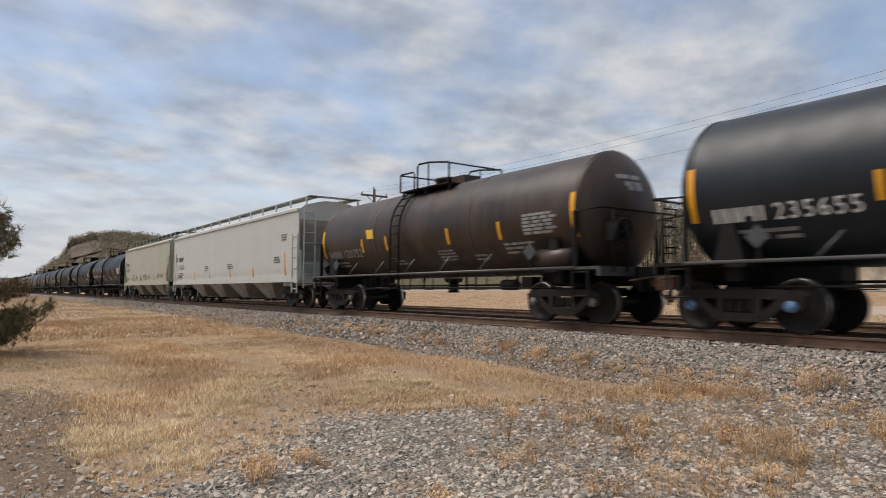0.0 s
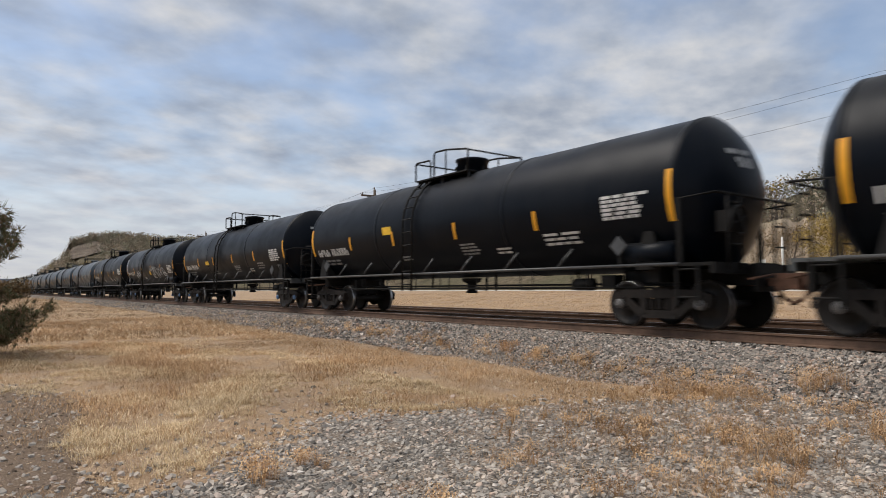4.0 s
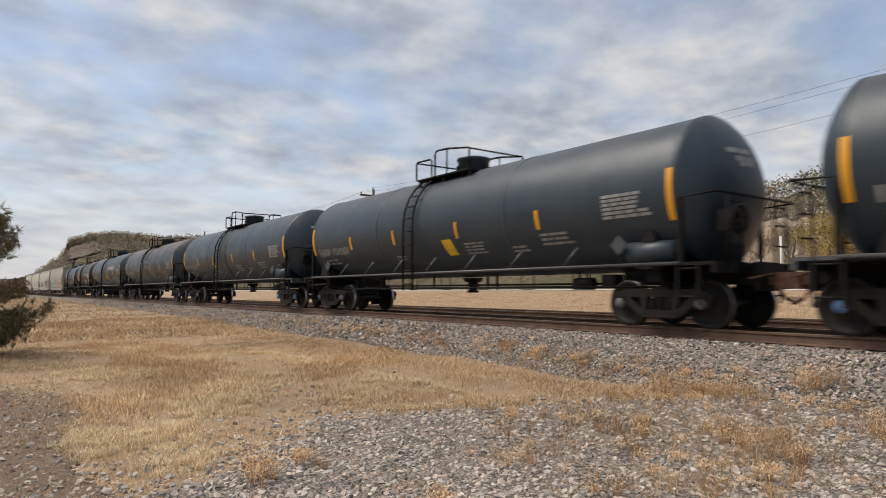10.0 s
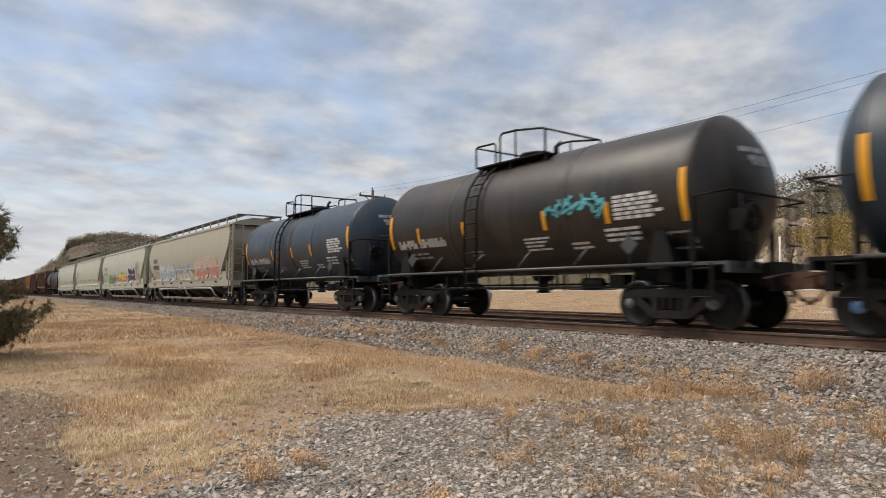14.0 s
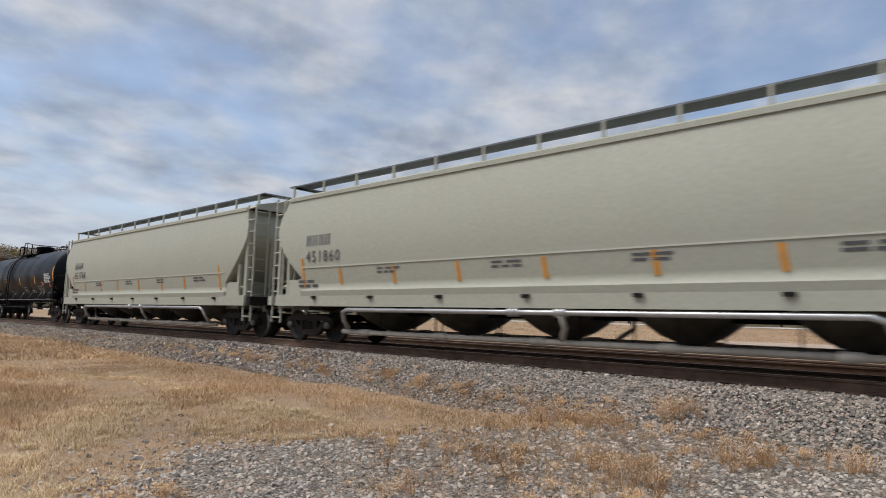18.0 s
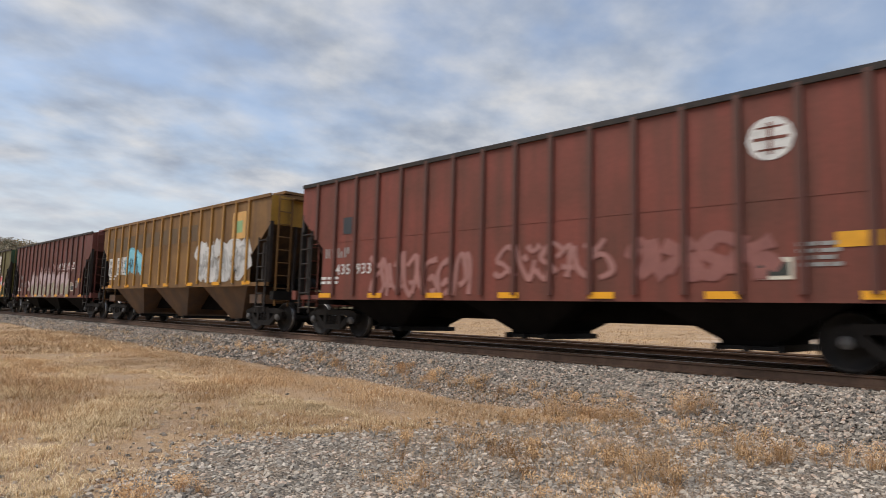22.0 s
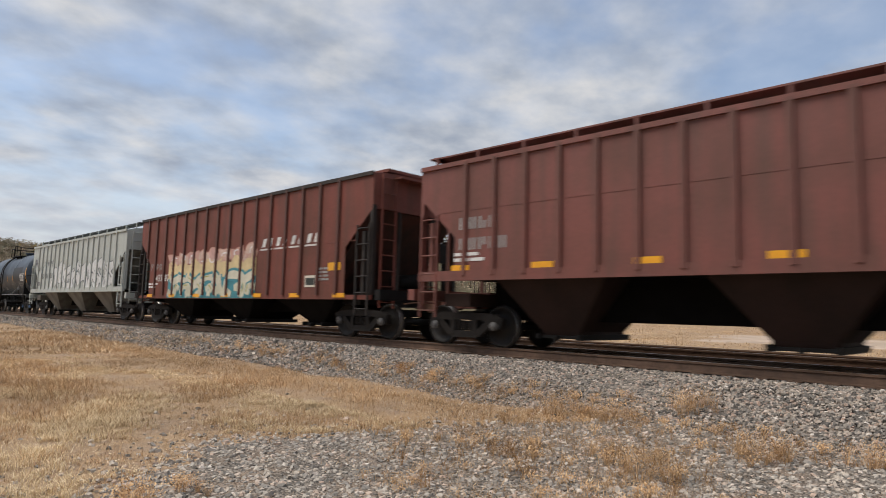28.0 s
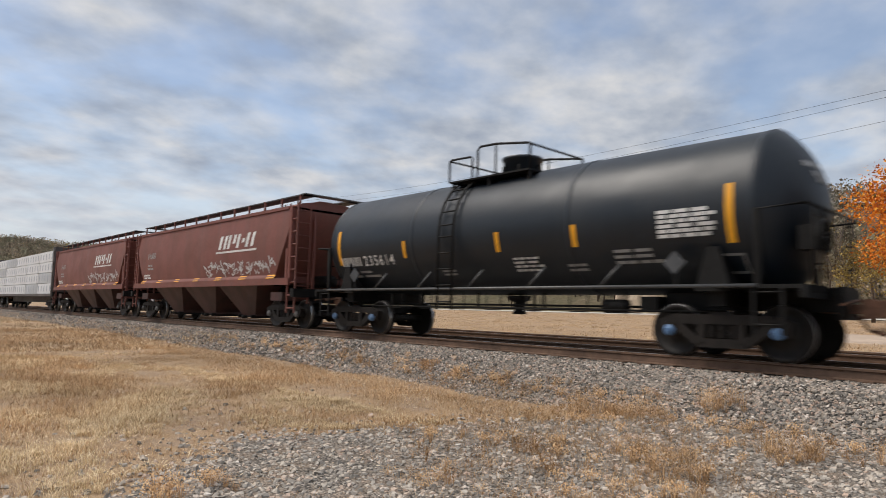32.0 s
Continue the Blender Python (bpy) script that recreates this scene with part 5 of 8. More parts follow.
def make_hoppers():
    cream, greyish = (0.385, 0.385, 0.315), (0.55, 0.55, 0.51)
    # A2: long white hopper with full-height side ends
    car, put, L, ev = hopper_car("covered_hopper", "long white steel hopper car with faint rust streaks", half_of("A2"), (0.49, 0.50, 0.475), "white", 3.90, 4.27, 1.16, "flat", 4,
                                 cut=(2.2, 1.9, 0.06), gap=0.44, deep_end=True, dirt=(0.42, 0.38, 0.31), amount=0.18, board_mat=paint("bay_white", (0.34, 0.33, 0.30), (0.16, 0.13, 0.10), 0.5), bay_mat=paint("bay_white", (0.34, 0.33, 0.30), (0.16, 0.13, 0.10), 0.5), reflect=0, marks=STENCIL_DARK, seed=1)
    couple("A2", car)
    tall_reflectors(car, put, [-0.8 * L, -0.5 * L, -0.2 * L, 0.15 * L, 0.48 * L], 1.3, 1.72)
    tall_reflectors(car, put, [L - 1.25, -L + 1.1], 1.30, 2.25)
    road_mark(car, put, -L + 1.25, 2.42, 0.28, 4, STENCIL_DARK, 3, w=0.22, gap=0.2)
    number(car, put, -L + 1.32, 1.95, 0.28, "11367", STENCIL_DARK)
    for x, z, w in ((L - 2.5, 1.85, 0.8), (L - 1.7, 2.75, 0.6), (0.1 * L, 1.75, 1.0), (-0.3 * L, 1.75, 0.8), (-L + 1.4, 1.5, 1.0), (-L + 0.62, 2.45, 0.5)):
        fine_print(car, put, x, z, w, 0.3, 3, int(x * 7), STENCIL_DARK)
    # A3: cream hopper
    car, put, L, ev = hopper_car("covered_hopper", "cream steel hopper car with small dark scribbles", half_of("A3"), cream, "cream", 3.92, 4.32, 1.20, "flat", 3,
                                 cut=(2.80, 1.70, 0.82), gap=1.0, dirt=(0.33, 0.30, 0.22), amount=0.2, bay_mat=paint("bay_cream", (0.30, 0.28, 0.22), (0.12, 0.10, 0.07), 0.5), cap=BLUE_CAP, reflect=0, marks=STENCIL_DARK, seed=2)
    couple("A3", car)
    tall_reflectors(car, put, [-0.6 * L, -0.3 * L, 0.0, 0.42 * L], 1.35, 1.75)
    tall_reflectors(car, put, [L - 1.1, -L + 1.2], 1.4, 2.3)
    road_mark(car, put, -L + 0.9, 2.6, 0.26, 4, STENCIL_DARK, 5)
    number(car, put, -L + 0.95, 2.15, 0.26, "14640", STENCIL_DARK)
    for i, x in enumerate((-0.55, -0.2, 0.05, 0.55)):
        graffiti(car, put, x * L, x * L + 0.7, 1.4, 1.95, 1, [], (0.14, 0.14, 0.14), 60 + i, tag_only=True)
        fine_print(car, put, x * L + 1.1, 1.6, 0.7, 0.25, 3, i, STENCIL_DARK)
    # H1 to H4: long pale hoppers with bellied sides
    for i, k in enumerate(("H1", "H2", "H3", "H4")):
        car, put, L, ev = hopper_car("covered_hopper", ("long cream hopper car with bright graffiti panels", "long cream hopper car sprayed with colourful lettering shapes", "long clean cream hopper car with silver pipes", "long cream hopper car with orange slanted strips")[i],
                                     half_of(k), (0.415, 0.42, 0.345) if i else (0.35, 0.325, 0.255), "pale" if i else "sand", 4.06, 4.38, 1.20, "bellied", 5, cut=(3.15, 1.75, 1.25), dirt=(0.40, 0.38, 0.30), amount=0.14,
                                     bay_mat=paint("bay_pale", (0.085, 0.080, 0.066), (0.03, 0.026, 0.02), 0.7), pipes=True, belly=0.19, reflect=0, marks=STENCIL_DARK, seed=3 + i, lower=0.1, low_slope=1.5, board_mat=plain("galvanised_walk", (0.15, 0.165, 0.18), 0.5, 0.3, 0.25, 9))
        couple(k, car)
        tall_reflectors(car, put, [f * L for f in (-0.66, -0.43, -0.2, 0.05, 0.3, 0.52)], 1.55, 1.98)
        tall_reflectors(car, put, [-L + 1.4, L - 1.6], 1.5, 2.3)
        road_mark(car, put, -L + 1.5, 2.62, 0.30, 4, STENCIL_DARK, 7 + i, gap=0.4, w=0.2)
        if i:
            number(car, put, -L + 1.5, 2.18, 0.30, ("", "451794", "451860", "451768")[i], STENCIL_DARK)
        else:
            road_mark(car, put, -L + 1.5, 2.18, 0.30, 6, STENCIL_DARK, 8 + i, gap=0.3, w=0.2)
        for f in (-0.5, -0.1, 0.25, 0.6):
            fine_print(car, put, f * L, 1.8, 0.9, 0.18, 2, int(f * 50) + i, STENCIL_DARK)
        g = Mesh()
        wide_side = -put(0, 2.03, 0)[1]
        for y in (-1, 1):
            g.box(-L + 1.32, L - 1.32, y * wide_side - 0.015, y * wide_side + 0.015, 2.02, 2.05)
        part("side_seam", g, paint("seam_pale", (0.5, 0.5, 0.43), (0.4, 0.38, 0.3), 0.15), car)
        for j in range(7):
            x = (-L + 1.9) + (2 * L - 3.8) * j / 6
            g = Mesh()
            g.box(x - 0.09, x + 0.09, -1.60, -1.52, 1.18, 1.25)
            part("jacking_lug", g, STEEL, car)
        if i == 1:
            piece(car, put, -5.25, -3.75, 1.42, 2.12, 2, (0.08, 0.33, 0.04), None, BLACK_G, 70, weight=0.36, rim=0.12)
            piece(car, put, -3.7, -3.0, 1.44, 2.14, 1, (0.55, 0.10, 0.32), None, BLACK_G, 270, weight=0.30, rim=0.10)
            piece(car, put, -2.95, -2.1, 1.46, 2.18, 1, (0.08, 0.33, 0.04), None, BLACK_G, 271, weight=0.34, rim=0.12)
            graffiti(car, put, -1.9, -1.0, 1.5, 2.0, 2, [], (0.48, 0.22, 0.22), 272, tag_only=True)
            piece(car, put, -0.55, 2.45, 1.50, 2.28, 7, (0.85, 0.40, 0.03), (0.88, 0.47, 0.05), (0.16, 0.05, 0.30), 71, halo=(0.10, 0.34, 0.04), accent=(0.9, 0.8, 0.45), weight=0.34, rim=0.06)
            piece(car, put, 3.3, 6.0, 1.36, 2.55, 4, (0.02, 0.015, 0.05), None, (0.02, 0.015, 0.05), 72, glow=(0.70, 0.72, 0.78), accent=(0.55, 0.14, 0.03), weight=0.34, rim=0.10)
            graffiti(car, put, 5.9, 7.6, 1.7, 2.9, 3, [], (0.25, 0.14, 0.12), 73, tag_only=True)
            graffiti(car, put, 6.2, 7.8, 1.3, 1.7, 3, [(0.62, 0.33, 0.28)], (0.3, 0.25, 0.22), 74)
        if i == 0:
            piece(car, put, -0.62 * L, -0.20 * L, 1.35, 2.4, 4, (0.30, 0.38, 0.46), (0.42, 0.46, 0.50), (0.20, 0.26, 0.36), 75, glow=(0.50, 0.48, 0.43), weight=0.34)
            piece(car, put, -0.16 * L, 0.30 * L, 1.35, 2.25, 4, (0.46, 0.43, 0.37), (0.26, 0.32, 0.42), (0.36, 0.29, 0.25), 76, accent=(0.5, 0.47, 0.42), weight=0.34)
            piece(car, put, 0.34 * L, 0.78 * L, 1.35, 2.5, 4, (0.48, 0.20, 0.15), (0.48, 0.36, 0.28), (0.40, 0.20, 0.16), 77, glow=(0.50, 0.46, 0.40), weight=0.34)
    # P1, P2: smooth red-brown hoppers
    for k in ("P1", "P2"):
        car, put, L, ev = hopper_car("covered_hopper", "smooth red-brown hopper car with pale slanted mark", half_of(k), (0.185, 0.058, 0.043), "redbrown", 3.88, 4.14, 1.50, "bellied", 3, cut=(3.8, 1.7, 1.0),
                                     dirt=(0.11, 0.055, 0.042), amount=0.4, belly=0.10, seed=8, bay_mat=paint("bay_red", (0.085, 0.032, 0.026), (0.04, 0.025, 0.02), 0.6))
        couple(k, car)
        road_mark(car, put, 1.9, 2.75, 0.5, 4, None, 20, 0.3, 0.6, 0.2)
        plate(car, put, 1.7, 4.9, 2.6, 2.67, (0.6, 0.58, 0.56), "", 0.3)
        road_mark(car, put, -L + 1.6, 2.7, 0.26, 4, STENCIL_DIM, 21)
        fine_print(car, put, -L + 1.6, 2.2, 0.8, 0.3, 2, 22)
        graffiti(car, put, 0.1 * L, 0.85 * L, 1.75, 2.25, 8, [], (0.5, 0.47, 0.46), 80, tag_only=True)
    # ribbed cars
    ribbed = [
        ("B1", (0.130, 0.055, 0.028), "brownolive", "brown ribbed hopper car with yellow and black graffiti", True, 1.53),
        ("R1", (0.215, 0.062, 0.045), "red", "red ribbed hopper car with faded pink scrawls", False, 1.13),
        ("Y1", (0.235, 0.128, 0.045), "ochre", "rusty ochre ribbed hopper car with yellow ribs", False, 1.54),
        ("M1", (0.155, 0.050, 0.040), "maroon", "maroon ribbed hopper car with olive bubble graffiti", False, 1.13),
        ("G1", (0.128, 0.118, 0.033), "green", "olive green ribbed hopper car with vivid graffiti", False, 1.13),
        ("G2", (0.105, 0.088, 0.036), "greenbrown", "olive brown ribbed hopper car with blue graffiti", False, 1.13),
        ("G3", (0.10, 0.078, 0.038), "greenbrown", "olive brown ribbed hopper car with salmon emblem", False, 1.13),
        ("R2", (0.190, 0.060, 0.046), "oxide", "red oxide ribbed hopper car with roof walkway", True, 1.55),
        ("R3", (0.195, 0.058, 0.042), "oxidedark", "rusty red ribbed hopper car with cream and teal graffiti", False, 1.13),
        ("W1", (0.46, 0.49, 0.46), "palegrey", "pale grey ribbed hopper car with silver bubble graffiti", True, 1.43),
    ]
    for i, (k, col, key, label, top, sill) in enumerate(ribbed):
        rib = None
        if k == "Y1":
            rib = paint("rib_yellow", (0.50, 0.26, 0.04), (0.2, 0.11, 0.05), 0.5)
        if k == "R2":
            rib = paint("hopper_paint_oxide", col, (0.075, 0.045, 0.032), 0.5, 0.6)
        if k == "B1":
            rib = paint("hopper_paint_brownolive", col, (0.098, 0.074, 0.027), 0.5, 0.6)
        ends = {"G1": (0.035, 0.10, 0.042), "G2": (0.033, 0.095, 0.04), "G3": (0.033, 0.095, 0.04), "Y1": (0.48, 0.27, 0.03)}.get(k)
        ends = paint("end_paint_" + k, ends, (0.04, 0.045, 0.03), 0.45, 0.6) if ends else None
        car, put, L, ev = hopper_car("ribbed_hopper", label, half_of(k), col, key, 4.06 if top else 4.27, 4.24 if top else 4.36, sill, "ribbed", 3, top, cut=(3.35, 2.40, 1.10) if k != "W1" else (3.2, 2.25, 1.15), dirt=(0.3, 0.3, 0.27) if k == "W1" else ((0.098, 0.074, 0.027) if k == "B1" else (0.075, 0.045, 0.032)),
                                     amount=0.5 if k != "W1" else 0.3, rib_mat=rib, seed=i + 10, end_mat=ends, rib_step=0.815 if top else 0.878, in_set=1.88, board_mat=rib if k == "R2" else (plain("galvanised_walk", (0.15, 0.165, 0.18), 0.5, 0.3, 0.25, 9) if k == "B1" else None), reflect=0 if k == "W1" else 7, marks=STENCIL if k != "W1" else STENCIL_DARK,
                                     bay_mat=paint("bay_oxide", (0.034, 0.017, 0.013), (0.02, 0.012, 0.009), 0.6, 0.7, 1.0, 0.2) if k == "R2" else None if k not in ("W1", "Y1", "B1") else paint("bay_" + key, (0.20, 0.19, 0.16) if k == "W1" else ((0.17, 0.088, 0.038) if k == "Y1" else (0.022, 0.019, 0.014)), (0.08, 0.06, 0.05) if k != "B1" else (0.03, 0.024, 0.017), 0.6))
        couple(k, car)
        if k in ("R1", "M1", "R2", "R3"):
            road_mark(car, put, -L + 1.25, sill + 1.0, 0.26, 4, STENCIL_DIM, i, gap=0.5)
            if k == "R2":
                road_mark(car, put, -L + 1.25, sill + 0.55, 0.26, 5, STENCIL_DIM, i + 1, gap=0.5)
            else:
                for j, triple in enumerate({"R1": ("435", "933"), "M1": ("435", "122"), "R3": ("435", "87")}[k]):
                    number(car, put, -6.80 + 0.878 * (j + 1), sill + 0.55, 0.27, triple, STENCIL if k != "M1" else STENCIL_DIM, 0.82)
            plate(car, put, L - 1.85, L - 1.27, sill + 0.66, sill + 0.88, (0.75, 0.36, 0.02))
            plate(car, put, L - 2.95, L - 2.40, sill + 0.22, sill + 0.55, (0.62, 0.58, 0.48))
            plate(car, lambda u, v, d=0: put(u, v, 0.009), L - 2.90, L - 2.45, sill + 0.28, sill + 0.48, (0.03, 0.035, 0.03))
            fine_print(car, put, L - 2.35, sill + 0.4, 0.7, 0.4, 4, i)
        if k in ("M1", "R2", "R3"):
            road_mark(car, put, 2.3 if k != "R2" else 2.9, 2.62 if k != "R2" else 2.88, 0.26, 4, None, i + 2, 0.35, 0.55, 0.5)
            for j in range(4):
                plate(car, put, (2.3 if k != "R2" else 2.9) + j * 0.825 - 0.1, (2.3 if k != "R2" else 2.9) + j * 0.825 + 0.6, 2.52 if k != "R2" else 2.78, 2.57 if k != "R2" else 2.83, (0.6, 0.58, 0.56))
        if k == "R1":
            g = Mesh()
            fill(g, put, [(5.0 + 0.34 * math.cos(t * 0.3142), 3.50 + 0.34 * math.sin(t * 0.3142)) for t in range(20)], 0.05)
            part("emblem", g, STENCIL, car, "round white emblem")
            g = Mesh()
            pb = lambda x, z: put(x, z, 0.008)
            quad_on(g, pb, 4.74, 5.26, 3.475, 3.525)
            quad_on(g, pb, 4.97, 5.03, 3.25, 3.75)
            for q in (-0.19, 0.16):
                quad_on(g, pb, 4.80, 5.20, 3.50 + q, 3.53 + q)
            part("emblem_cross", g, paint("hopper_paint_red", col), car)
            piece(car, put, -0.58 * L, -0.14 * L, sill - 0.10, sill + 1.05, 7, (0.34, 0.165, 0.145), None, (0.27, 0.105, 0.088), 90, weight=0.20, rim=0.05)
            piece(car, put, -0.05 * L, 0.30 * L, sill + 0.22, sill + 1.05, 5, (0.34, 0.165, 0.145), None, (0.27, 0.105, 0.088), 91, weight=0.16, rim=0.04)
            piece(car, put, 0.36 * L, 0.66 * L, sill + 0.22, sill + 0.95, 4, (0.255, 0.10, 0.085), None, (0.235, 0.085, 0.07), 191, weight=0.34, rim=0.04)
            plate(car, put, -0.74 * L, -0.69 * L, 2.75, 3.2, (0.03, 0.035, 0.04))
        elif k == "B1":
            emblem(car, put, -6.1, 3.05, 1.75, 0.85, (0.42, 0.22, 0.14))
            piece(car, put, -3.0, 2.5, sill + 0.03, sill + 1.0, 5, (0.022, 0.024, 0.026), None, (0.62, 0.56, 0.12), 92, glow=(0.10, 0.085, 0.05), accent=(0.62, 0.58, 0.14), weight=0.48, rim=0.13)
            piece(car, put, -3.5, 3.1, sill + 0.05, sill + 0.85, 2, (0.40, 0.36, 0.40), None, (0.40, 0.36, 0.40), 192, weight=0.10, spikes=6, rim=0.01, lift=0.001)
            tall_reflectors(car, put, [-7.0, -4.0, 3.5, 6.5], sill + 0.1, sill + 0.7, 0)
            for j in range(5):
                plate(car, put, -6.1, -4.6, 2.0 + j * 0.22, 2.04 + j * 0.22, (0.33, 0.16, 0.10))
            fine_print(car, put, 0.5 * L, sill + 0.3, 0.5, 0.4, 4, 12)
        elif k == "Y1":
            for j, x in enumerate((-6.65, -5.6, -4.9)):
                plate(car, put, x, x + 0.62, sill + 0.5, sill + 1.28, (0.58, 0.58, 0.56))
                road_mark(car, lambda u, v, d=0: put(u, v, 0.009), x + 0.12, sill + 0.98, 0.17, 2, STENCIL_DARK, 30 + j, w=0.12)
                number(car, lambda u, v, d=0: put(u, v, 0.012), x + 0.10, sill + 0.58, 0.26, ("83", "05", "26")[j], STENCIL_DARK, 0.8)
            piece(car, put, -4.4, -2.8, sill + 0.45, sill + 1.45, 2, (0.16, 0.50, 0.66), (0.22, 0.58, 0.72), (0.10, 0.36, 0.48), 93, glow=(0.16, 0.50, 0.66), weight=0.5, rim=0.06)
            graffiti(car, lambda x, z, d=0.005: put(x, z, d + 0.010), -4.2, -3.0, sill + 0.6, sill + 1.3, 2, [], (0.03, 0.12, 0.16), 293, tag_only=True)
            piece(car, put, 2.7, 6.4, sill + 0.05, sill + 1.5, 5, (0.58, 0.58, 0.57), None, (0.42, 0.42, 0.41), 94, glow=(0.60, 0.60, 0.58), weight=0.52, rim=0.05, accent=(0.40, 0.40, 0.40))
            graffiti(car, lambda x, z, d=0.005: put(x, z, d + 0.006), 2.8, 6.3, sill + 0.1, sill + 1.35, 6, [], (0.36, 0.36, 0.35), 194, tag_only=True)
            for j in range(11):
                plate(car, put, -6.8 + j * 0.878, -6.8 + j * 0.878 + 0.5, 3.12, 3.72, (0.115, 0.072, 0.033))
            plate(car, put, 0.68 * L, 0.68 * L + 0.9, 3.0, 3.9, (0.62, 0.36, 0.12))
            plate(car, lambda x, z, d=0: put(x, z, 0.009), 0.68 * L + 0.3, 0.68 * L + 0.7, 3.2, 3.6, (0.25, 0.40, 0.20))
        elif k == "M1":
            piece(car, put, -3.3, 4.2, sill - 0.10, sill + 1.25, 6, (0.29, 0.26, 0.19), (0.46, 0.35, 0.36), (0.20, 0.13, 0.12), 95, glow=(0.52, 0.44, 0.42), weight=0.40, rim=0.05, spikes=5, split=0.55, halo=(0.22, 0.13, 0.11))
            graffiti(car, put, -1.5, 5.2, sill + 1.25, sill + 1.75, 6, [], (0.36, 0.22, 0.21), 295, tag_only=True)
        elif k in ("G1", "G2", "G3"):
            col2 = (0.60, 0.59, 0.55) if k == "G1" else ((0.42, 0.38, 0.32) if k == "G2" else (0.42, 0.22, 0.15))
            emblem(car, put, 2.3, 2.40, 3.0, 1.6, col2)
            for j in range(5):
                road_mark(car, put, -6.8 + j * 0.878, 3.53, 0.38, 2 if j < 4 else 1, spray((0.58, 0.57, 0.54)), 60 + j, w=0.36, gap=0.15)
                if j < 4:
                    road_mark(car, put, -6.8 + j * 0.878, 3.02, 0.38, 2, spray((0.58, 0.57, 0.54)), 70 + j, w=0.36, gap=0.15)
            if k == "G1":
                graffiti(car, put, -L + 0.4, -0.72 * L, sill + 1.9, sill + 2.6, 2, [], (0.52, 0.54, 0.46), 96, tag_only=True)
                plate(car, put, -6.15, -5.45, sill + 0.45, sill + 1.15, (0.02, 0.022, 0.03))
                piece(car, put, -5.4, -0.5, sill - 0.10, sill + 1.25, 5, (0.02, 0.26, 0.34), (0.06, 0.38, 0.46), (0.62, 0.66, 0.68), 97, halo=(0.62, 0.65, 0.67), accent=(0.65, 0.72, 0.74), weight=0.40, rim=0.09, spikes=3)
                graffiti(car, put, -3.9, -0.4, sill + 1.0, sill + 1.5, 3, [(0.30, 0.20, 0.46)], (0.58, 0.60, 0.64), 297, shadow=(0.45, 0.36, 0.60))
                piece(car, put, -0.3, 5.6, sill - 0.10, sill + 1.5, 4, (0.86, 0.48, 0.02), (0.74, 0.17, 0.20), (0.03, 0.02, 0.03), 98, halo=(0.60, 0.55, 0.58), glow=(0.66, 0.64, 0.68), accent=(0.85, 0.45, 0.42), weight=0.34, rim=0.09, spikes=4, split=0.48)
            elif k == "G2":
                piece(car, put, -6.5, -0.55, sill - 0.10, sill + 1.0, 6, (0.52, 0.57, 0.60), (0.16, 0.36, 0.56), (0.02, 0.05, 0.15), 99, glow=(0.55, 0.57, 0.58), weight=0.34)
                piece(car, put, -0.1, 5.4, sill - 0.10, sill + 1.15, 6, (0.02, 0.05, 0.20), (0.10, 0.20, 0.40), (0.58, 0.58, 0.56), 100, halo=(0.50, 0.46, 0.38), accent=(0.6, 0.62, 0.64), weight=0.34, rim=0.10)
                graffiti(car, put, 5.3, 6.9, sill - 0.10, sill + 1.5, 3, [(0.62, 0.36, 0.18)], (0.58, 0.50, 0.36), 101)
            else:
                piece(car, put, -0.25 * L, 0.45 * L, sill - 0.10, sill + 1.05, 6, (0.50, 0.55, 0.56), (0.55, 0.57, 0.57), (0.16, 0.22, 0.25), 102, glow=(0.46, 0.50, 0.50), weight=0.36)
        elif k == "R3":
            plate(car, put, -4.7, 2.0, sill - 0.10, sill + 0.68, (0.05, 0.22, 0.26))
            graffiti(car, lambda x, z, d=0.005: put(x, z, d + 0.004), -4.7, 2.0, sill + 1.05, sill + 1.62, 8, [(0.50, 0.30, 0.26), (0.55, 0.40, 0.33)], (0.50, 0.28, 0.22), 303)
            g = Mesh()
            top = [(-4.7 + 6.7 * q / 24, sill + 1.22 + 0.12 * math.sin(q * 1.7) + 0.05 * math.sin(q * 4.1)) for q in range(25)]
            fill(g, lambda x, z: put(x, z, 0.014), [(-4.7, sill + 0.62)] + top + [(2.0, sill + 0.62)])
            tagged(part("graffiti_ground", g, spray((0.62, 0.49, 0.27)), car), kind="stuff")
            piece(car, put, -4.6, 1.9, sill - 0.08, sill + 0.78, 7, (0.52, 0.50, 0.38), (0.58, 0.55, 0.44), (0.05, 0.22, 0.26), 104, glow=(0.05, 0.24, 0.29), accent=(0.35, 0.33, 0.05), weight=0.34, lift=0.016)
        elif k == "W1":
            piece(car, put, -3.5, 6.3, sill + 0.06, sill + 1.35, 8, (0.60, 0.61, 0.60), None, (0.10, 0.11, 0.12), 105, weight=0.40, rim=0.09, accent=(0.10, 0.11, 0.12))
            road_mark(car, put, -L + 1.25, sill + 1.15, 0.26, 4, STENCIL_DARK, 50, gap=0.7)
            for j, pair in enumerate(("82", "06", "05")):
                number(car, put, -6.32 + 0.815 * (j + 1), sill + 0.7, 0.28, pair, STENCIL_DARK, 0.85)
            graffiti(car, put, -L + 2.6, -L + 4.6, sill + 1.4, sill + 1.75, 4, [], (0.16, 0.16, 0.17), 106, tag_only=True)
            graffiti(car, put, -L + 0.5, -L + 1.2, sill + 1.3, sill + 1.9, 2, [], (0.16, 0.16, 0.17), 107, tag_only=True)
    couple("C1", lumber_car("lumber_flat_car", "centre-beam flat car stacked with white-wrapped lumber", half_of("C1"), 1))
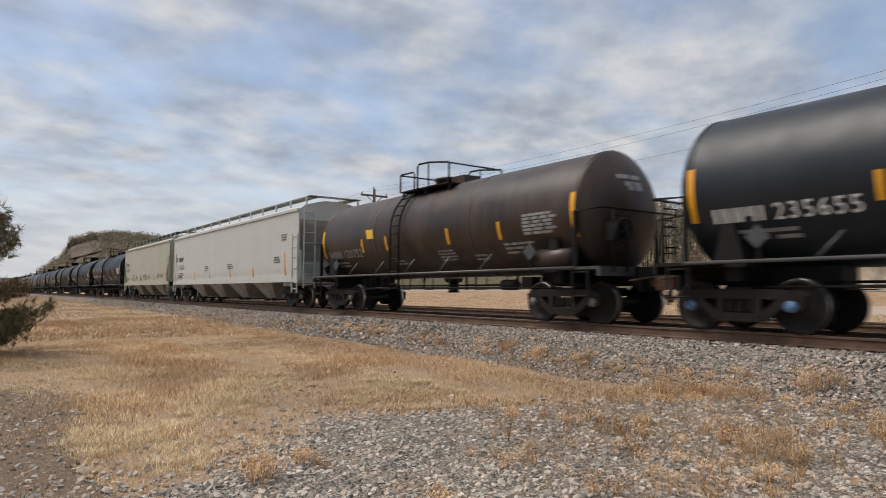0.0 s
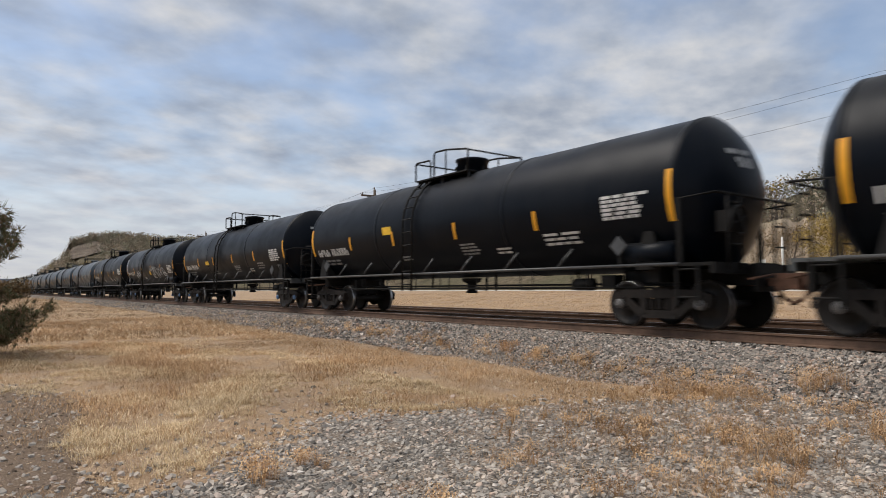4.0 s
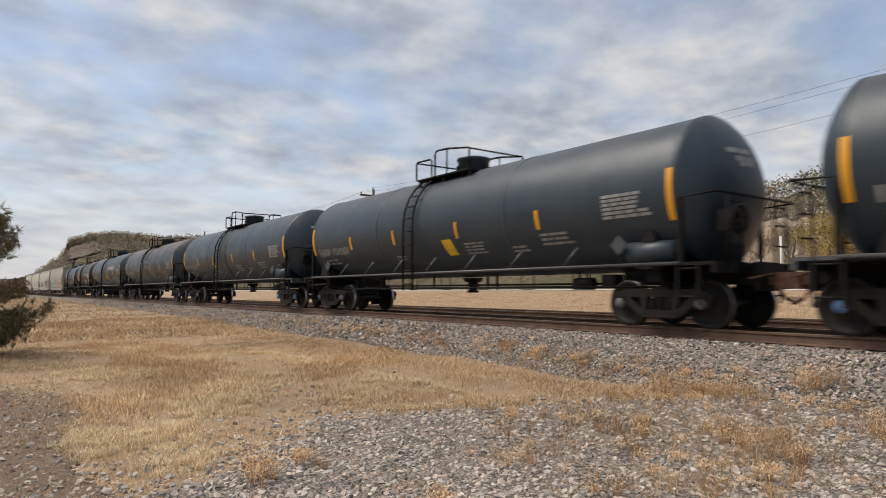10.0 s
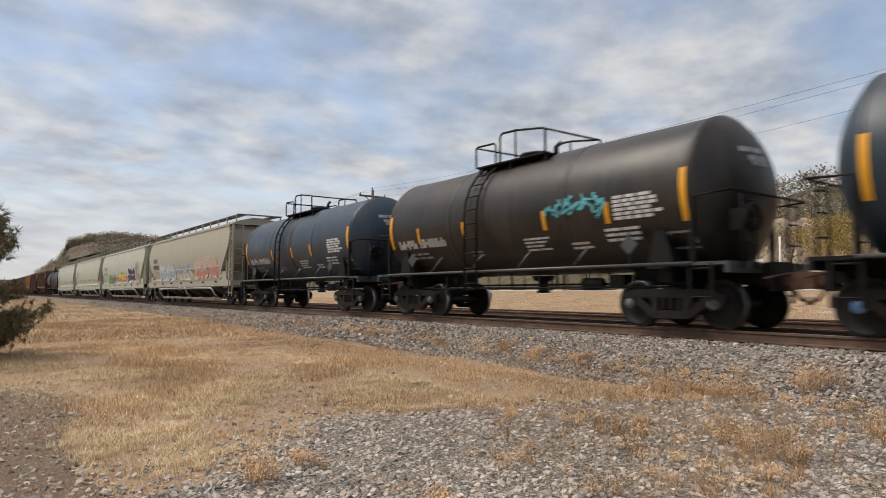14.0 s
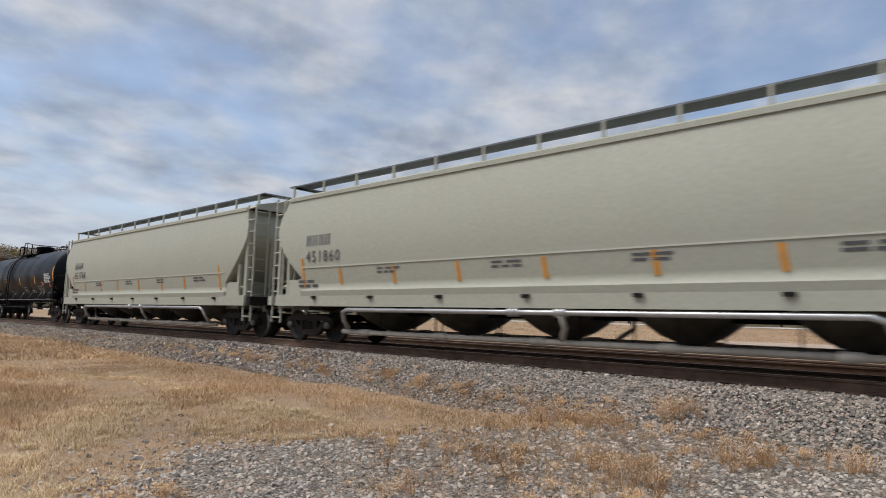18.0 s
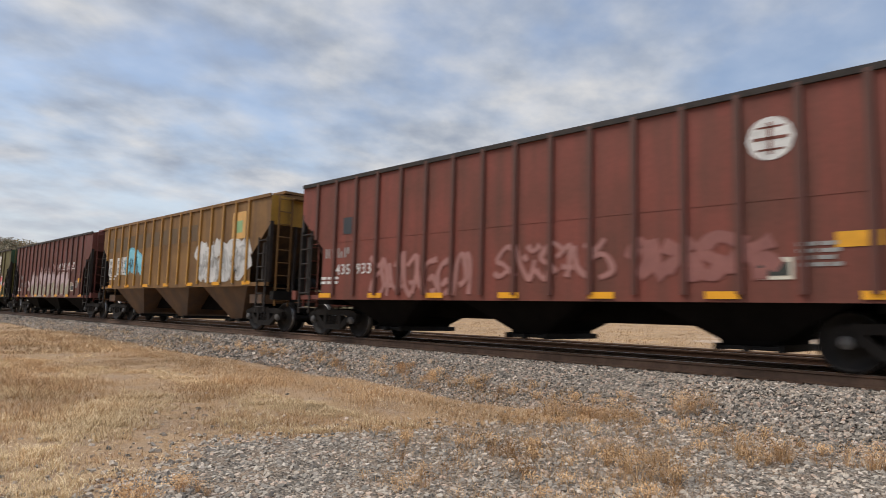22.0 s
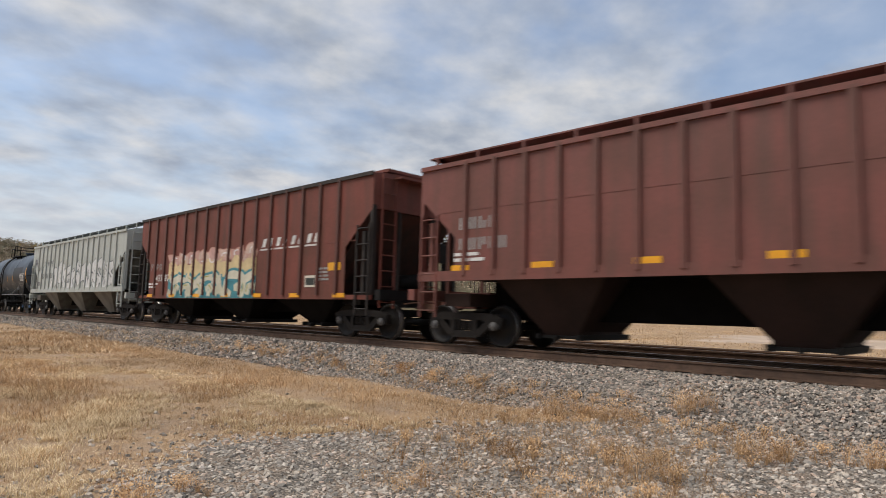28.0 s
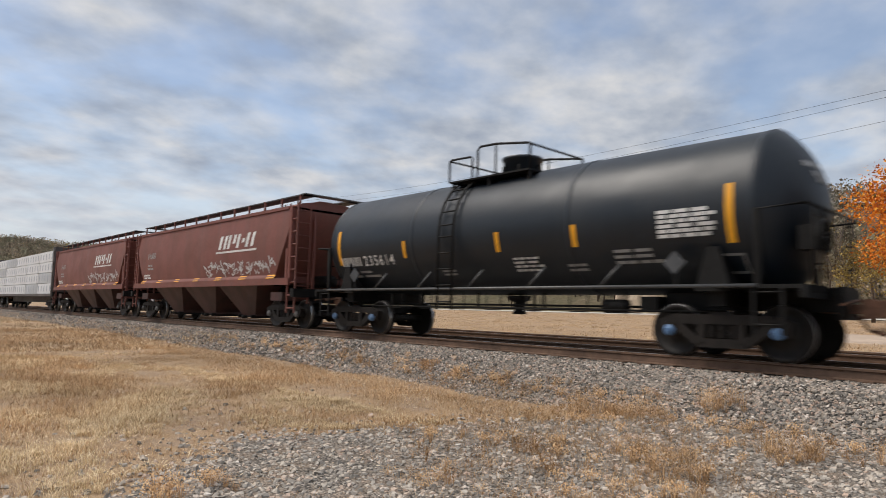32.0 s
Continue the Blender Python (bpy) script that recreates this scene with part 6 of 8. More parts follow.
    couple("C2", lumber_car("lumber_flat_car", "centre-beam flat car with grey-white lumber bundles", half_of("C2"), 2))


# ---- ground, track and ballast ----
def ground_z(x, y):
    z = -0.70 + 0.15 * min(1.0, max(0.0, (-x - 10) / 30.0))
    if y > 18.5:
        z = -0.75 + 1.45 * min(1.0, max(0.0, (y - 22) / 50.0)) ** 1.3
    n = noise.noise(Vector((x * 0.35, y * 0.35, 0.3))) * 0.05 + noise.noise(Vector((x * 1.3, y * 1.3, 2.0))) * 0.018
    far = min(1.0, max(0.0, (math.hypot(x, y) - 60) / 200))
    return z + n * (1 - far)


def ticks(a, b, near0, near1, fine, grow=1.25):
    out, s, x = [], fine, near0
    while x > a:
        out.append(x)
        s *= grow
        x -= s
    out.append(a)
    out.reverse()
    x = near0 + fine
    while x < near1:
        out.append(x)
        x += fine
    s = fine
    while x < b:
        out.append(x)
        s *= grow
        x += s
    out.append(b)
    return out


def mat_ground():
    k = Nodes("dry_ground")
    wide, mid = k.noise(0.35, 4), k.noise(2.2, 5, 0.6)
    fine = k.mix(0.5, k.noise(34, 4, 0.7), k.noise(110, 3, 0.7))
    soil = k.ramp(fine, [(0.36, (0.11, 0.078, 0.055)), (0.5, (0.29, 0.21, 0.15)), (0.64, (0.50, 0.39, 0.295))])
    straw = k.ramp(fine, [(0.36, (0.17, 0.106, 0.06)), (0.51, (0.36, 0.245, 0.145)), (0.66, (0.58, 0.425, 0.265))])
    c = k.mix(k.ramp(mid, [(0.38, 0.0), (0.58, 1.0)]), soil, straw)
    far = k.ramp(k.noise(0.06, 4), [(0.35, (0.34, 0.25, 0.165)), (0.65, (0.46, 0.345, 0.225))])
    c = k.mix(k.ramp(wide, [(0.2, 0.05), (0.8, 0.25)]), c, far)
    k.bump(fine, 0.6, 0.03)
    return k.end(c, 0.95, 0.0, 0.1)


def mat_gravel(name, size=24, soil=0.0):
    k = Nodes(name)
    cell = k.cells(size)
    edge = k.cells(size, None, "Distance")
    c = k.ramp(k.mix(0.5, cell, cell), [(0.1, (0.13, 0.114, 0.098)), (0.45, (0.29, 0.255, 0.215)), (0.8, (0.46, 0.40, 0.34))])
    c = k.mix(1.0, c, k.ramp(edge, [(0.15, 1.0), (0.7, 0.6)]), "MULTIPLY")
    c = k.mix(1.0, c, k.ramp(k.noise(4, 4, 0.7), [(0.3, 0.65), (0.7, 1.25)]), "MULTIPLY")
    dirt = k.ramp(k.noise(55, 4, 0.75), [(0.3, (0.14, 0.105, 0.08)), (0.5, (0.29, 0.215, 0.155)), (0.68, (0.46, 0.37, 0.29))])
    c = k.mix(k.ramp(k.noise(1.6, 5, 0.7), [(0.45, 0.0), (0.66, soil)]), c, dirt)
    k.bump(k.ramp(edge, [(0.0, 1.0), (0.8, 0.0)]), 0.8, 0.05)
    return k.end(c, 0.9, 0.0, 0.15)


def mat_stones(name, stops):
    k = Nodes(name)
    c = k.ramp(k.rnd(True), stops)
    c = k.mix(1.0, c, k.ramp(k.noise(30, 4), [(0.3, 0.78), (0.7, 1.15)]), "MULTIPLY")
    return k.end(c, 0.88, 0.0, 0.2)


GROUND, GRAVEL = mat_ground(), mat_gravel("ballast_base")
STONE_STOPS = [(0.0, (0.085, 0.078, 0.07)), (0.25, (0.185, 0.168, 0.15)), (0.5, (0.285, 0.254, 0.218)), (0.75, (0.39, 0.335, 0.28)), (0.9, (0.37, 0.265, 0.205)), (1.0, (0.62, 0.57, 0.51))]
STONES = mat_stones("crushed_stone", STONE_STOPS)
PEBBLES = mat_stones("gravel_stone", [(0.0, (0.15, 0.138, 0.122)), (0.2, (0.285, 0.26, 0.23)), (0.5, (0.41, 0.37, 0.32)), (0.75, (0.52, 0.45, 0.375)), (0.9, (0.47, 0.35, 0.275)), (1.0, (0.62, 0.57, 0.51))])


def earthy(x, y):
    """Above 0 on the packed earth."""
    n = noise.noise(Vector((x * 0.7, y * 0.7, 31))) + 0.5 * noise.noise(Vector((x * 2.1, y * 2.1, 14)))
    n += 0.5 * noise.noise(Vector((x * 5.0, y * 5.0, 2)))
    return 0.8 - 0.35 * max(0.0, -2.6 - y) - max(0.0, y - (0.40 + 0.10 * (x + 5.0) * (1 if x > -5 else -1.0))) * 3.2 + 0.8 * n - max(0.0, -9.5 - x) * 0.5


def make_ground():
    xs, ys = ticks(-2500, 2500, -34, 12, 0.45), ticks(-600, 2500, -6, 40, 0.45)
    g = Mesh()
    g.grid([[(x, y, ground_z(x, y)) for x in xs] for y in ys], True)
    me = g.data("ground", GROUND)
    thing("ground", me, None, "dry autumn ground of straw-coloured grass and soil", "ground", kind="structure")
    # gravel spread before the grass; its rim dips under the soil
    g = Mesh()
    gx, gy = np.arange(-9.5, 9.0, 0.18), np.arange(-8.0, 8.9, 0.18)
    rows = []
    for y in gy:
        row = []
        for x in gx:
            inside = float(x) - float(np.interp(y, EDGE_Y, EDGE_X)) + 0.5 * noise.noise(Vector((x * 1.1, y * 1.1, 4))) + 0.25 * noise.noise(Vector((x * 3.5, y * 3.5, 8)))
            inside = min(inside, 6.6 - x + 0.25 * y + 1.3 * noise.noise(Vector((x * 0.5, y * 0.5, 11))), y + 5.2 - 0.2 * x + 1.3 * noise.noise(Vector((x * 0.5, y * 0.5, 17))))
            row.append((x, y, ground_z(x, y) + min(0.010, max(-0.06, inside * 0.12))))
        rows.append(row)
    g.grid(rows, True)
    thing("gravel_spread", g.data("gravel_spread", mat_gravel("gravel_fine", 34, 0.8)), None, "grey gravel spread beside the track", "gravel", kind="structure")
    # packed earth with rubble beside the grass
    g = Mesh()
    rows = []
    for y in np.arange(-3.0, 3.2, 0.14):
        row = []
        for x in np.arange(-13.0, -2.6, 0.14):
            row.append((x, y, ground_z(x, y) + min(0.008, max(-0.05, earthy(float(x), float(y)) * 0.10))))
        rows.append(row)
    g.grid(rows, True)
    k = Nodes("packed_earth")
    grit = k.noise(60, 5, 0.75)
    c = k.ramp(grit, [(0.3, (0.075, 0.053, 0.038)), (0.5, (0.19, 0.138, 0.098)), (0.66, (0.38, 0.30, 0.23))])
    c = k.mix(k.ramp(k.noise(2.5, 4, 0.6), [(0.4, 0.0), (0.65, 0.4)]), c, (0.21, 0.15, 0.105))
    k.bump(grit, 0.8, 0.03)
    thing("earth_patch", g.data("earth_patch", k.end(c, 0.95, 0, 0.1)), None, "packed brown earth with small rubble", "earth", kind="structure")
    # ballast bed
    prof = [(7.7, -0.80), (8.35, -0.66), (9.15, -0.42), (9.75, -0.235), (10.4, -0.20), (10.85, -0.205), (12.55, -0.205), (13.0, -0.20), (13.9, -0.26), (14.8, -0.20), (17.2, -0.20), (17.9, -0.24), (18.9, -0.72), (19.5, -0.86)]
    bx = ticks(-900, 640, -40, 10, 0.5)
    g = Mesh()
    rows = []
    for y, z in prof:
        rows.append([(x, y + 0.14 * noise.noise(Vector((x * 0.4, y, 1))), z + 0.03 * noise.noise(Vector((x * 0.9, y * 2, 5)))) for x in bx])
    g.grid(rows, True)
    bed = thing("ballast_bed", g.data("ballast_bed", GRAVEL), None, "grey crushed-stone ballast bed under the track", "ballast", kind="structure")
    # rails
    for yc in (TRACK_Y - 0.755, TRACK_Y + 0.755, SIDING_Y - 0.755, SIDING_Y + 0.755):
        p = [(-0.075, -0.185), (0.075, -0.185), (0.075, -0.172), (0.02, -0.155), (0.012, -0.05), (0.037, -0.038), (0.037, -0.006), (0.028, -0.0005), (-0.028, -0.0005), (-0.037, -0.006), (-0.037, -0.038), (-0.012, -0.05), (-0.02, -0.155), (-0.075, -0.172)]
        g = Mesh()
        n = len(p)
        for x in (-900, 640):
            g.v += [(x, yc + a, b) for a, b in p]
        for k in range(n):
            g.f.append((k, (k + 1) % n, n + (k + 1) % n, n + k))
            g.s.append(False)
        thing("rail", g, RAIL, "rust-brown steel rail with polished head", "rail", "rails of the track", "structure")
        g = Mesh()
        g.box(-900, 640, yc - 0.026, yc + 0.026, -0.0004, 0.0012)
        thing("rail_head", g, TREAD, "bright polished running surface of the rail", "rail", "rails of the track", "structure")
    me = recalc(Mesh().prism([(-0.115, -0.36), (0.115, -0.36), (0.115, -0.196), (-0.115, -0.196)], -1.30, 1.30).data("tie", TIE))
    plate_me = recalc(Mesh().box(-0.10, 0.10, -0.17, 0.17, -0.195, -0.178).data("tie_plate", RAIL))
    for k in range(150):
        t = part("tie", me, None, bed, m=pose(-58 + k * 0.5, TRACK_Y, 0, 0, 0, random.uniform(-1, 1)))
        part("tie", me, None, bed, m=pose(-58 + k * 0.5, SIDING_Y, 0, 0, 0, random.uniform(-1, 1)))
        if -30 < -58 + k * 0.5 < 5:
            for y in (-1, 1):
                part("tie_plate", plate_me, None, t, m=pose(0, y * 0.755, 0))
    # bare pale lane across the field
    g = Mesh()
    lane = []
    for y, dz in ((35.5, -0.06), (36.3, 0.03), (41.0, 0.04), (44.6, 0.03), (45.6, -0.06)):
        lane.append([(x, y + 0.5 * noise.noise(Vector((x * 0.3, y, 4))), ground_z(x, y) + dz - 0.10 * max(0.0, (-14 - x) / 8)) for x in range(-22, 61, 2)])
    g.grid(lane, True)
    thing("field_lane", g.data("field_lane", plain("lane_gravel", (0.40, 0.31, 0.235), 0.9, 0.0, 0.2, 1.5, 0.2)), None, "bare pale gravel lane across the dry field", "lane", kind="structure")
    # pale road on the rise beyond the field
    g = Mesh()
    g.grid([[(x, y, ground_z(x, 74) + 0.06 + dz) for x in range(-400, 401, 20)] for y, dz in ((73.0, -0.05), (74.0, 0.03), (81.0, 0.10), (82.0, 0.0))], False)
    thing("gravel_road", g.data("gravel_road", plain("road_gravel", (0.50, 0.46, 0.40), 0.9, 0.0, 0.15, 2)), None, "pale gravel road along the far field", "road", kind="structure")


def scatter_mesh(name, verts, faces, places, mat):
    """Many small copies of one shape, joined: places are rows of (position, 3x3 matrix)."""
    verts, faces = np.array(verts, float), np.array(faces)
    pos, rot = places
    n, m, f, c = len(pos), len(verts), len(faces), faces.shape[1]
    allv = (np.einsum("nij,mj->nmi", rot, verts) + pos[:, None, :]).reshape(-1, 3)
    alli = (faces[None] + (np.arange(n) * m)[:, None, None]).reshape(-1)
    me = bpy.data.meshes.new(name)
    me.vertices.add(n * m)
    me.vertices.foreach_set("co", allv.ravel())
    me.loops.add(n * f * c)
    me.loops.foreach_set("vertex_index", alli)
    me.polygons.add(n * f)
    me.polygons.foreach_set("loop_start", np.arange(n * f) * c)
    me.polygons.foreach_set("loop_total", np.full(n * f, c))
    me.polygons.foreach_set("use_smooth", np.zeros(n * f, bool))
    me.materials.append(mat)
    me.update(calc_edges=True)
    me.validate()
    return me


def turns(rng, n, full=True):
    """Random turns; about z alone, or any."""
    a = rng.uniform(0, 2 * np.pi, n)
    c, s, z, o = np.cos(a), np.sin(a), np.zeros(n), np.ones(n)
    rz = np.stack([np.stack([c, -s, z], -1), np.stack([s, c, z], -1), np.stack([z, z, o], -1)], 1)
    if not full:
        return rz
    b = rng.uniform(0, 2 * np.pi, n)
    c, s = np.cos(b), np.sin(b)
    rx = np.stack([np.stack([o, z, z], -1), np.stack([z, c, -s], -1), np.stack([z, s, c], -1)], 1)
    return rz @ rx @ rz[::-1]


def tilted(rng, n):
    """Stones lying as they fell: any heading, small tilt, some on edge."""
    rz = turns(rng, n, False)
    b = rng.normal(0, 0.5, n)
    c, s, z, o = np.cos(b), np.sin(b), np.zeros(n), np.ones(n)
    rx = np.stack([np.stack([o, z, z], -1), np.stack([z, c, -s], -1), np.stack([z, s, c], -1)], 1)
    return rz @ rx @ turns(rng, n, False)


def stone_shape(seed, block=False):
    """A crushed stone: a skewed block, or a six-sided pebble with worn edges."""
    r = random.Random(seed)
    vs = []
    if block:
        for z in (-0.62, 0.62):
            for x, y in ((-0.8, -0.62), (0.8, -0.62), (0.8, 0.62), (-0.8, 0.62)):
                q = 0.72 if z > 0 else 1.0
                vs.append((x * q * r.uniform(0.65, 1.3), y * q * r.uniform(0.65, 1.3), z * r.uniform(0.6, 1.35)))
        return vs, [[3, 2, 1, 0], [4, 5, 6, 7], [0, 1, 5, 4], [1, 2, 6, 5], [2, 3, 7, 6], [3, 0, 4, 7]]
    for z, q in ((-0.32, 0.95), (0.42, 0.74)):
        for k in range(6):
            a = k * math.pi / 3 + r.uniform(-0.45, 0.45)
            vs.append((math.cos(a) * q * r.uniform(0.68, 1.28), math.sin(a) * q * 0.74 * r.uniform(0.68, 1.28), z * r.uniform(0.55, 1.4)))
    sides = [[k, (k + 1) % 6, 6 + (k + 1) % 6, 6 + k] for k in range(6)]
    return vs, sides + [[3, 2, 1, 0], [5, 4, 3, 0], [6, 7, 8, 9], [6, 9, 10, 11]]


def bed_z(x, y):
    p = [(7.7, -0.80), (8.35, -0.66), (9.15, -0.42), (9.75, -0.235), (10.4, -0.20), (13.0, -0.2)]
    return float(np.interp(y, [a for a, _ in p], [b for _, b in p]))


def grassy(x, y):
    """How thick the grass stands at a place, 0 to 1."""
    n = noise.noise(Vector((x * 0.5, y * 0.5, 7))) + 0.5 * noise.noise(Vector((x * 1.7, y * 1.7, 3)))
    top = 8.5 + 0.45 * min(1, max(0, (-x - 5) / 8)) + 0.25 * noise.noise(Vector((x * 0.8, 0, 9)))
    if y > top + 0.3:
        return 0.0
    if y < 3.0 and x < -3.0 and earthy(x, y) > 0.0:
        return max(0.08, 0.30 + 0.7 * n - 0.15 * earthy(x, y))
    d = float(np.interp(y, EDGE_Y, EDGE_X)) - x + 0.35 * noise.noise(Vector((x * 2.3, y * 2.3, 5)))
    if d > 0:
        toe = min(1.0, max(0.0, (y - 6.0) / 1.0))
        return max(0.20 + 0.4 * toe, min(1.0, 0.22 + 1.15 * n + 0.25 * min(1, d))) * (1 if y < top else 0.45)
    right = min(1.0, max(0.0, (y - 3.2) / 1.2)) * min(1.0, max(0.0, (x + 5.6) / 1.0)) * min(1.0, max(0.0, (-1.6 - x) / 1.0))
    return max(0.0, -0.10 + 0.44 * right + 0.5 * n + 0.2 * max(0.0, 1 + d * 2))


EDGE_Y = [-3, 1.1, 1.7, 2.3, 2.9, 3.5, 4.65, 6.2, 7.7, 9]
EDGE_X = [-3.6, -4.7, -5.2, -5.7, -6.4, -6.5, -6.1, -5.4, -4.7, -4.0]


def make_stones():
    rng = np.random.default_rng(5)
    shapes, blocks = [stone_shape(s) for s in range(4)], [stone_shape(s, True) for s in range(4)]
    # shoulder of the ballast: pebbles near, plain blocks farther along
    near = ((-12, 3.5, 7.9, 10.1, 7200, 0.019, 0.044), (-14, 4, 12.5, 14.2, 400, 0.03, 0.05), (-20, 4, 10.0, 10.6, 900, 0.026, 0.045))
    far = ((-34, -12, 8.2, 10.0, 2600, 0.034, 0.062), (-70, -34, 8.4, 10.0, 1500, 0.045, 0.08))
    for kinds, ranges in ((shapes, near), (blocks, far)):
        for vs, fs in kinds:
            pts = []
            for x0, x1, y0, y1, n, s0, s1 in ranges:
                x, y = rng.uniform(x0, x1, n), rng.uniform(y0, y1, n)
                s = rng.uniform(s0, s1, n)
                pts += [(a, b, bed_z(a, b) + c * 0.25, c) for a, b, c in zip(x, y, s)]
            p = np.array(pts)
            rot = (turns(rng, len(p)) if kinds is blocks else tilted(rng, len(p))) * p[:, 3, None, None]
            me = scatter_mesh("ballast_stones", vs, fs, (p[:, :3], rot), STONES)
            thing("ballast_stones", me, None, "loose grey crushed stones on the ballast shoulder", "stones", kind="stuff")
    # rubble and clods on the packed earth
    clods = mat_stones("earth_clods", [(0.0, (0.09, 0.065, 0.047)), (0.5, (0.20, 0.15, 0.11)), (0.8, (0.31, 0.25, 0.20)), (1.0, (0.52, 0.46, 0.39))])
    for vs, fs in shapes[:2]:
        pts = []
        while len(pts) < 3200:
            x, y = rng.uniform(-14.0, -3.5), rng.uniform(-2.4, 2.8)
            if earthy(x, y) < -0.15 or rng.random() < 0.02 * math.hypot(x, y):
                continue
            q = 0.008 + 0.020 * rng.random() ** 2.2
            pts.append((x, y, ground_z(x, y) + q * 0.3, q))
        p = np.array(pts)
        thing("earth_rubble", scatter_mesh("earth_rubble", vs, fs, (p[:, :3], tilted(rng, len(p)) * p[:, 3, None, None]), clods), None, "brown clods and small stones on packed earth", "rubble", kind="stuff")
    # open gravel before the grass
    for i, (vs, fs) in enumerate(shapes):
        pts = []
        while len(pts) < 10500:
            x, y = rng.uniform(-10.5, 6.5), rng.uniform(-5.0, 8.2)
            d = math.hypot(x, y)
            if rng.random() < (d - 3) / 12 or (min(y + 0.8, 2.5 - x) < 0 and rng.random() < min(0.93, 0.5 * max(-0.8 - y, x - 2.5))):
                continue
            gr = grassy(x, y)
            back = float(np.interp(y, EDGE_Y, EDGE_X)) - x
            if back > 0 and rng.random() > 0.03 + 0.9 * math.exp(-back / 0.32) + (0.16 if y < 3 and earthy(x, y) > -0.2 else 0.0):
                continue
            if rng.random() < gr * 0.5:
                continue
            s = 0.014 + 0.027 * rng.random() ** 1.5 * (1.35 if rng.random() < 0.12 else 1)
            pts.append((x, y, ground_z(x, y) + s * 0.2, s))
        p = np.array(pts)
        rot = tilted(rng, len(p)) * p[:, 3, None, None]
        me = scatter_mesh("gravel", vs, fs, (p[:, :3], rot), PEBBLES)
        thing("gravel", me, None, "loose grey gravel stones on the ground", "gravel", kind="stuff")


def blade_shape(seed, n=9, spread=0.10, tall=0.2, lean=0.5, w=0.006):
    r = random.Random(seed)
    vs, fs = [], []
    for k in range(n):
        a, d = r.uniform(0, 6.28), r.uniform(0, spread)
        x, y = d * math.cos(a), d * math.sin(a)
        h, l, b = tall * r.uniform(0.5, 1.15), lean * r.uniform(0.2, 1.2), r.uniform(0, 6.28)
        px, py = -math.sin(b) * w, math.cos(b) * w
        m = (x + h * l * 0.35 * math.cos(b), y + h * l * 0.35 * math.sin(b), h * 0.6)
        t = (x + h * l * math.cos(b), y + h * l * math.sin(b), h)
        i = len(vs)
        vs += [(x + px, y + py, -0.02), (x - px, y - py, -0.02), (m[0] - px * 0.7, m[1] - py * 0.7, m[2]), (m[0] + px * 0.7, m[1] + py * 0.7, m[2]), (t[0] - px * 0.1, t[1] - py * 0.1, t[2]), (t[0] + px * 0.1, t[1] + py * 0.1, t[2])]
        fs += [[i, i + 1, i + 2, i + 3], [i + 3, i + 2, i + 4, i + 5]]
    return vs, fs


STRAW = leafy("dry_straw", [(0.0, (0.22, 0.138, 0.078)), (0.4, (0.41, 0.28, 0.165)), (0.75, (0.56, 0.405, 0.245)), (0.90, (0.70, 0.54, 0.35)), (1.0, (0.92, 0.80, 0.60))], 0.85)
LITTER = leafy("straw_litter", [(0.0, (0.10, 0.07, 0.048)), (0.3, (0.27, 0.18, 0.11)), (0.6, (0.46, 0.325, 0.20)), (0.85, (0.64, 0.49, 0.32)), (1.0, (0.95, 0.84, 0.66))], 0.85)
WEED = leafy("brown_weed", [(0.0, (0.33, 0.19, 0.095)), (0.5, (0.52, 0.325, 0.165)), (1.0, (0.70, 0.48, 0.27))], 0.85)


FIELD = leafy("field_straw", [(0.0, (0.40, 0.262, 0.145)), (0.5, (0.55, 0.385, 0.225)), (1.0, (0.68, 0.505, 0.32))], 0.85)
PALE_STRAW = leafy("pale_straw", [(0.0, (0.45, 0.31, 0.17)), (0.5, (0.68, 0.52, 0.31)), (1.0, (0.86, 0.73, 0.50))], 0.8)


def weed_shape(seed, tall):
    """Fine stems that spread from one root, with small seed heads."""
    r = random.Random(seed)
    vs, fs = blade_shape(seed, 16, 0.03, tall, 1.1, 0.0018)
    for k in range(60):
        a, d, z = r.uniform(0, 6.28), tall * r.uniform(0.1, 0.75), tall * r.uniform(0.35, 1.05)
        x, y, s = d * math.cos(a), d * math.sin(a), r.uniform(0.003, 0.008)
        i = len(vs)
        vs += [(x - s, y, z), (x, y - s, z + s), (x + s, y, z + s * 0.4), (x, y + s, z - s)]
        fs.append([i, i + 1, i + 2, i + 3])
    return vs, fs


def spike_shape(seed, n, spread, tall, lean, w):
    """A patch of short matted blades, one triangle each."""
    r = random.Random(seed)
    vs, fs = [], []
    for k in range(n):
        a, d, b = r.uniform(0, 6.28), spread * math.sqrt(r.random()), r.uniform(0, 6.28)
        x, y, h = d * math.cos(a), d * math.sin(a), tall * r.uniform(0.35, 1.2)
        px, py, l = -math.sin(b) * w, math.cos(b) * w, lean * r.uniform(0.3, 1.2) * h
        i = len(vs)
        vs += [(x + px, y + py, -0.004), (x - px, y - py, -0.004), (x + l * math.cos(b), y + l * math.sin(b), h)]
        fs.append([i, i + 1, i + 2])
    return vs, fs


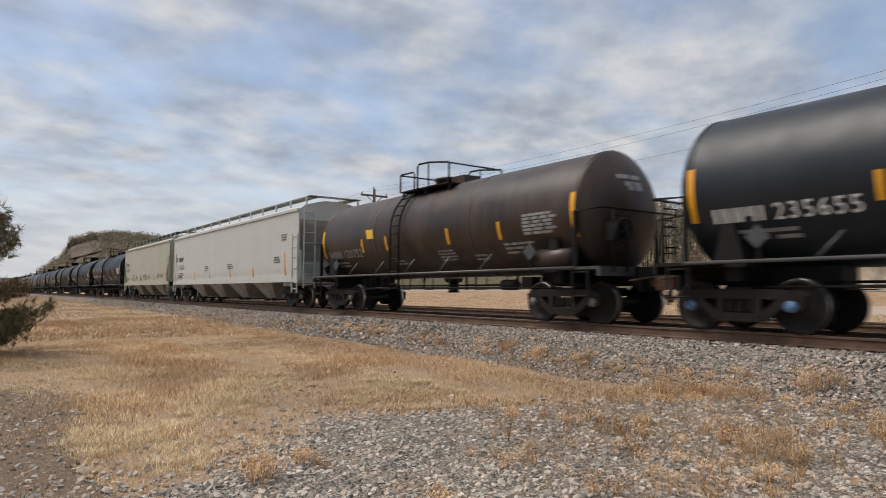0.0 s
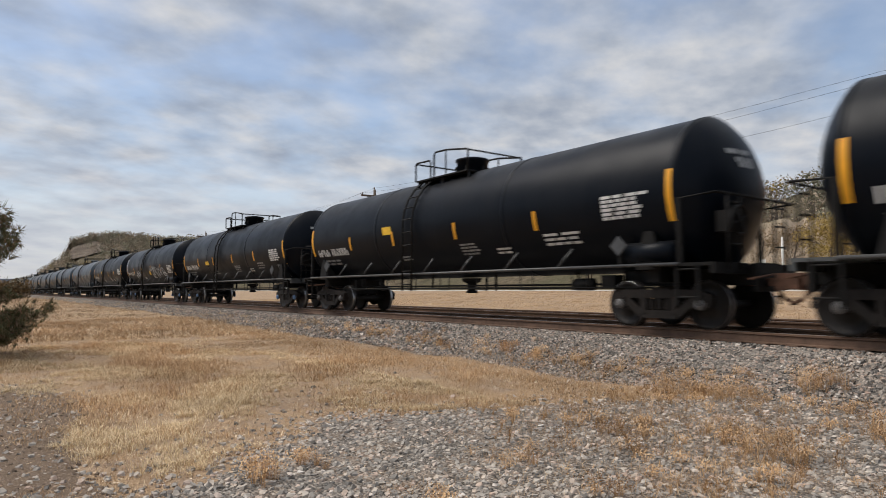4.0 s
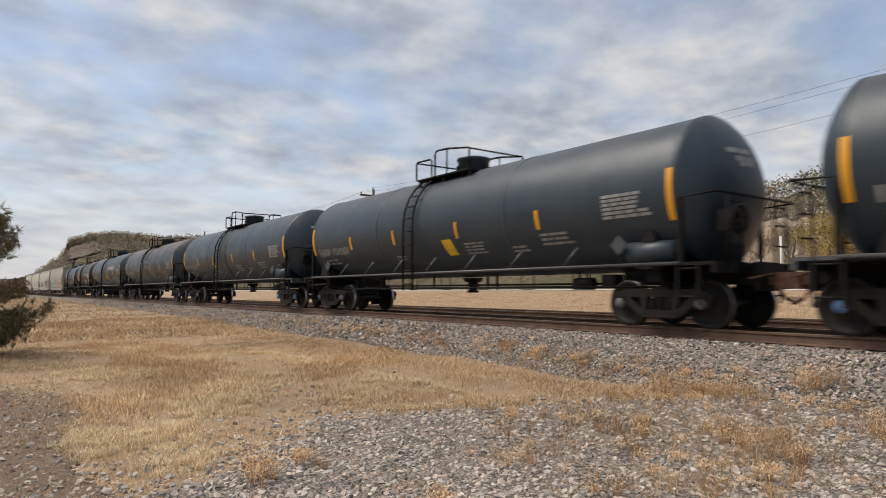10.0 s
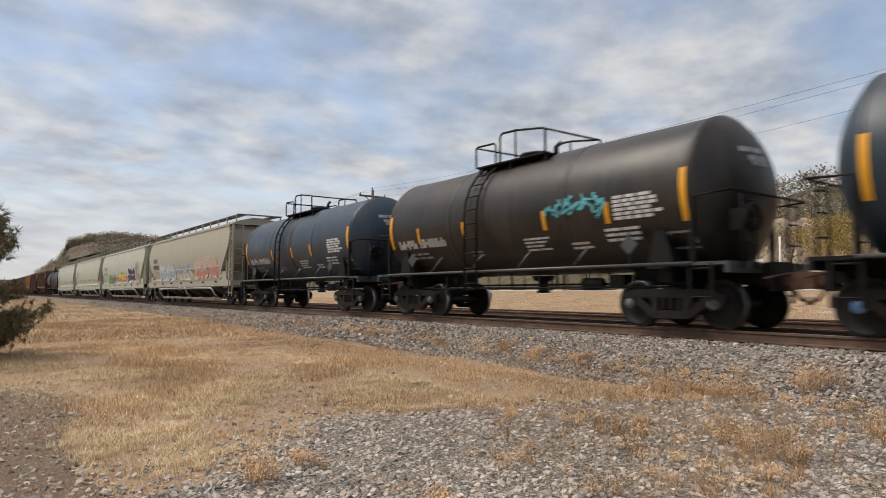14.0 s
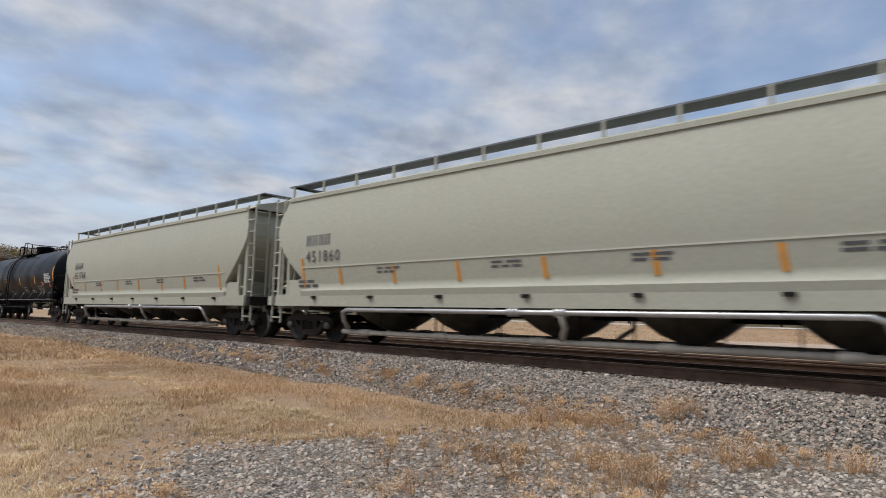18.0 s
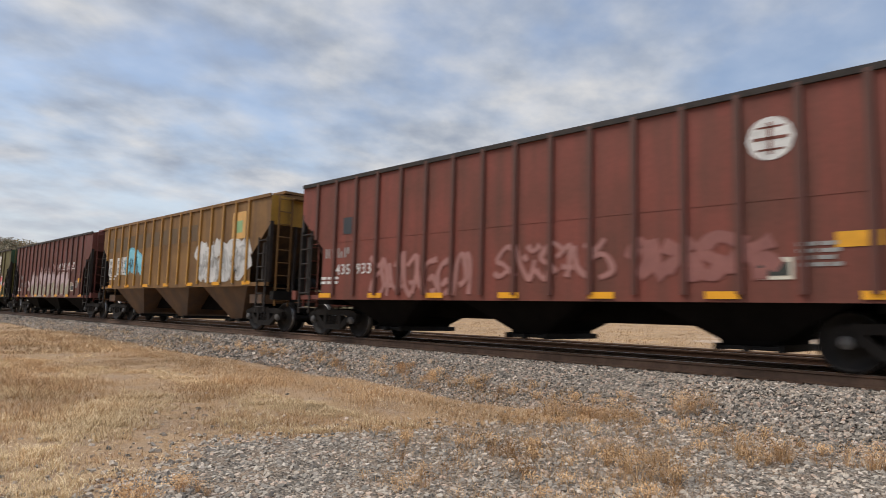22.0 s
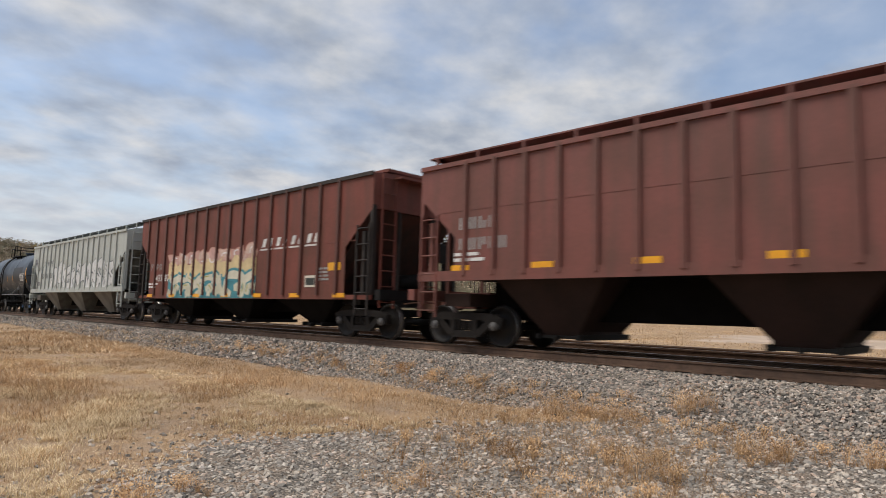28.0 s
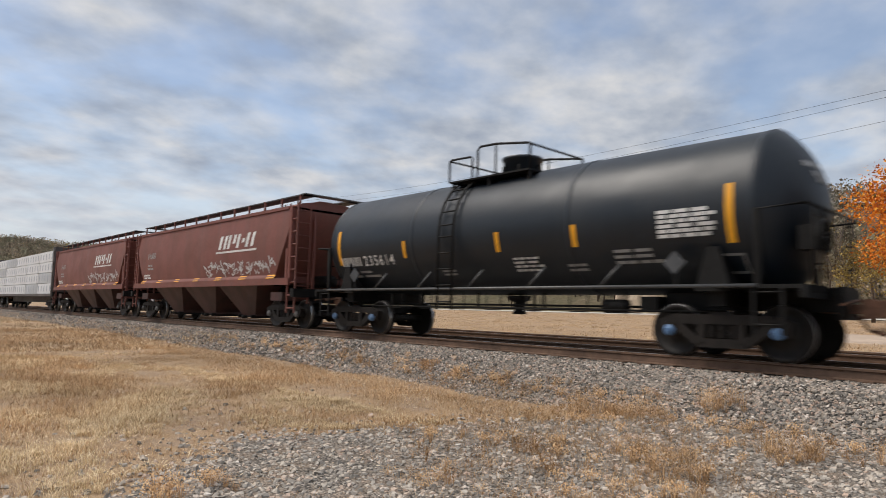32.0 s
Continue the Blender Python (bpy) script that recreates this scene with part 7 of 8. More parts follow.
def make_grass():
    rng = np.random.default_rng(11)
    for i in range(4):
        vs, fs = spike_shape(20 + i, 16, 0.16, (0.035, 0.05, 0.085, 0.03)[i], (1.4, 1.8, 0.9, 3.0)[i], (0.0034, 0.0032, 0.0022, 0.004)[i])
        pts, tries = [], 0
        while len(pts) < 9000 and tries < 160000:
            tries += 1
            u = rng.random()
            x = 1.5 - 34 * u ** 1.3
            y = rng.uniform(-2.5, 10.2)
            if math.hypot(x, y) < 3.0:
                continue
            d = grassy(x, y)
            if rng.random() > d:
                continue
            s = rng.uniform(0.55, 1.2) * (0.65 + 0.7 * d) * (0.7 if y > 7.5 else 1.0)
            z = ground_z(x, y) if y < 8.0 else max(ground_z(x, y), bed_z(x, y))
            pts.append((x, y, z, s))
        p = np.array(pts)
        rot = turns(rng, len(p), False) * p[:, 3, None, None]
        me = scatter_mesh("dry_grass", vs, fs, (p[:, :3], rot), STRAW if i != 2 else WEED)
        thing("dry_grass", me, None, "short dry straw-coloured grass", "grass", kind="stuff")
    # far straw towards the vanishing track
    vs, fs = spike_shape(61, 20, 0.4, 0.10, 1.6, 0.011)
    pts = []
    while len(pts) < 6500:
        x = -20 - 140 * rng.random() ** 1.5
        y = rng.uniform(-6, 9.6)
        if rng.random() < 0.35 + 0.65 * (0.5 + 0.5 * noise.noise(Vector((x * 0.2, y * 0.4, 2)))):
            pts.append((x, y, max(ground_z(x, y), bed_z(x, y) if y > 8 else -9), rng.uniform(0.6, 1.3)))
    p = np.array(pts)
    thing("dry_grass", scatter_mesh("dry_grass", vs, fs, (p[:, :3], turns(rng, len(p), False) * p[:, 3, None, None]), STRAW), None, "straw-coloured grass along the distant track", "grass", kind="stuff")
    # pale curled straw tufts
    vs, fs = blade_shape(62, 20, 0.10, 0.062, 2.2, 0.0022)
    pts = []
    while len(pts) < 3400:
        x, y = -4.6 - 14 * rng.random() ** 1.4, rng.uniform(-0.5, 5.6)
        if x > float(np.interp(y, EDGE_Y, EDGE_X)) - 0.1 or earthy(x, y) > 0.3:
            continue
        d = noise.noise(Vector((x * 0.55, y * 0.8, 12))) + 0.4 * noise.noise(Vector((x * 2, y * 2, 1)))
        if rng.random() < 0.06 + 1.2 * d + 0.45 * math.exp(-((x + 8.3) / 2.6) ** 2 - ((y - 2.6) / 1.3) ** 2):
            pts.append((x, y, ground_z(x, y), rng.uniform(0.6, 1.2)))
    p = np.array(pts)
    thing("straw_tufts", scatter_mesh("straw_tufts", vs, fs, (p[:, :3], turns(rng, len(p), False) * p[:, 3, None, None]), PALE_STRAW), None, "pale curled tufts of dead grass", "grass", kind="stuff")
    # broken straw lying over soil and stones
    vs, fs = [(-0.5, -0.045, 0.02), (0.5, 0.0, 0.10), (-0.4, 0.05, 0.05)], [[0, 1, 2]]
    pts = []
    while len(pts) < 60000:
        x, y = -3.2 - 20 * rng.random() ** 1.5, rng.uniform(-2.0, 9.2)
        keep = 1.0 if x < float(np.interp(y, EDGE_Y, EDGE_X)) else 0.12
        if y < 2.2 and earthy(x, y) > 0.2:
            keep = 0.35
        if rng.random() < keep:
            pts.append((x, y, max(ground_z(x, y), bed_z(x, y) if y > 8 else -9) + 0.004 + 0.03 * rng.random() ** 3, rng.uniform(0.025, 0.085)))
    p = np.array(pts)
    thing("straw_litter", scatter_mesh("straw_litter", vs, fs, (p[:, :3], turns(rng, len(p), False) * p[:, 3, None, None]), LITTER), None, "broken straw and leaf litter on dry soil", "litter", kind="stuff")
    # single weed clumps on the stones: fine spreading stems with seed fluff
    for x, y, r, n, tall in ((-3.72, 8.72, 0.34, 26, 0.34), (-2.33, 7.10, 0.30, 24, 0.30), (-1.45, 7.6, 0.24, 16, 0.26), (-3.2, 5.9, 0.42, 26, 0.26), (-2.75, 5.5, 0.3, 18, 0.24), (-5.0, 7.75, 0.5, 30, 0.28), (-4.5, 8.0, 0.4, 24, 0.26),
                             (-4.6, 1.75, 0.18, 12, 0.2), (-4.9, 2.3, 0.2, 10, 0.16), (-3.9, 3.6, 0.25, 10, 0.16), (-3.4, 2.4, 0.2, 10, 0.16)):
        vs, fs = weed_shape(int(x * 10), tall)
        a, d = rng.uniform(0, 6.28, n), r * np.sqrt(rng.uniform(0, 1, n))
        px, py = x + d * np.cos(a), y + d * np.sin(a) * 0.8
        p = np.array([(u, v, bed_z(u, v) if v > 8 else ground_z(u, v)) for u, v in zip(px, py)])
        rot = turns(rng, n, False) * rng.uniform(0.5, 1.1, n)[:, None, None]
        thing("weed_clump", scatter_mesh("weed_clump", vs, fs, (p, rot), WEED), None, "brown dried weed clump on grey stones", "weed", "dry weeds by the track", "stuff")
    # thin brown fuzz over the stones
    vs, fs = weed_shape(5, 0.13)
    pts = []
    while len(pts) < 300:
        x, y = rng.uniform(-6.2, -1.2), rng.uniform(3.4, 8.4)
        d = 0.6 * noise.noise(Vector((x * 0.9, y * 0.9, 21))) + 0.4 * noise.noise(Vector((x * 2.4, y * 2.4, 2))) + 0.5 - 0.45 * max(0.0, abs(x + 3.6) - 1.2) - 0.4 * max(0.0, 4.2 - y)
        if rng.random() < d:
            pts.append((x, y, bed_z(x, y) if y > 8.1 else ground_z(x, y), rng.uniform(0.5, 1.15)))
    while len(pts) < 620:
        x = -4.6 - 16 * rng.random() ** 1.3
        y = 8.55 + 0.45 * min(1, max(0, (-x - 5) / 8)) + rng.normal(0, 0.22) + 0.3 * noise.noise(Vector((x * 0.9, 2, 3)))
        if rng.random() < 0.5 + noise.noise(Vector((x * 1.1, y * 1.5, 8))):
            pts.append((x, y, max(bed_z(x, y), ground_z(x, y)), rng.uniform(0.5, 1.3)))
    p = np.array(pts)
    thing("weed_fuzz", scatter_mesh("weed_fuzz", vs, fs, (p[:, :3], turns(rng, len(p), False) * p[:, 3, None, None]), WEED), None, "thin brown dried weeds between grey stones", "weed", kind="stuff")
    # grass of the field beyond the track
    vs, fs = spike_shape(77, 26, 0.8, 0.11, 1.8, 0.010)
    n = 12000
    x, y = rng.uniform(-90, 14, n), 19.4 + 51 * rng.uniform(0, 1, n) ** 1.6
    p = np.array([(a, b, ground_z(a, b)) for a, b in zip(x, y) if not (a > -15 and 35.6 < b < 45.4 and rng.random() < 0.93)])
    n = len(p)
    rot = turns(rng, n, False) * rng.uniform(0.6, 1.2, n)[:, None, None]
    thing("field_grass", scatter_mesh("field_grass", vs, fs, (p, rot), FIELD), None, "pale golden grass in the field behind the track", "grass", kind="stuff")


# ---- trees ----
BARK = plain("tree_bark", (0.11, 0.085, 0.065), 0.9, 0.0, 0.35, 5, 0.4)
LEAF_ORANGE = leafy("leaf_orange", [(0.0, (0.42, 0.10, 0.015)), (0.5, (0.72, 0.24, 0.03)), (1.0, (0.85, 0.42, 0.06))])
LEAF_YELLOW = leafy("leaf_yellow", [(0.0, (0.20, 0.15, 0.04)), (0.5, (0.38, 0.27, 0.07)), (1.0, (0.50, 0.37, 0.11))])
LEAF_BROWN = leafy("leaf_brown", [(0.0, (0.07, 0.05, 0.028)), (0.4, (0.13, 0.095, 0.05)), (0.75, (0.19, 0.125, 0.06)), (1.0, (0.26, 0.15, 0.06))])
LEAF_GREEN = leafy("leaf_dull_green", [(0.0, (0.028, 0.036, 0.017)), (0.6, (0.06, 0.068, 0.03)), (1.0, (0.115, 0.10, 0.045))])
CEDAR = leafy("cedar_sprays", [(0.0, (0.085, 0.092, 0.045)), (0.45, (0.15, 0.145, 0.07)), (0.72, (0.22, 0.185, 0.10)), (1.0, (0.32, 0.19, 0.13))])
LEAF_SHAPE = ([(0, -0.5, 0), (0.32, -0.1, 0.08), (0.0, 0.5, 0), (-0.32, -0.1, 0.08)], [[0, 1, 2, 3]])


def limbs(g, rng, base, height, r0, spread, n=7):
    """A tapered trunk with forking limbs; returns the tips."""
    tips, trunk = [], []
    for k in range(7):
        f = k / 6
        trunk.append((base[0] + rng.uniform(-1, 1) * 0.05 * height * f, base[1] + rng.uniform(-1, 1) * 0.05 * height * f, base[2] + height * 0.85 * f))
    g.tube(trunk, [r0 * (1 - 0.85 * k / 6) for k in range(7)], 7)
    tips.append(trunk[-1])
    for k in range(n):
        f = 0.3 + 0.65 * k / n
        i = int(f * 6)
        p = Vector(trunk[i]).lerp(Vector(trunk[min(6, i + 1)]), f * 6 - i)
        a = k * 2.4 + rng.uniform(-0.4, 0.4)
        ln = spread * (1.15 - 0.55 * f) * rng.uniform(0.75, 1.1)
        q1 = p + Vector((math.cos(a) * ln * 0.5, math.sin(a) * ln * 0.5, ln * 0.28))
        q2 = p + Vector((math.cos(a + 0.2) * ln, math.sin(a + 0.2) * ln, ln * rng.uniform(0.35, 0.75)))
        rr = r0 * 0.42 * (1 - f * 0.6)
        g.tube([p, q1, q2], [rr, rr * 0.6, rr * 0.15], 5)
        tips += [tuple(q1), tuple(q2)]
        for j in range(2):
            b = a + rng.uniform(-1.1, 1.1)
            q3 = q1 + Vector((math.cos(b) * ln * 0.45, math.sin(b) * ln * 0.45, ln * rng.uniform(0.2, 0.5)))
            g.tube([q1, q3], [rr * 0.45, rr * 0.1], 4)
            tips.append(tuple(q3))
    return tips


def crown(name, tips, n, cloud, size, mat, seed, parent, flat=0.75):
    rng = np.random.default_rng(seed)
    c = np.array(tips)[rng.integers(0, len(tips), n)]
    d = rng.normal(0, 1, (n, 3))
    d /= np.linalg.norm(d, axis=1)[:, None]
    p = c + d * (rng.uniform(0, 1, n) ** 0.45)[:, None] * cloud * np.array([1, 1, flat])
    rot = turns(rng, n) * (size * rng.uniform(0.6, 1.3, n))[:, None, None]
    return part(name, scatter_mesh(name, *LEAF_SHAPE, (p, rot), mat), None, parent)


def tree(label, x, y, height, spread, mat, seed, leaves=2500, leaf=0.28, r0=0.22, cloud=None, z=None, bare=False):
    rng = random.Random(seed)
    ob = tagged(new("tree"), label, "tree", "trees behind the track")
    ob.location = (x, y, ground_z(x, y) - 0.05 if z is None else z)
    g = Mesh()
    tips = limbs(g, rng, (0, 0, 0), height, r0, spread, 9)
    part("trunk", g, BARK, ob)
    if leaves:
        crown("crown", tips[1:], leaves, cloud or spread * 0.42, leaf, mat, seed, ob)
    return ob


def cedar():
    """A red cedar: upswept branches with feathery sprays."""
    rng = random.Random(4)
    ob = tagged(new("cedar_bush"), "dark green cedar with reddish branch tips", "cedar")
    bx, by = -16.6, -0.48
    ob.location = (bx, by, ground_z(bx, by) - 0.03)
    g = Mesh()
    g.tube([(0, 0, 0), (0.05, 0, 1.6), (0, 0.04, 4.2)], [0.13, 0.09, 0.015], 8)
    centres, dirs = [], []
    for k in range(150):
        f = k / 150
        z0 = 0.06 + 3.7 * f ** 1.3
        a = k * 2.399 + rng.uniform(-0.3, 0.3)
        ln = float(np.interp(z0, [0.1, 0.5, 0.8, 1.0, 1.3, 1.55, 2.0, 3.0, 4.0], [2.0, 1.9, 1.5, 0.8, 0.7, 1.35, 1.45, 0.9, 0.2])) * rng.uniform(0.6, 1.08)
        rise = 0.22 if z0 < 0.6 else 0.45
        p = [Vector((math.cos(a) * ln * t, math.sin(a) * ln * t, z0 + ln * (0.1 * t + rise * t * t))) for t in (0.03, 0.35, 0.7, 1.0)]
        g.tube(p, [0.022, 0.015, 0.009, 0.004], 4)
        for j in range(56 if z0 < 0.6 else 50):
            t = rng.uniform(0.3, 1.0)
            q = p[1].lerp(p[2], (t - 0.35) / 0.35) if t < 0.7 else p[2].lerp(p[3], (t - 0.7) / 0.3)
            centres.append(tuple(q + Vector((rng.gauss(0, 0.07), rng.gauss(0, 0.07), rng.gauss(0.02, 0.06)))))
    part("trunk", g, BARK, ob)
    r = np.random.default_rng(9)
    vs, fs = spike_shape(31, 14, 0.035, 0.14, 1.2, 0.010)
    p = np.array(centres)
    rot = turns(r, len(p)) * r.uniform(0.6, 1.2, len(p))[:, None, None]
    part("foliage", scatter_mesh("foliage", vs, fs, (p, rot), CEDAR), None, ob)


# ---- hills ----
RIDGE = [(97, 900, 0.3), (90, 800, 0.35), (88.5, 760, 0.55), (86.5, 700, 1.25), (85.2, 640, 2.1), (84.5, 585, 2.8), (83.9, 560, 4.0), (82.5, 550, 4.55), (80.5, 540, 4.65), (78, 520, 4.55), (74, 480, 4.4),
         (68, 430, 4.6), (60, 370, 5.0), (50, 310, 6.2), (40, 270, 7.6), (30, 240, 8.6), (25, 230, 8.9), (22, 226, 9.3), (18, 222, 9.8), (12, 220, 10.1), (5, 222, 10.0), (-5, 230, 9.6), (-20, 260, 8.5), (-40, 330, 6), (-60, 450, 3)]


def ridge_at(az):
    r = RIDGE[::-1]
    a = [q[0] for q in r]
    return float(np.interp(az, a, [q[1] for q in r])), float(np.interp(az, a, [q[2] for q in r]))


def hill_point(az, f):
    """f 0 at the foot, 1 at the crest, over 1 behind it."""
    dist, el = ridge_at(az)
    depth = min(120.0, dist * 0.36)
    top = H_EYE + dist * math.tan(radians(el)) - 0.7 * 8
    d = dist - depth * (1 - f)
    if f <= 1:
        z = 0.9 + (top - 0.9) * (f ** 0.85 if f > 0 else 0)
    else:
        z = top - (f - 1) * depth * 0.35
    n = noise.noise(Vector((az * 0.25, f * 3, 2))) * 2.5 * max(0, min(1, f * 3))
    return (-math.sin(radians(az)) * d, math.cos(radians(az)) * d, (z + n) if f > 0 else -0.6)


def make_hills():
    g = Mesh()
    azs = [97 - k * 0.8 for k in range(197)]
    g.grid([[hill_point(a, f) for a in azs] for f in (0.0, 0.03, 0.12, 0.25, 0.4, 0.55, 0.7, 0.85, 1.0, 1.15, 2.0)], True)
    k = Nodes("hillside")
    n1, n2 = k.noise(0.05, 5, 0.6), k.noise(0.6, 5, 0.65)
    c = k.ramp(n2, [(0.3, (0.075, 0.062, 0.04)), (0.6, (0.15, 0.12, 0.08)), (0.8, (0.22, 0.18, 0.13))])
    c = k.mix(k.ramp(n1, [(0.4, 0.0), (0.65, 0.7)]), c, (0.09, 0.085, 0.05))
    k.bump(n2, 0.8, 1.0)
    thing("hill", g.data("hill", k.end(c, 0.95, 0, 0.1)), None, "long wooded bluff in autumn browns", "hill", kind="structure")
    # bare rock face on the nose of the bluff
    k = Nodes("cliff_rock")
    bands = k.noise(1.0, 5, 0.6, k.at((0.05, 0.05, 0.5)))
    c = k.ramp(bands, [(0.3, (0.085, 0.068, 0.053)), (0.5, (0.125, 0.10, 0.078)), (0.7, (0.165, 0.135, 0.105))])
    k.bump(bands, 0.9, 1.5)
    rock = k.end(c, 0.9, 0, 0.1)
    g = Mesh()
    rows = []
    for i in range(15):
        f = i / 14
        row = []
        for j in range(46):
            az = 84.45 - 3.3 * j / 45
            dist = 538 + 10 * (j / 45) - 6 * f
            low = float(np.interp(az, [81, 82, 83, 84.5], [3.5, 3.1, 2.75, 2.3]))
            high = float(np.interp(az, [81, 82.6, 83.4, 83.9, 84.2, 84.5], [3.95, 4.1, 4.12, 4.05, 3.5, 2.6]))
            el = low + max(0.05, high - low) * f
            wob = noise.noise(Vector((j * 0.3, f * 3, 5))) * 6 + noise.noise(Vector((j * 1.1, f * 9, 1))) * 2.5
            d = 560.0
            for q in range(60):
                hx, hy, hz = hill_point(az, q / 59)
                hd = math.hypot(hx, hy)
                if math.degrees(math.atan2(hz - H_EYE, hd)) >= el - 0.02:
                    d = hd - 7
                    break
            d += wob * 0.6
            row.append((-math.sin(radians(az)) * d, math.cos(radians(az)) * d, H_EYE + d * math.tan(radians(el))))
        rows.append(row)
    back = [(p[0] * 1.05, p[1] * 1.05, p[2] - 1) for p in rows[-1]]
    g.grid(rows + [back], False)
    thing("cliff", g.data("cliff", rock), None, "bare tan sandstone cliff on the bluff", "cliff", kind="structure")
    # far blue ridge up the valley; distance haze is put into its colour
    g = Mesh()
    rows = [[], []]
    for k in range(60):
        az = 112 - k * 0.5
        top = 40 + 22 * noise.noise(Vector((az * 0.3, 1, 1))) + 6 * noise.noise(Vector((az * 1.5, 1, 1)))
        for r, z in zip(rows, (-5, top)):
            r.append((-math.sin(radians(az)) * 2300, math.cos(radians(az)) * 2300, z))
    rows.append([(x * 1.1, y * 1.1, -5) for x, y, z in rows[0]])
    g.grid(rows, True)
    thing("far_ridge", g.data("far_ridge", plain("far_ridge_haze", (0.13, 0.15, 0.19), 0.95, 0, 0.15, 0.02)), None, "distant blue-grey wooded ridge", "hill", kind="structure")


def make_woods():
    rng = np.random.default_rng(3)
    # far woods over the bluff; leaf colours carry the haze, paler and greyer
    kinds = [(leafy("far_brown_haze", [(0.0, (0.24, 0.20, 0.155)), (0.5, (0.34, 0.275, 0.205)), (1.0, (0.46, 0.365, 0.26))]), 56000),
             (leafy("far_green_haze", [(0.0, (0.18, 0.18, 0.13)), (0.5, (0.245, 0.235, 0.165)), (1.0, (0.33, 0.30, 0.20))]), 40000), (LEAF_YELLOW, 2000)]
    for mat, n in kinds:
        trees = n // 40
        pos, rot = [], []
        for k in range(trees):
            u = rng.random()
            az = rng.uniform(-25, 45) if u < 0.4 else (rng.uniform(55, 74) if u < 0.50 else (rng.uniform(74, 88) if u < 0.93 else rng.uniform(78, 84.0)))
            f = rng.uniform(0.95, 1.04) if u >= 0.93 else (rng.uniform(0.02, 1.06) if rng.random() < 0.7 else rng.uniform(0.85, 1.05))
            x, y, z = hill_point(az, f)
            dist = math.hypot(x, y)
            el = math.degrees(math.atan2(z - H_EYE, dist))
            if 82.0 < az < 84.1 and 1.7 < el < 3.95 and f < 0.95 and rng.random() < 0.95:
                continue
            h = rng.uniform(5, 9) if az < 70 else (rng.uniform(5, 9.5) if az < 86 else rng.uniform(4, 7))
            m = 72
            d = rng.normal(0, 1, (m, 3))
            d /= np.linalg.norm(d, axis=1)[:, None]
            c = d * (rng.uniform(0, 1, m) ** 0.5)[:, None] * np.array([h * 0.42, h * 0.42, h * 0.46]) + (x, y, z + h * 0.5)
            pos.append(c)
            rot.append(turns(rng, m) * (rng.uniform(0.6, 1.4, m) * h * 0.105)[:, None, None])
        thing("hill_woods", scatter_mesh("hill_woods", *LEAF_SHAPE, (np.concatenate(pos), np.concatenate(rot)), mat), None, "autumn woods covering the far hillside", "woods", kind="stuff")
    # woods behind the camera's back
    pos, rot = [], []
    for k in range(170):
        x, y, h = rng.uniform(-150, 90), rng.uniform(-62, -44), rng.uniform(7, 15)
        m = 110
        d = rng.normal(0, 1, (m, 3))
        d /= np.linalg.norm(d, axis=1)[:, None]
        pos.append(d * (rng.uniform(0, 1, m) ** 0.5)[:, None] * np.array([h * 0.32, h * 0.32, h * 0.48]) + (x, y, -0.6 + h * 0.47))
        rot.append(turns(rng, m) * (rng.uniform(0.6, 1.4, m) * h * 0.11)[:, None, None])
    thing("roadside_woods", scatter_mesh("roadside_woods", *LEAF_SHAPE, (np.concatenate(pos), np.concatenate(rot)), LEAF_GREEN), None, "dull green autumn woods facing the track", "woods", kind="stuff")
    # shrubs that close the view along the distant track
    pos, rot = [], []
    for k in range(22):
        az, dist = rng.uniform(86.6, 91.0), rng.uniform(112, 130)
        x, y, h = -math.sin(radians(az)) * dist, math.cos(radians(az)) * dist, rng.uniform(2.4, 3.7)
        m = 420
        d = rng.normal(0, 1, (m, 3))
        d /= np.linalg.norm(d, axis=1)[:, None]
        pos.append(d * (rng.uniform(0, 1, m) ** 0.5)[:, None] * np.array([h * 0.5, h * 0.5, h * 0.5]) + (x, y, -0.6 + h * 0.47))
        rot.append(turns(rng, m) * (rng.uniform(0.6, 1.4, m) * h * 0.09)[:, None, None])
    thing("shrubs", scatter_mesh("shrubs", *LEAF_SHAPE, (np.concatenate(pos), np.concatenate(rot)), LEAF_BROWN), None, "low brown-green shrubs beside the distant track", "shrub", kind="stuff")
    # bare trunks at the foot of the hill
    g = Mesh()
    r = random.Random(8)
    for k in range(150):
        az = r.uniform(3, 42)
        x, y, z = hill_point(az, r.uniform(0.02, 0.45))
        h = r.uniform(7, 13)
        lean = r.uniform(-0.08, 0.08)
        g.tube([(x, y, z), (x + lean * h * 0.5, y, z + h * 0.5), (x + lean * h * 1.3, y, z + h)], [0.22, 0.15, 0.03], 5)
        for j in range(5):
            f = r.uniform(0.35, 0.9)
            a = r.uniform(0, 6.28)
            q = (x + lean * h * f, y, z + h * f)
            ln = r.uniform(1.2, 3)
            g.tube([q, (q[0] + math.cos(a) * ln, q[1] + math.sin(a) * ln, q[2] + ln * 0.6)], [0.07, 0.015], 4)
    thing("bare_trees", g, BARK, "bare grey-brown trees at the hill's foot", "woods", kind="stuff")


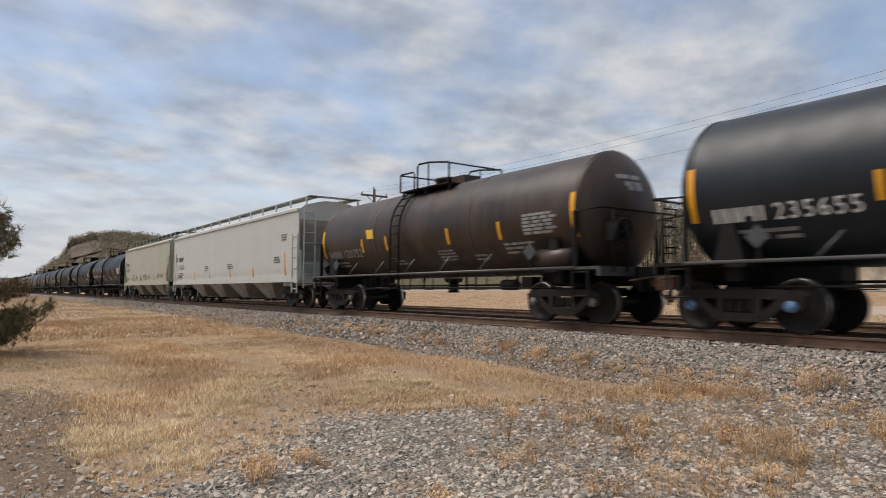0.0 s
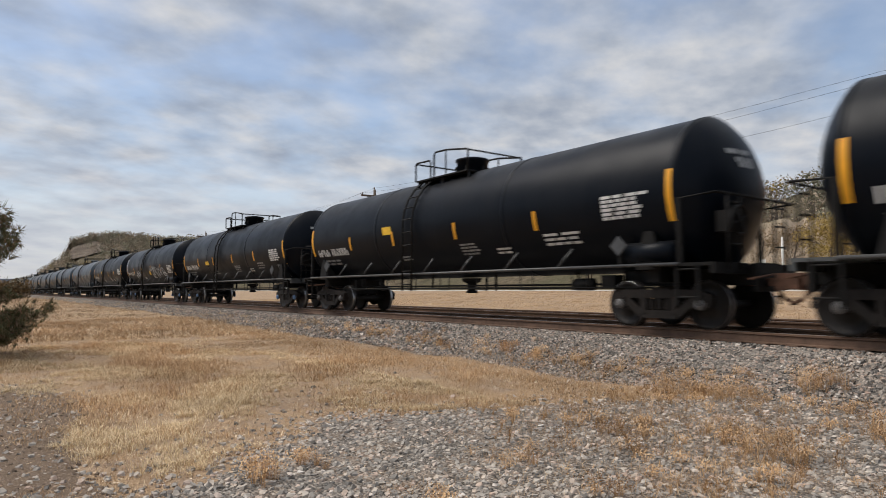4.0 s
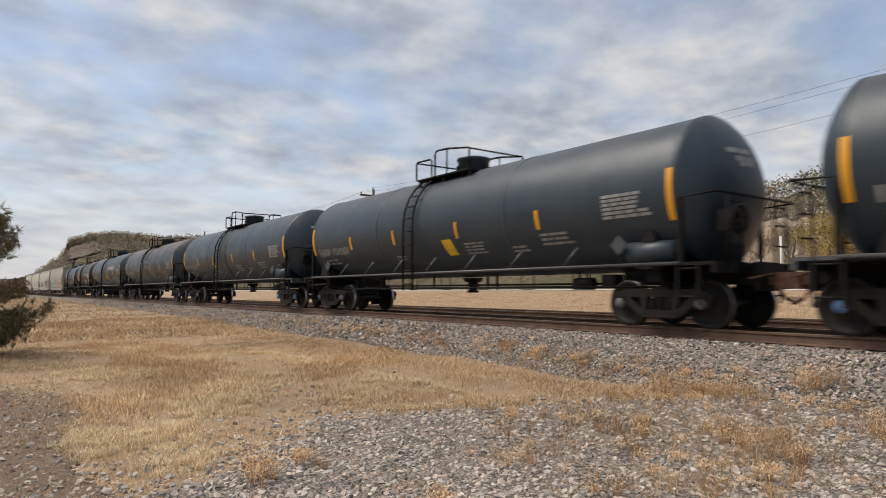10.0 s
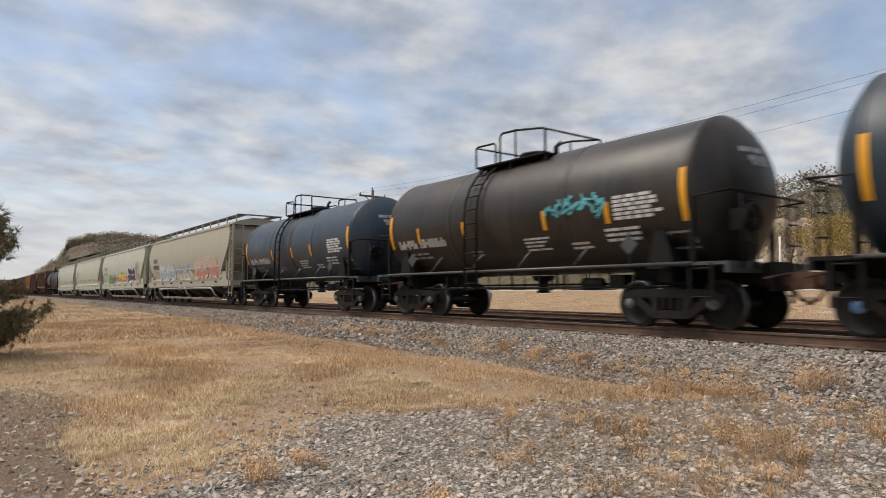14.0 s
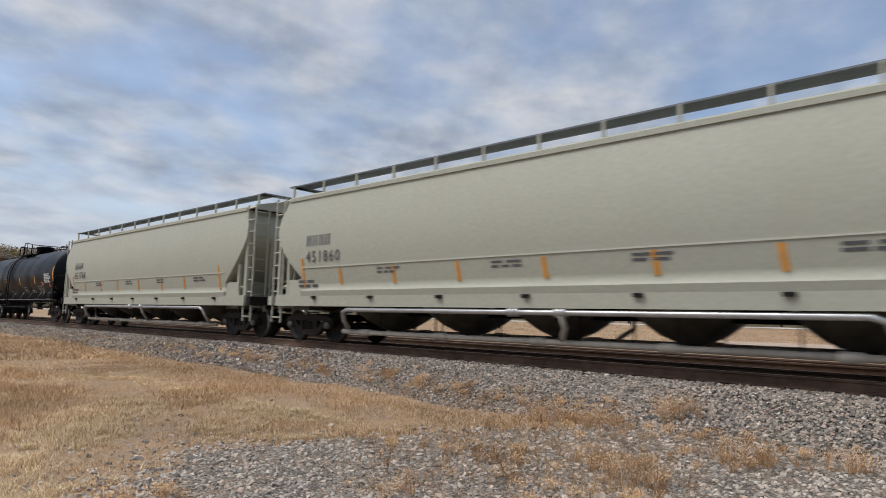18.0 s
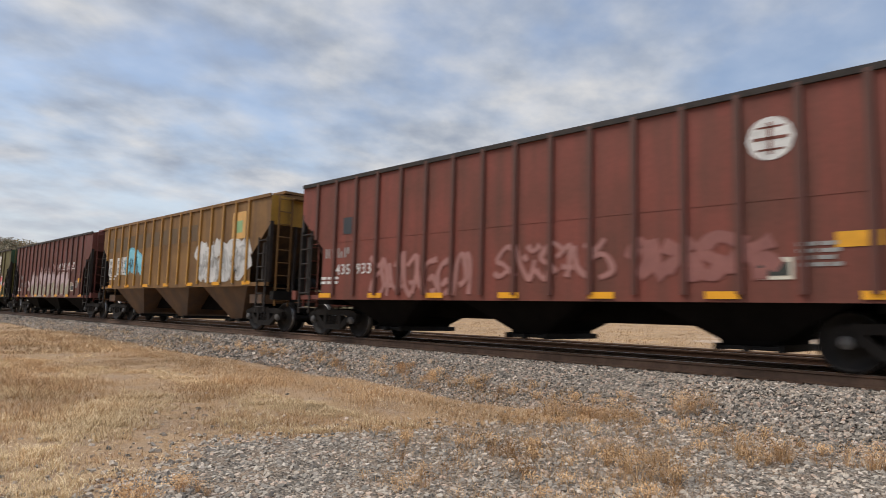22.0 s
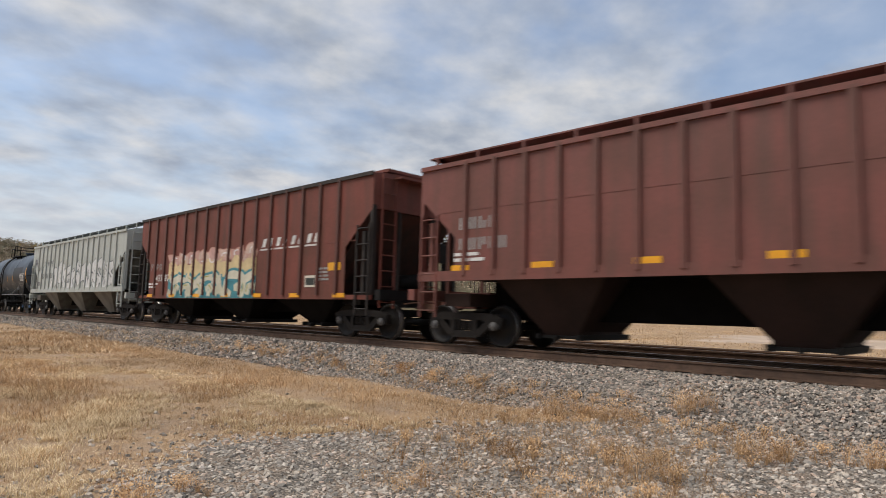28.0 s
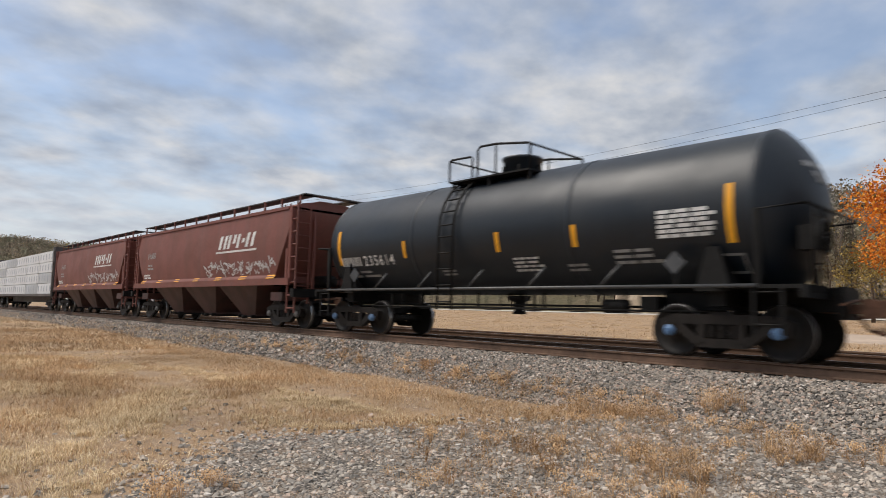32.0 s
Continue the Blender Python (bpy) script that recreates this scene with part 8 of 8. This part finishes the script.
def make_trees():
    tree("large maple in bright orange autumn leaf", -9.2, 58, 13.2, 4.6, LEAF_ORANGE, 21, 13000, 0.26, 0.3, 2.2)
    tree("small tree with yellow autumn leaves", -29.0, 72, 8.5, 3.0, LEAF_YELLOW, 22, 6500, 0.19, 0.2, 1.4)
    tree("slim tree with sparse yellow leaves", -14.5, 66, 8.0, 2.6, LEAF_YELLOW, 23, 3200, 0.19, 0.18, 1.3)
    for i, (x, y, h) in enumerate(((-40, 88, 10), (-36, 96, 12), (-50, 99, 11), (-20, 92, 12), (-62, 104, 11), (-27, 100, 13), (-8, 95, 12), (2, 88, 12))):
        tree("half-bare brown tree at the field's edge", x, y, h, 3.6, LEAF_BROWN, 30 + i, 2400, 0.21, 0.22, 1.6)
    cedar()


# ---- pole line ----
def make_poles():
    wood = plain("pole_wood", (0.10, 0.075, 0.055), 0.9, 0, 0.3, 4, 0.2)
    tops = []
    for i, (x, y) in enumerate(((-93.0, 26.5), (-45.0, 26.3), (3.0, 26.0), (51.0, 26.0))):
        ob = tagged(new("utility_pole"), "weathered wooden utility pole with crossarm", "pole", "poles along the track")
        ob.location = (x, y, ground_z(x, y))
        zt = 9.05 - ground_z(x, y)
        part("pole", Mesh().tube([(0, 0, -0.5), (0, 0, zt)], [0.16, 0.11], 10), wood, ob)
        g = Mesh()
        g.box(-0.06, 0.06, -1.25, 1.25, zt - 0.62, zt - 0.48)
        part("crossarm", g, wood, ob)
        for s in (-1, 1):
            part("brace", Mesh().tube([(0.07, 0, zt - 1.2), (0.07, s * 0.75, zt - 0.6)], 0.03, 5), STEEL, ob)
        for yy in (-1.15, -0.05, 1.15):
            part("insulator", Mesh().lathe([(zt - 0.48 + (0.5 if yy == -0.05 else 0), 0.03), (zt - 0.42 + (0.5 if yy == -0.05 else 0), 0.06), (zt - 0.30 + (0.5 if yy == -0.05 else 0), 0.045)], "z", 8, (0, yy, 0)), plain("insulator_glaze", (0.2, 0.17, 0.15), 0.3, 0, 0.1), ob)
        tops.append((x, y, 9.05))
    for (xa, ya, za), (xb, yb, zb) in zip(tops, tops[1:]):
        for dy, dz, sag in ((-0.05, 0.12, 0.75), (-1.15, -0.36, 0.95), (1.15, -0.36, 1.25)):
            pts = []
            for k in range(13):
                f = k / 12
                pts.append((xa + (xb - xa) * f, ya + dy + (yb - ya) * f, za + dz + (zb - za) * f - sag * 4 * f * (1 - f)))
            thing("power_line", Mesh().tube(pts, 0.0055, 5), STEEL, "thin dark overhead wire between the poles", "wire", "wires of the pole line")


def make_trackside():
    white = paint("cabinet_white", (0.68, 0.68, 0.66), (0.4, 0.38, 0.34), 0.3, 0.5)
    x, y = -34.0, 72.2
    ob = tagged(new("marker_pole"), "tall slim white pole on the far field's edge", "pole")
    ob.location = (x, y, ground_z(x, y))
    zt = H_EYE + 79.8 * math.tan(radians(POST_EL)) - ground_z(x, y)
    part("shaft", Mesh().tube([(0, 0, -0.3), (0, 0, zt)], [0.16, 0.12], 10), white, ob)
    part("shaft_cap", Mesh().lathe([(zt, 0.125), (zt + 0.06, 0.10), (zt + 0.09, 0.01)], "z", 10), white, ob)
    x, y = BOX_AT
    ob = tagged(new("roadside_sign"), "blank white sign board on a thin grey post", "sign")
    ob.location = (x, y, ground_z(x, y))
    part("sign_post", Mesh().tube([(0, 0, -0.2), (0, 0, 3.5)], 0.04, 8), GALV, ob)
    part("sign_board", Mesh().prism([(-0.38, 2.67), (-0.34, 2.62), (0.34, 2.62), (0.38, 2.67), (0.38, 3.5), (0.34, 3.55), (-0.34, 3.55), (-0.38, 3.5)], -0.07, -0.045), white, ob)
    # bare tan bank of the road cut below the wooded hill
    g = Mesh()
    rows = []
    for i in range(9):
        f, row = i / 8, []
        for j in range(41):
            az = 18.0 + 13.5 * j / 40
            top = 5.7 * math.sin(math.pi * min(1.0, max(0.02, j / 40))) ** 0.35 + 0.5 * noise.noise(Vector((j * 0.35, 1, 3)))
            d = 112 + 10 * f + 2.0 * noise.noise(Vector((j * 0.4, f * 4, 6)))
            row.append((-math.sin(radians(az)) * d, math.cos(radians(az)) * d, -0.5 + (H_EYE + d * math.tan(radians(top)) + 0.5) * f))
        rows.append(row)
    rows.append([(p[0] * 1.1, p[1] * 1.1, p[2] - 3) for p in rows[-1]])
    g.grid(rows, True)
    k = Nodes("bank_earth")
    streak = k.noise(1.0, 5, 0.6, k.at((0.5, 0.5, 0.12)))
    c = k.ramp(streak, [(0.3, (0.21, 0.165, 0.12)), (0.5, (0.33, 0.265, 0.195)), (0.7, (0.43, 0.355, 0.27))])
    c = k.mix(k.ramp(k.noise(0.25, 5, 0.6), [(0.5, 0.0), (0.7, 0.6)]), c, (0.12, 0.11, 0.065))
    k.bump(streak, 0.8, 0.6)
    thing("earth_bank", g.data("earth_bank", k.end(c, 0.95, 0, 0.1)), None, "bare tan earth bank below the wooded hill", "bank", kind="structure")


POST_EL = 4.25
BOX_AT = (-35.0, 69.7)


make_ground()
make_hills()
make_woods()
make_poles()
make_trackside()
make_trees()
make_tanks()
make_hoppers()
make_stones()
make_grass()


# ---- what moves ----
def motions():
    for car, s in TRAIN:
        walk(car, [(t, pose(SPEED * t - s, TRACK_Y, 0)) for t in (0.0, 32.0)])
        curves = car.animation_data.action.layers[0].strips[0].channelbag(car.animation_data.action_slot).fcurves
        for c in curves:
            for k in c.keyframe_points:
                k.interpolation = "LINEAR"
    where = {car: s for car, s in TRAIN}
    step = 1.0 / FPS
    for ws, x, car in SPINNERS:
        s = where[car] - x
        first, last = max(0, math.ceil((s - 42) / SPEED * FPS)), min(32 * FPS, math.floor((s + 7) / SPEED * FPS))
        rows, turn = [], 0.0
        if first > 0:
            rows.append((0.0, pose(x, 0, WHEEL_R)))
        for k in range(first, last + 1):
            turn = math.degrees(SPEED * step * (k - first) / WHEEL_R)
            rows.append((k * step, pose(x, 0, WHEEL_R, 0, turn % 360, 0)))
        if last < 32 * FPS:
            rows.append((32.0, pose(x, 0, WHEEL_R, 0, turn % 360, 0)))
        if len(rows) < 2:
            rows = [(0.0, pose(x, 0, WHEEL_R)), (32.0, pose(x, 0, WHEEL_R))]
        walk(ws, rows)


motions()
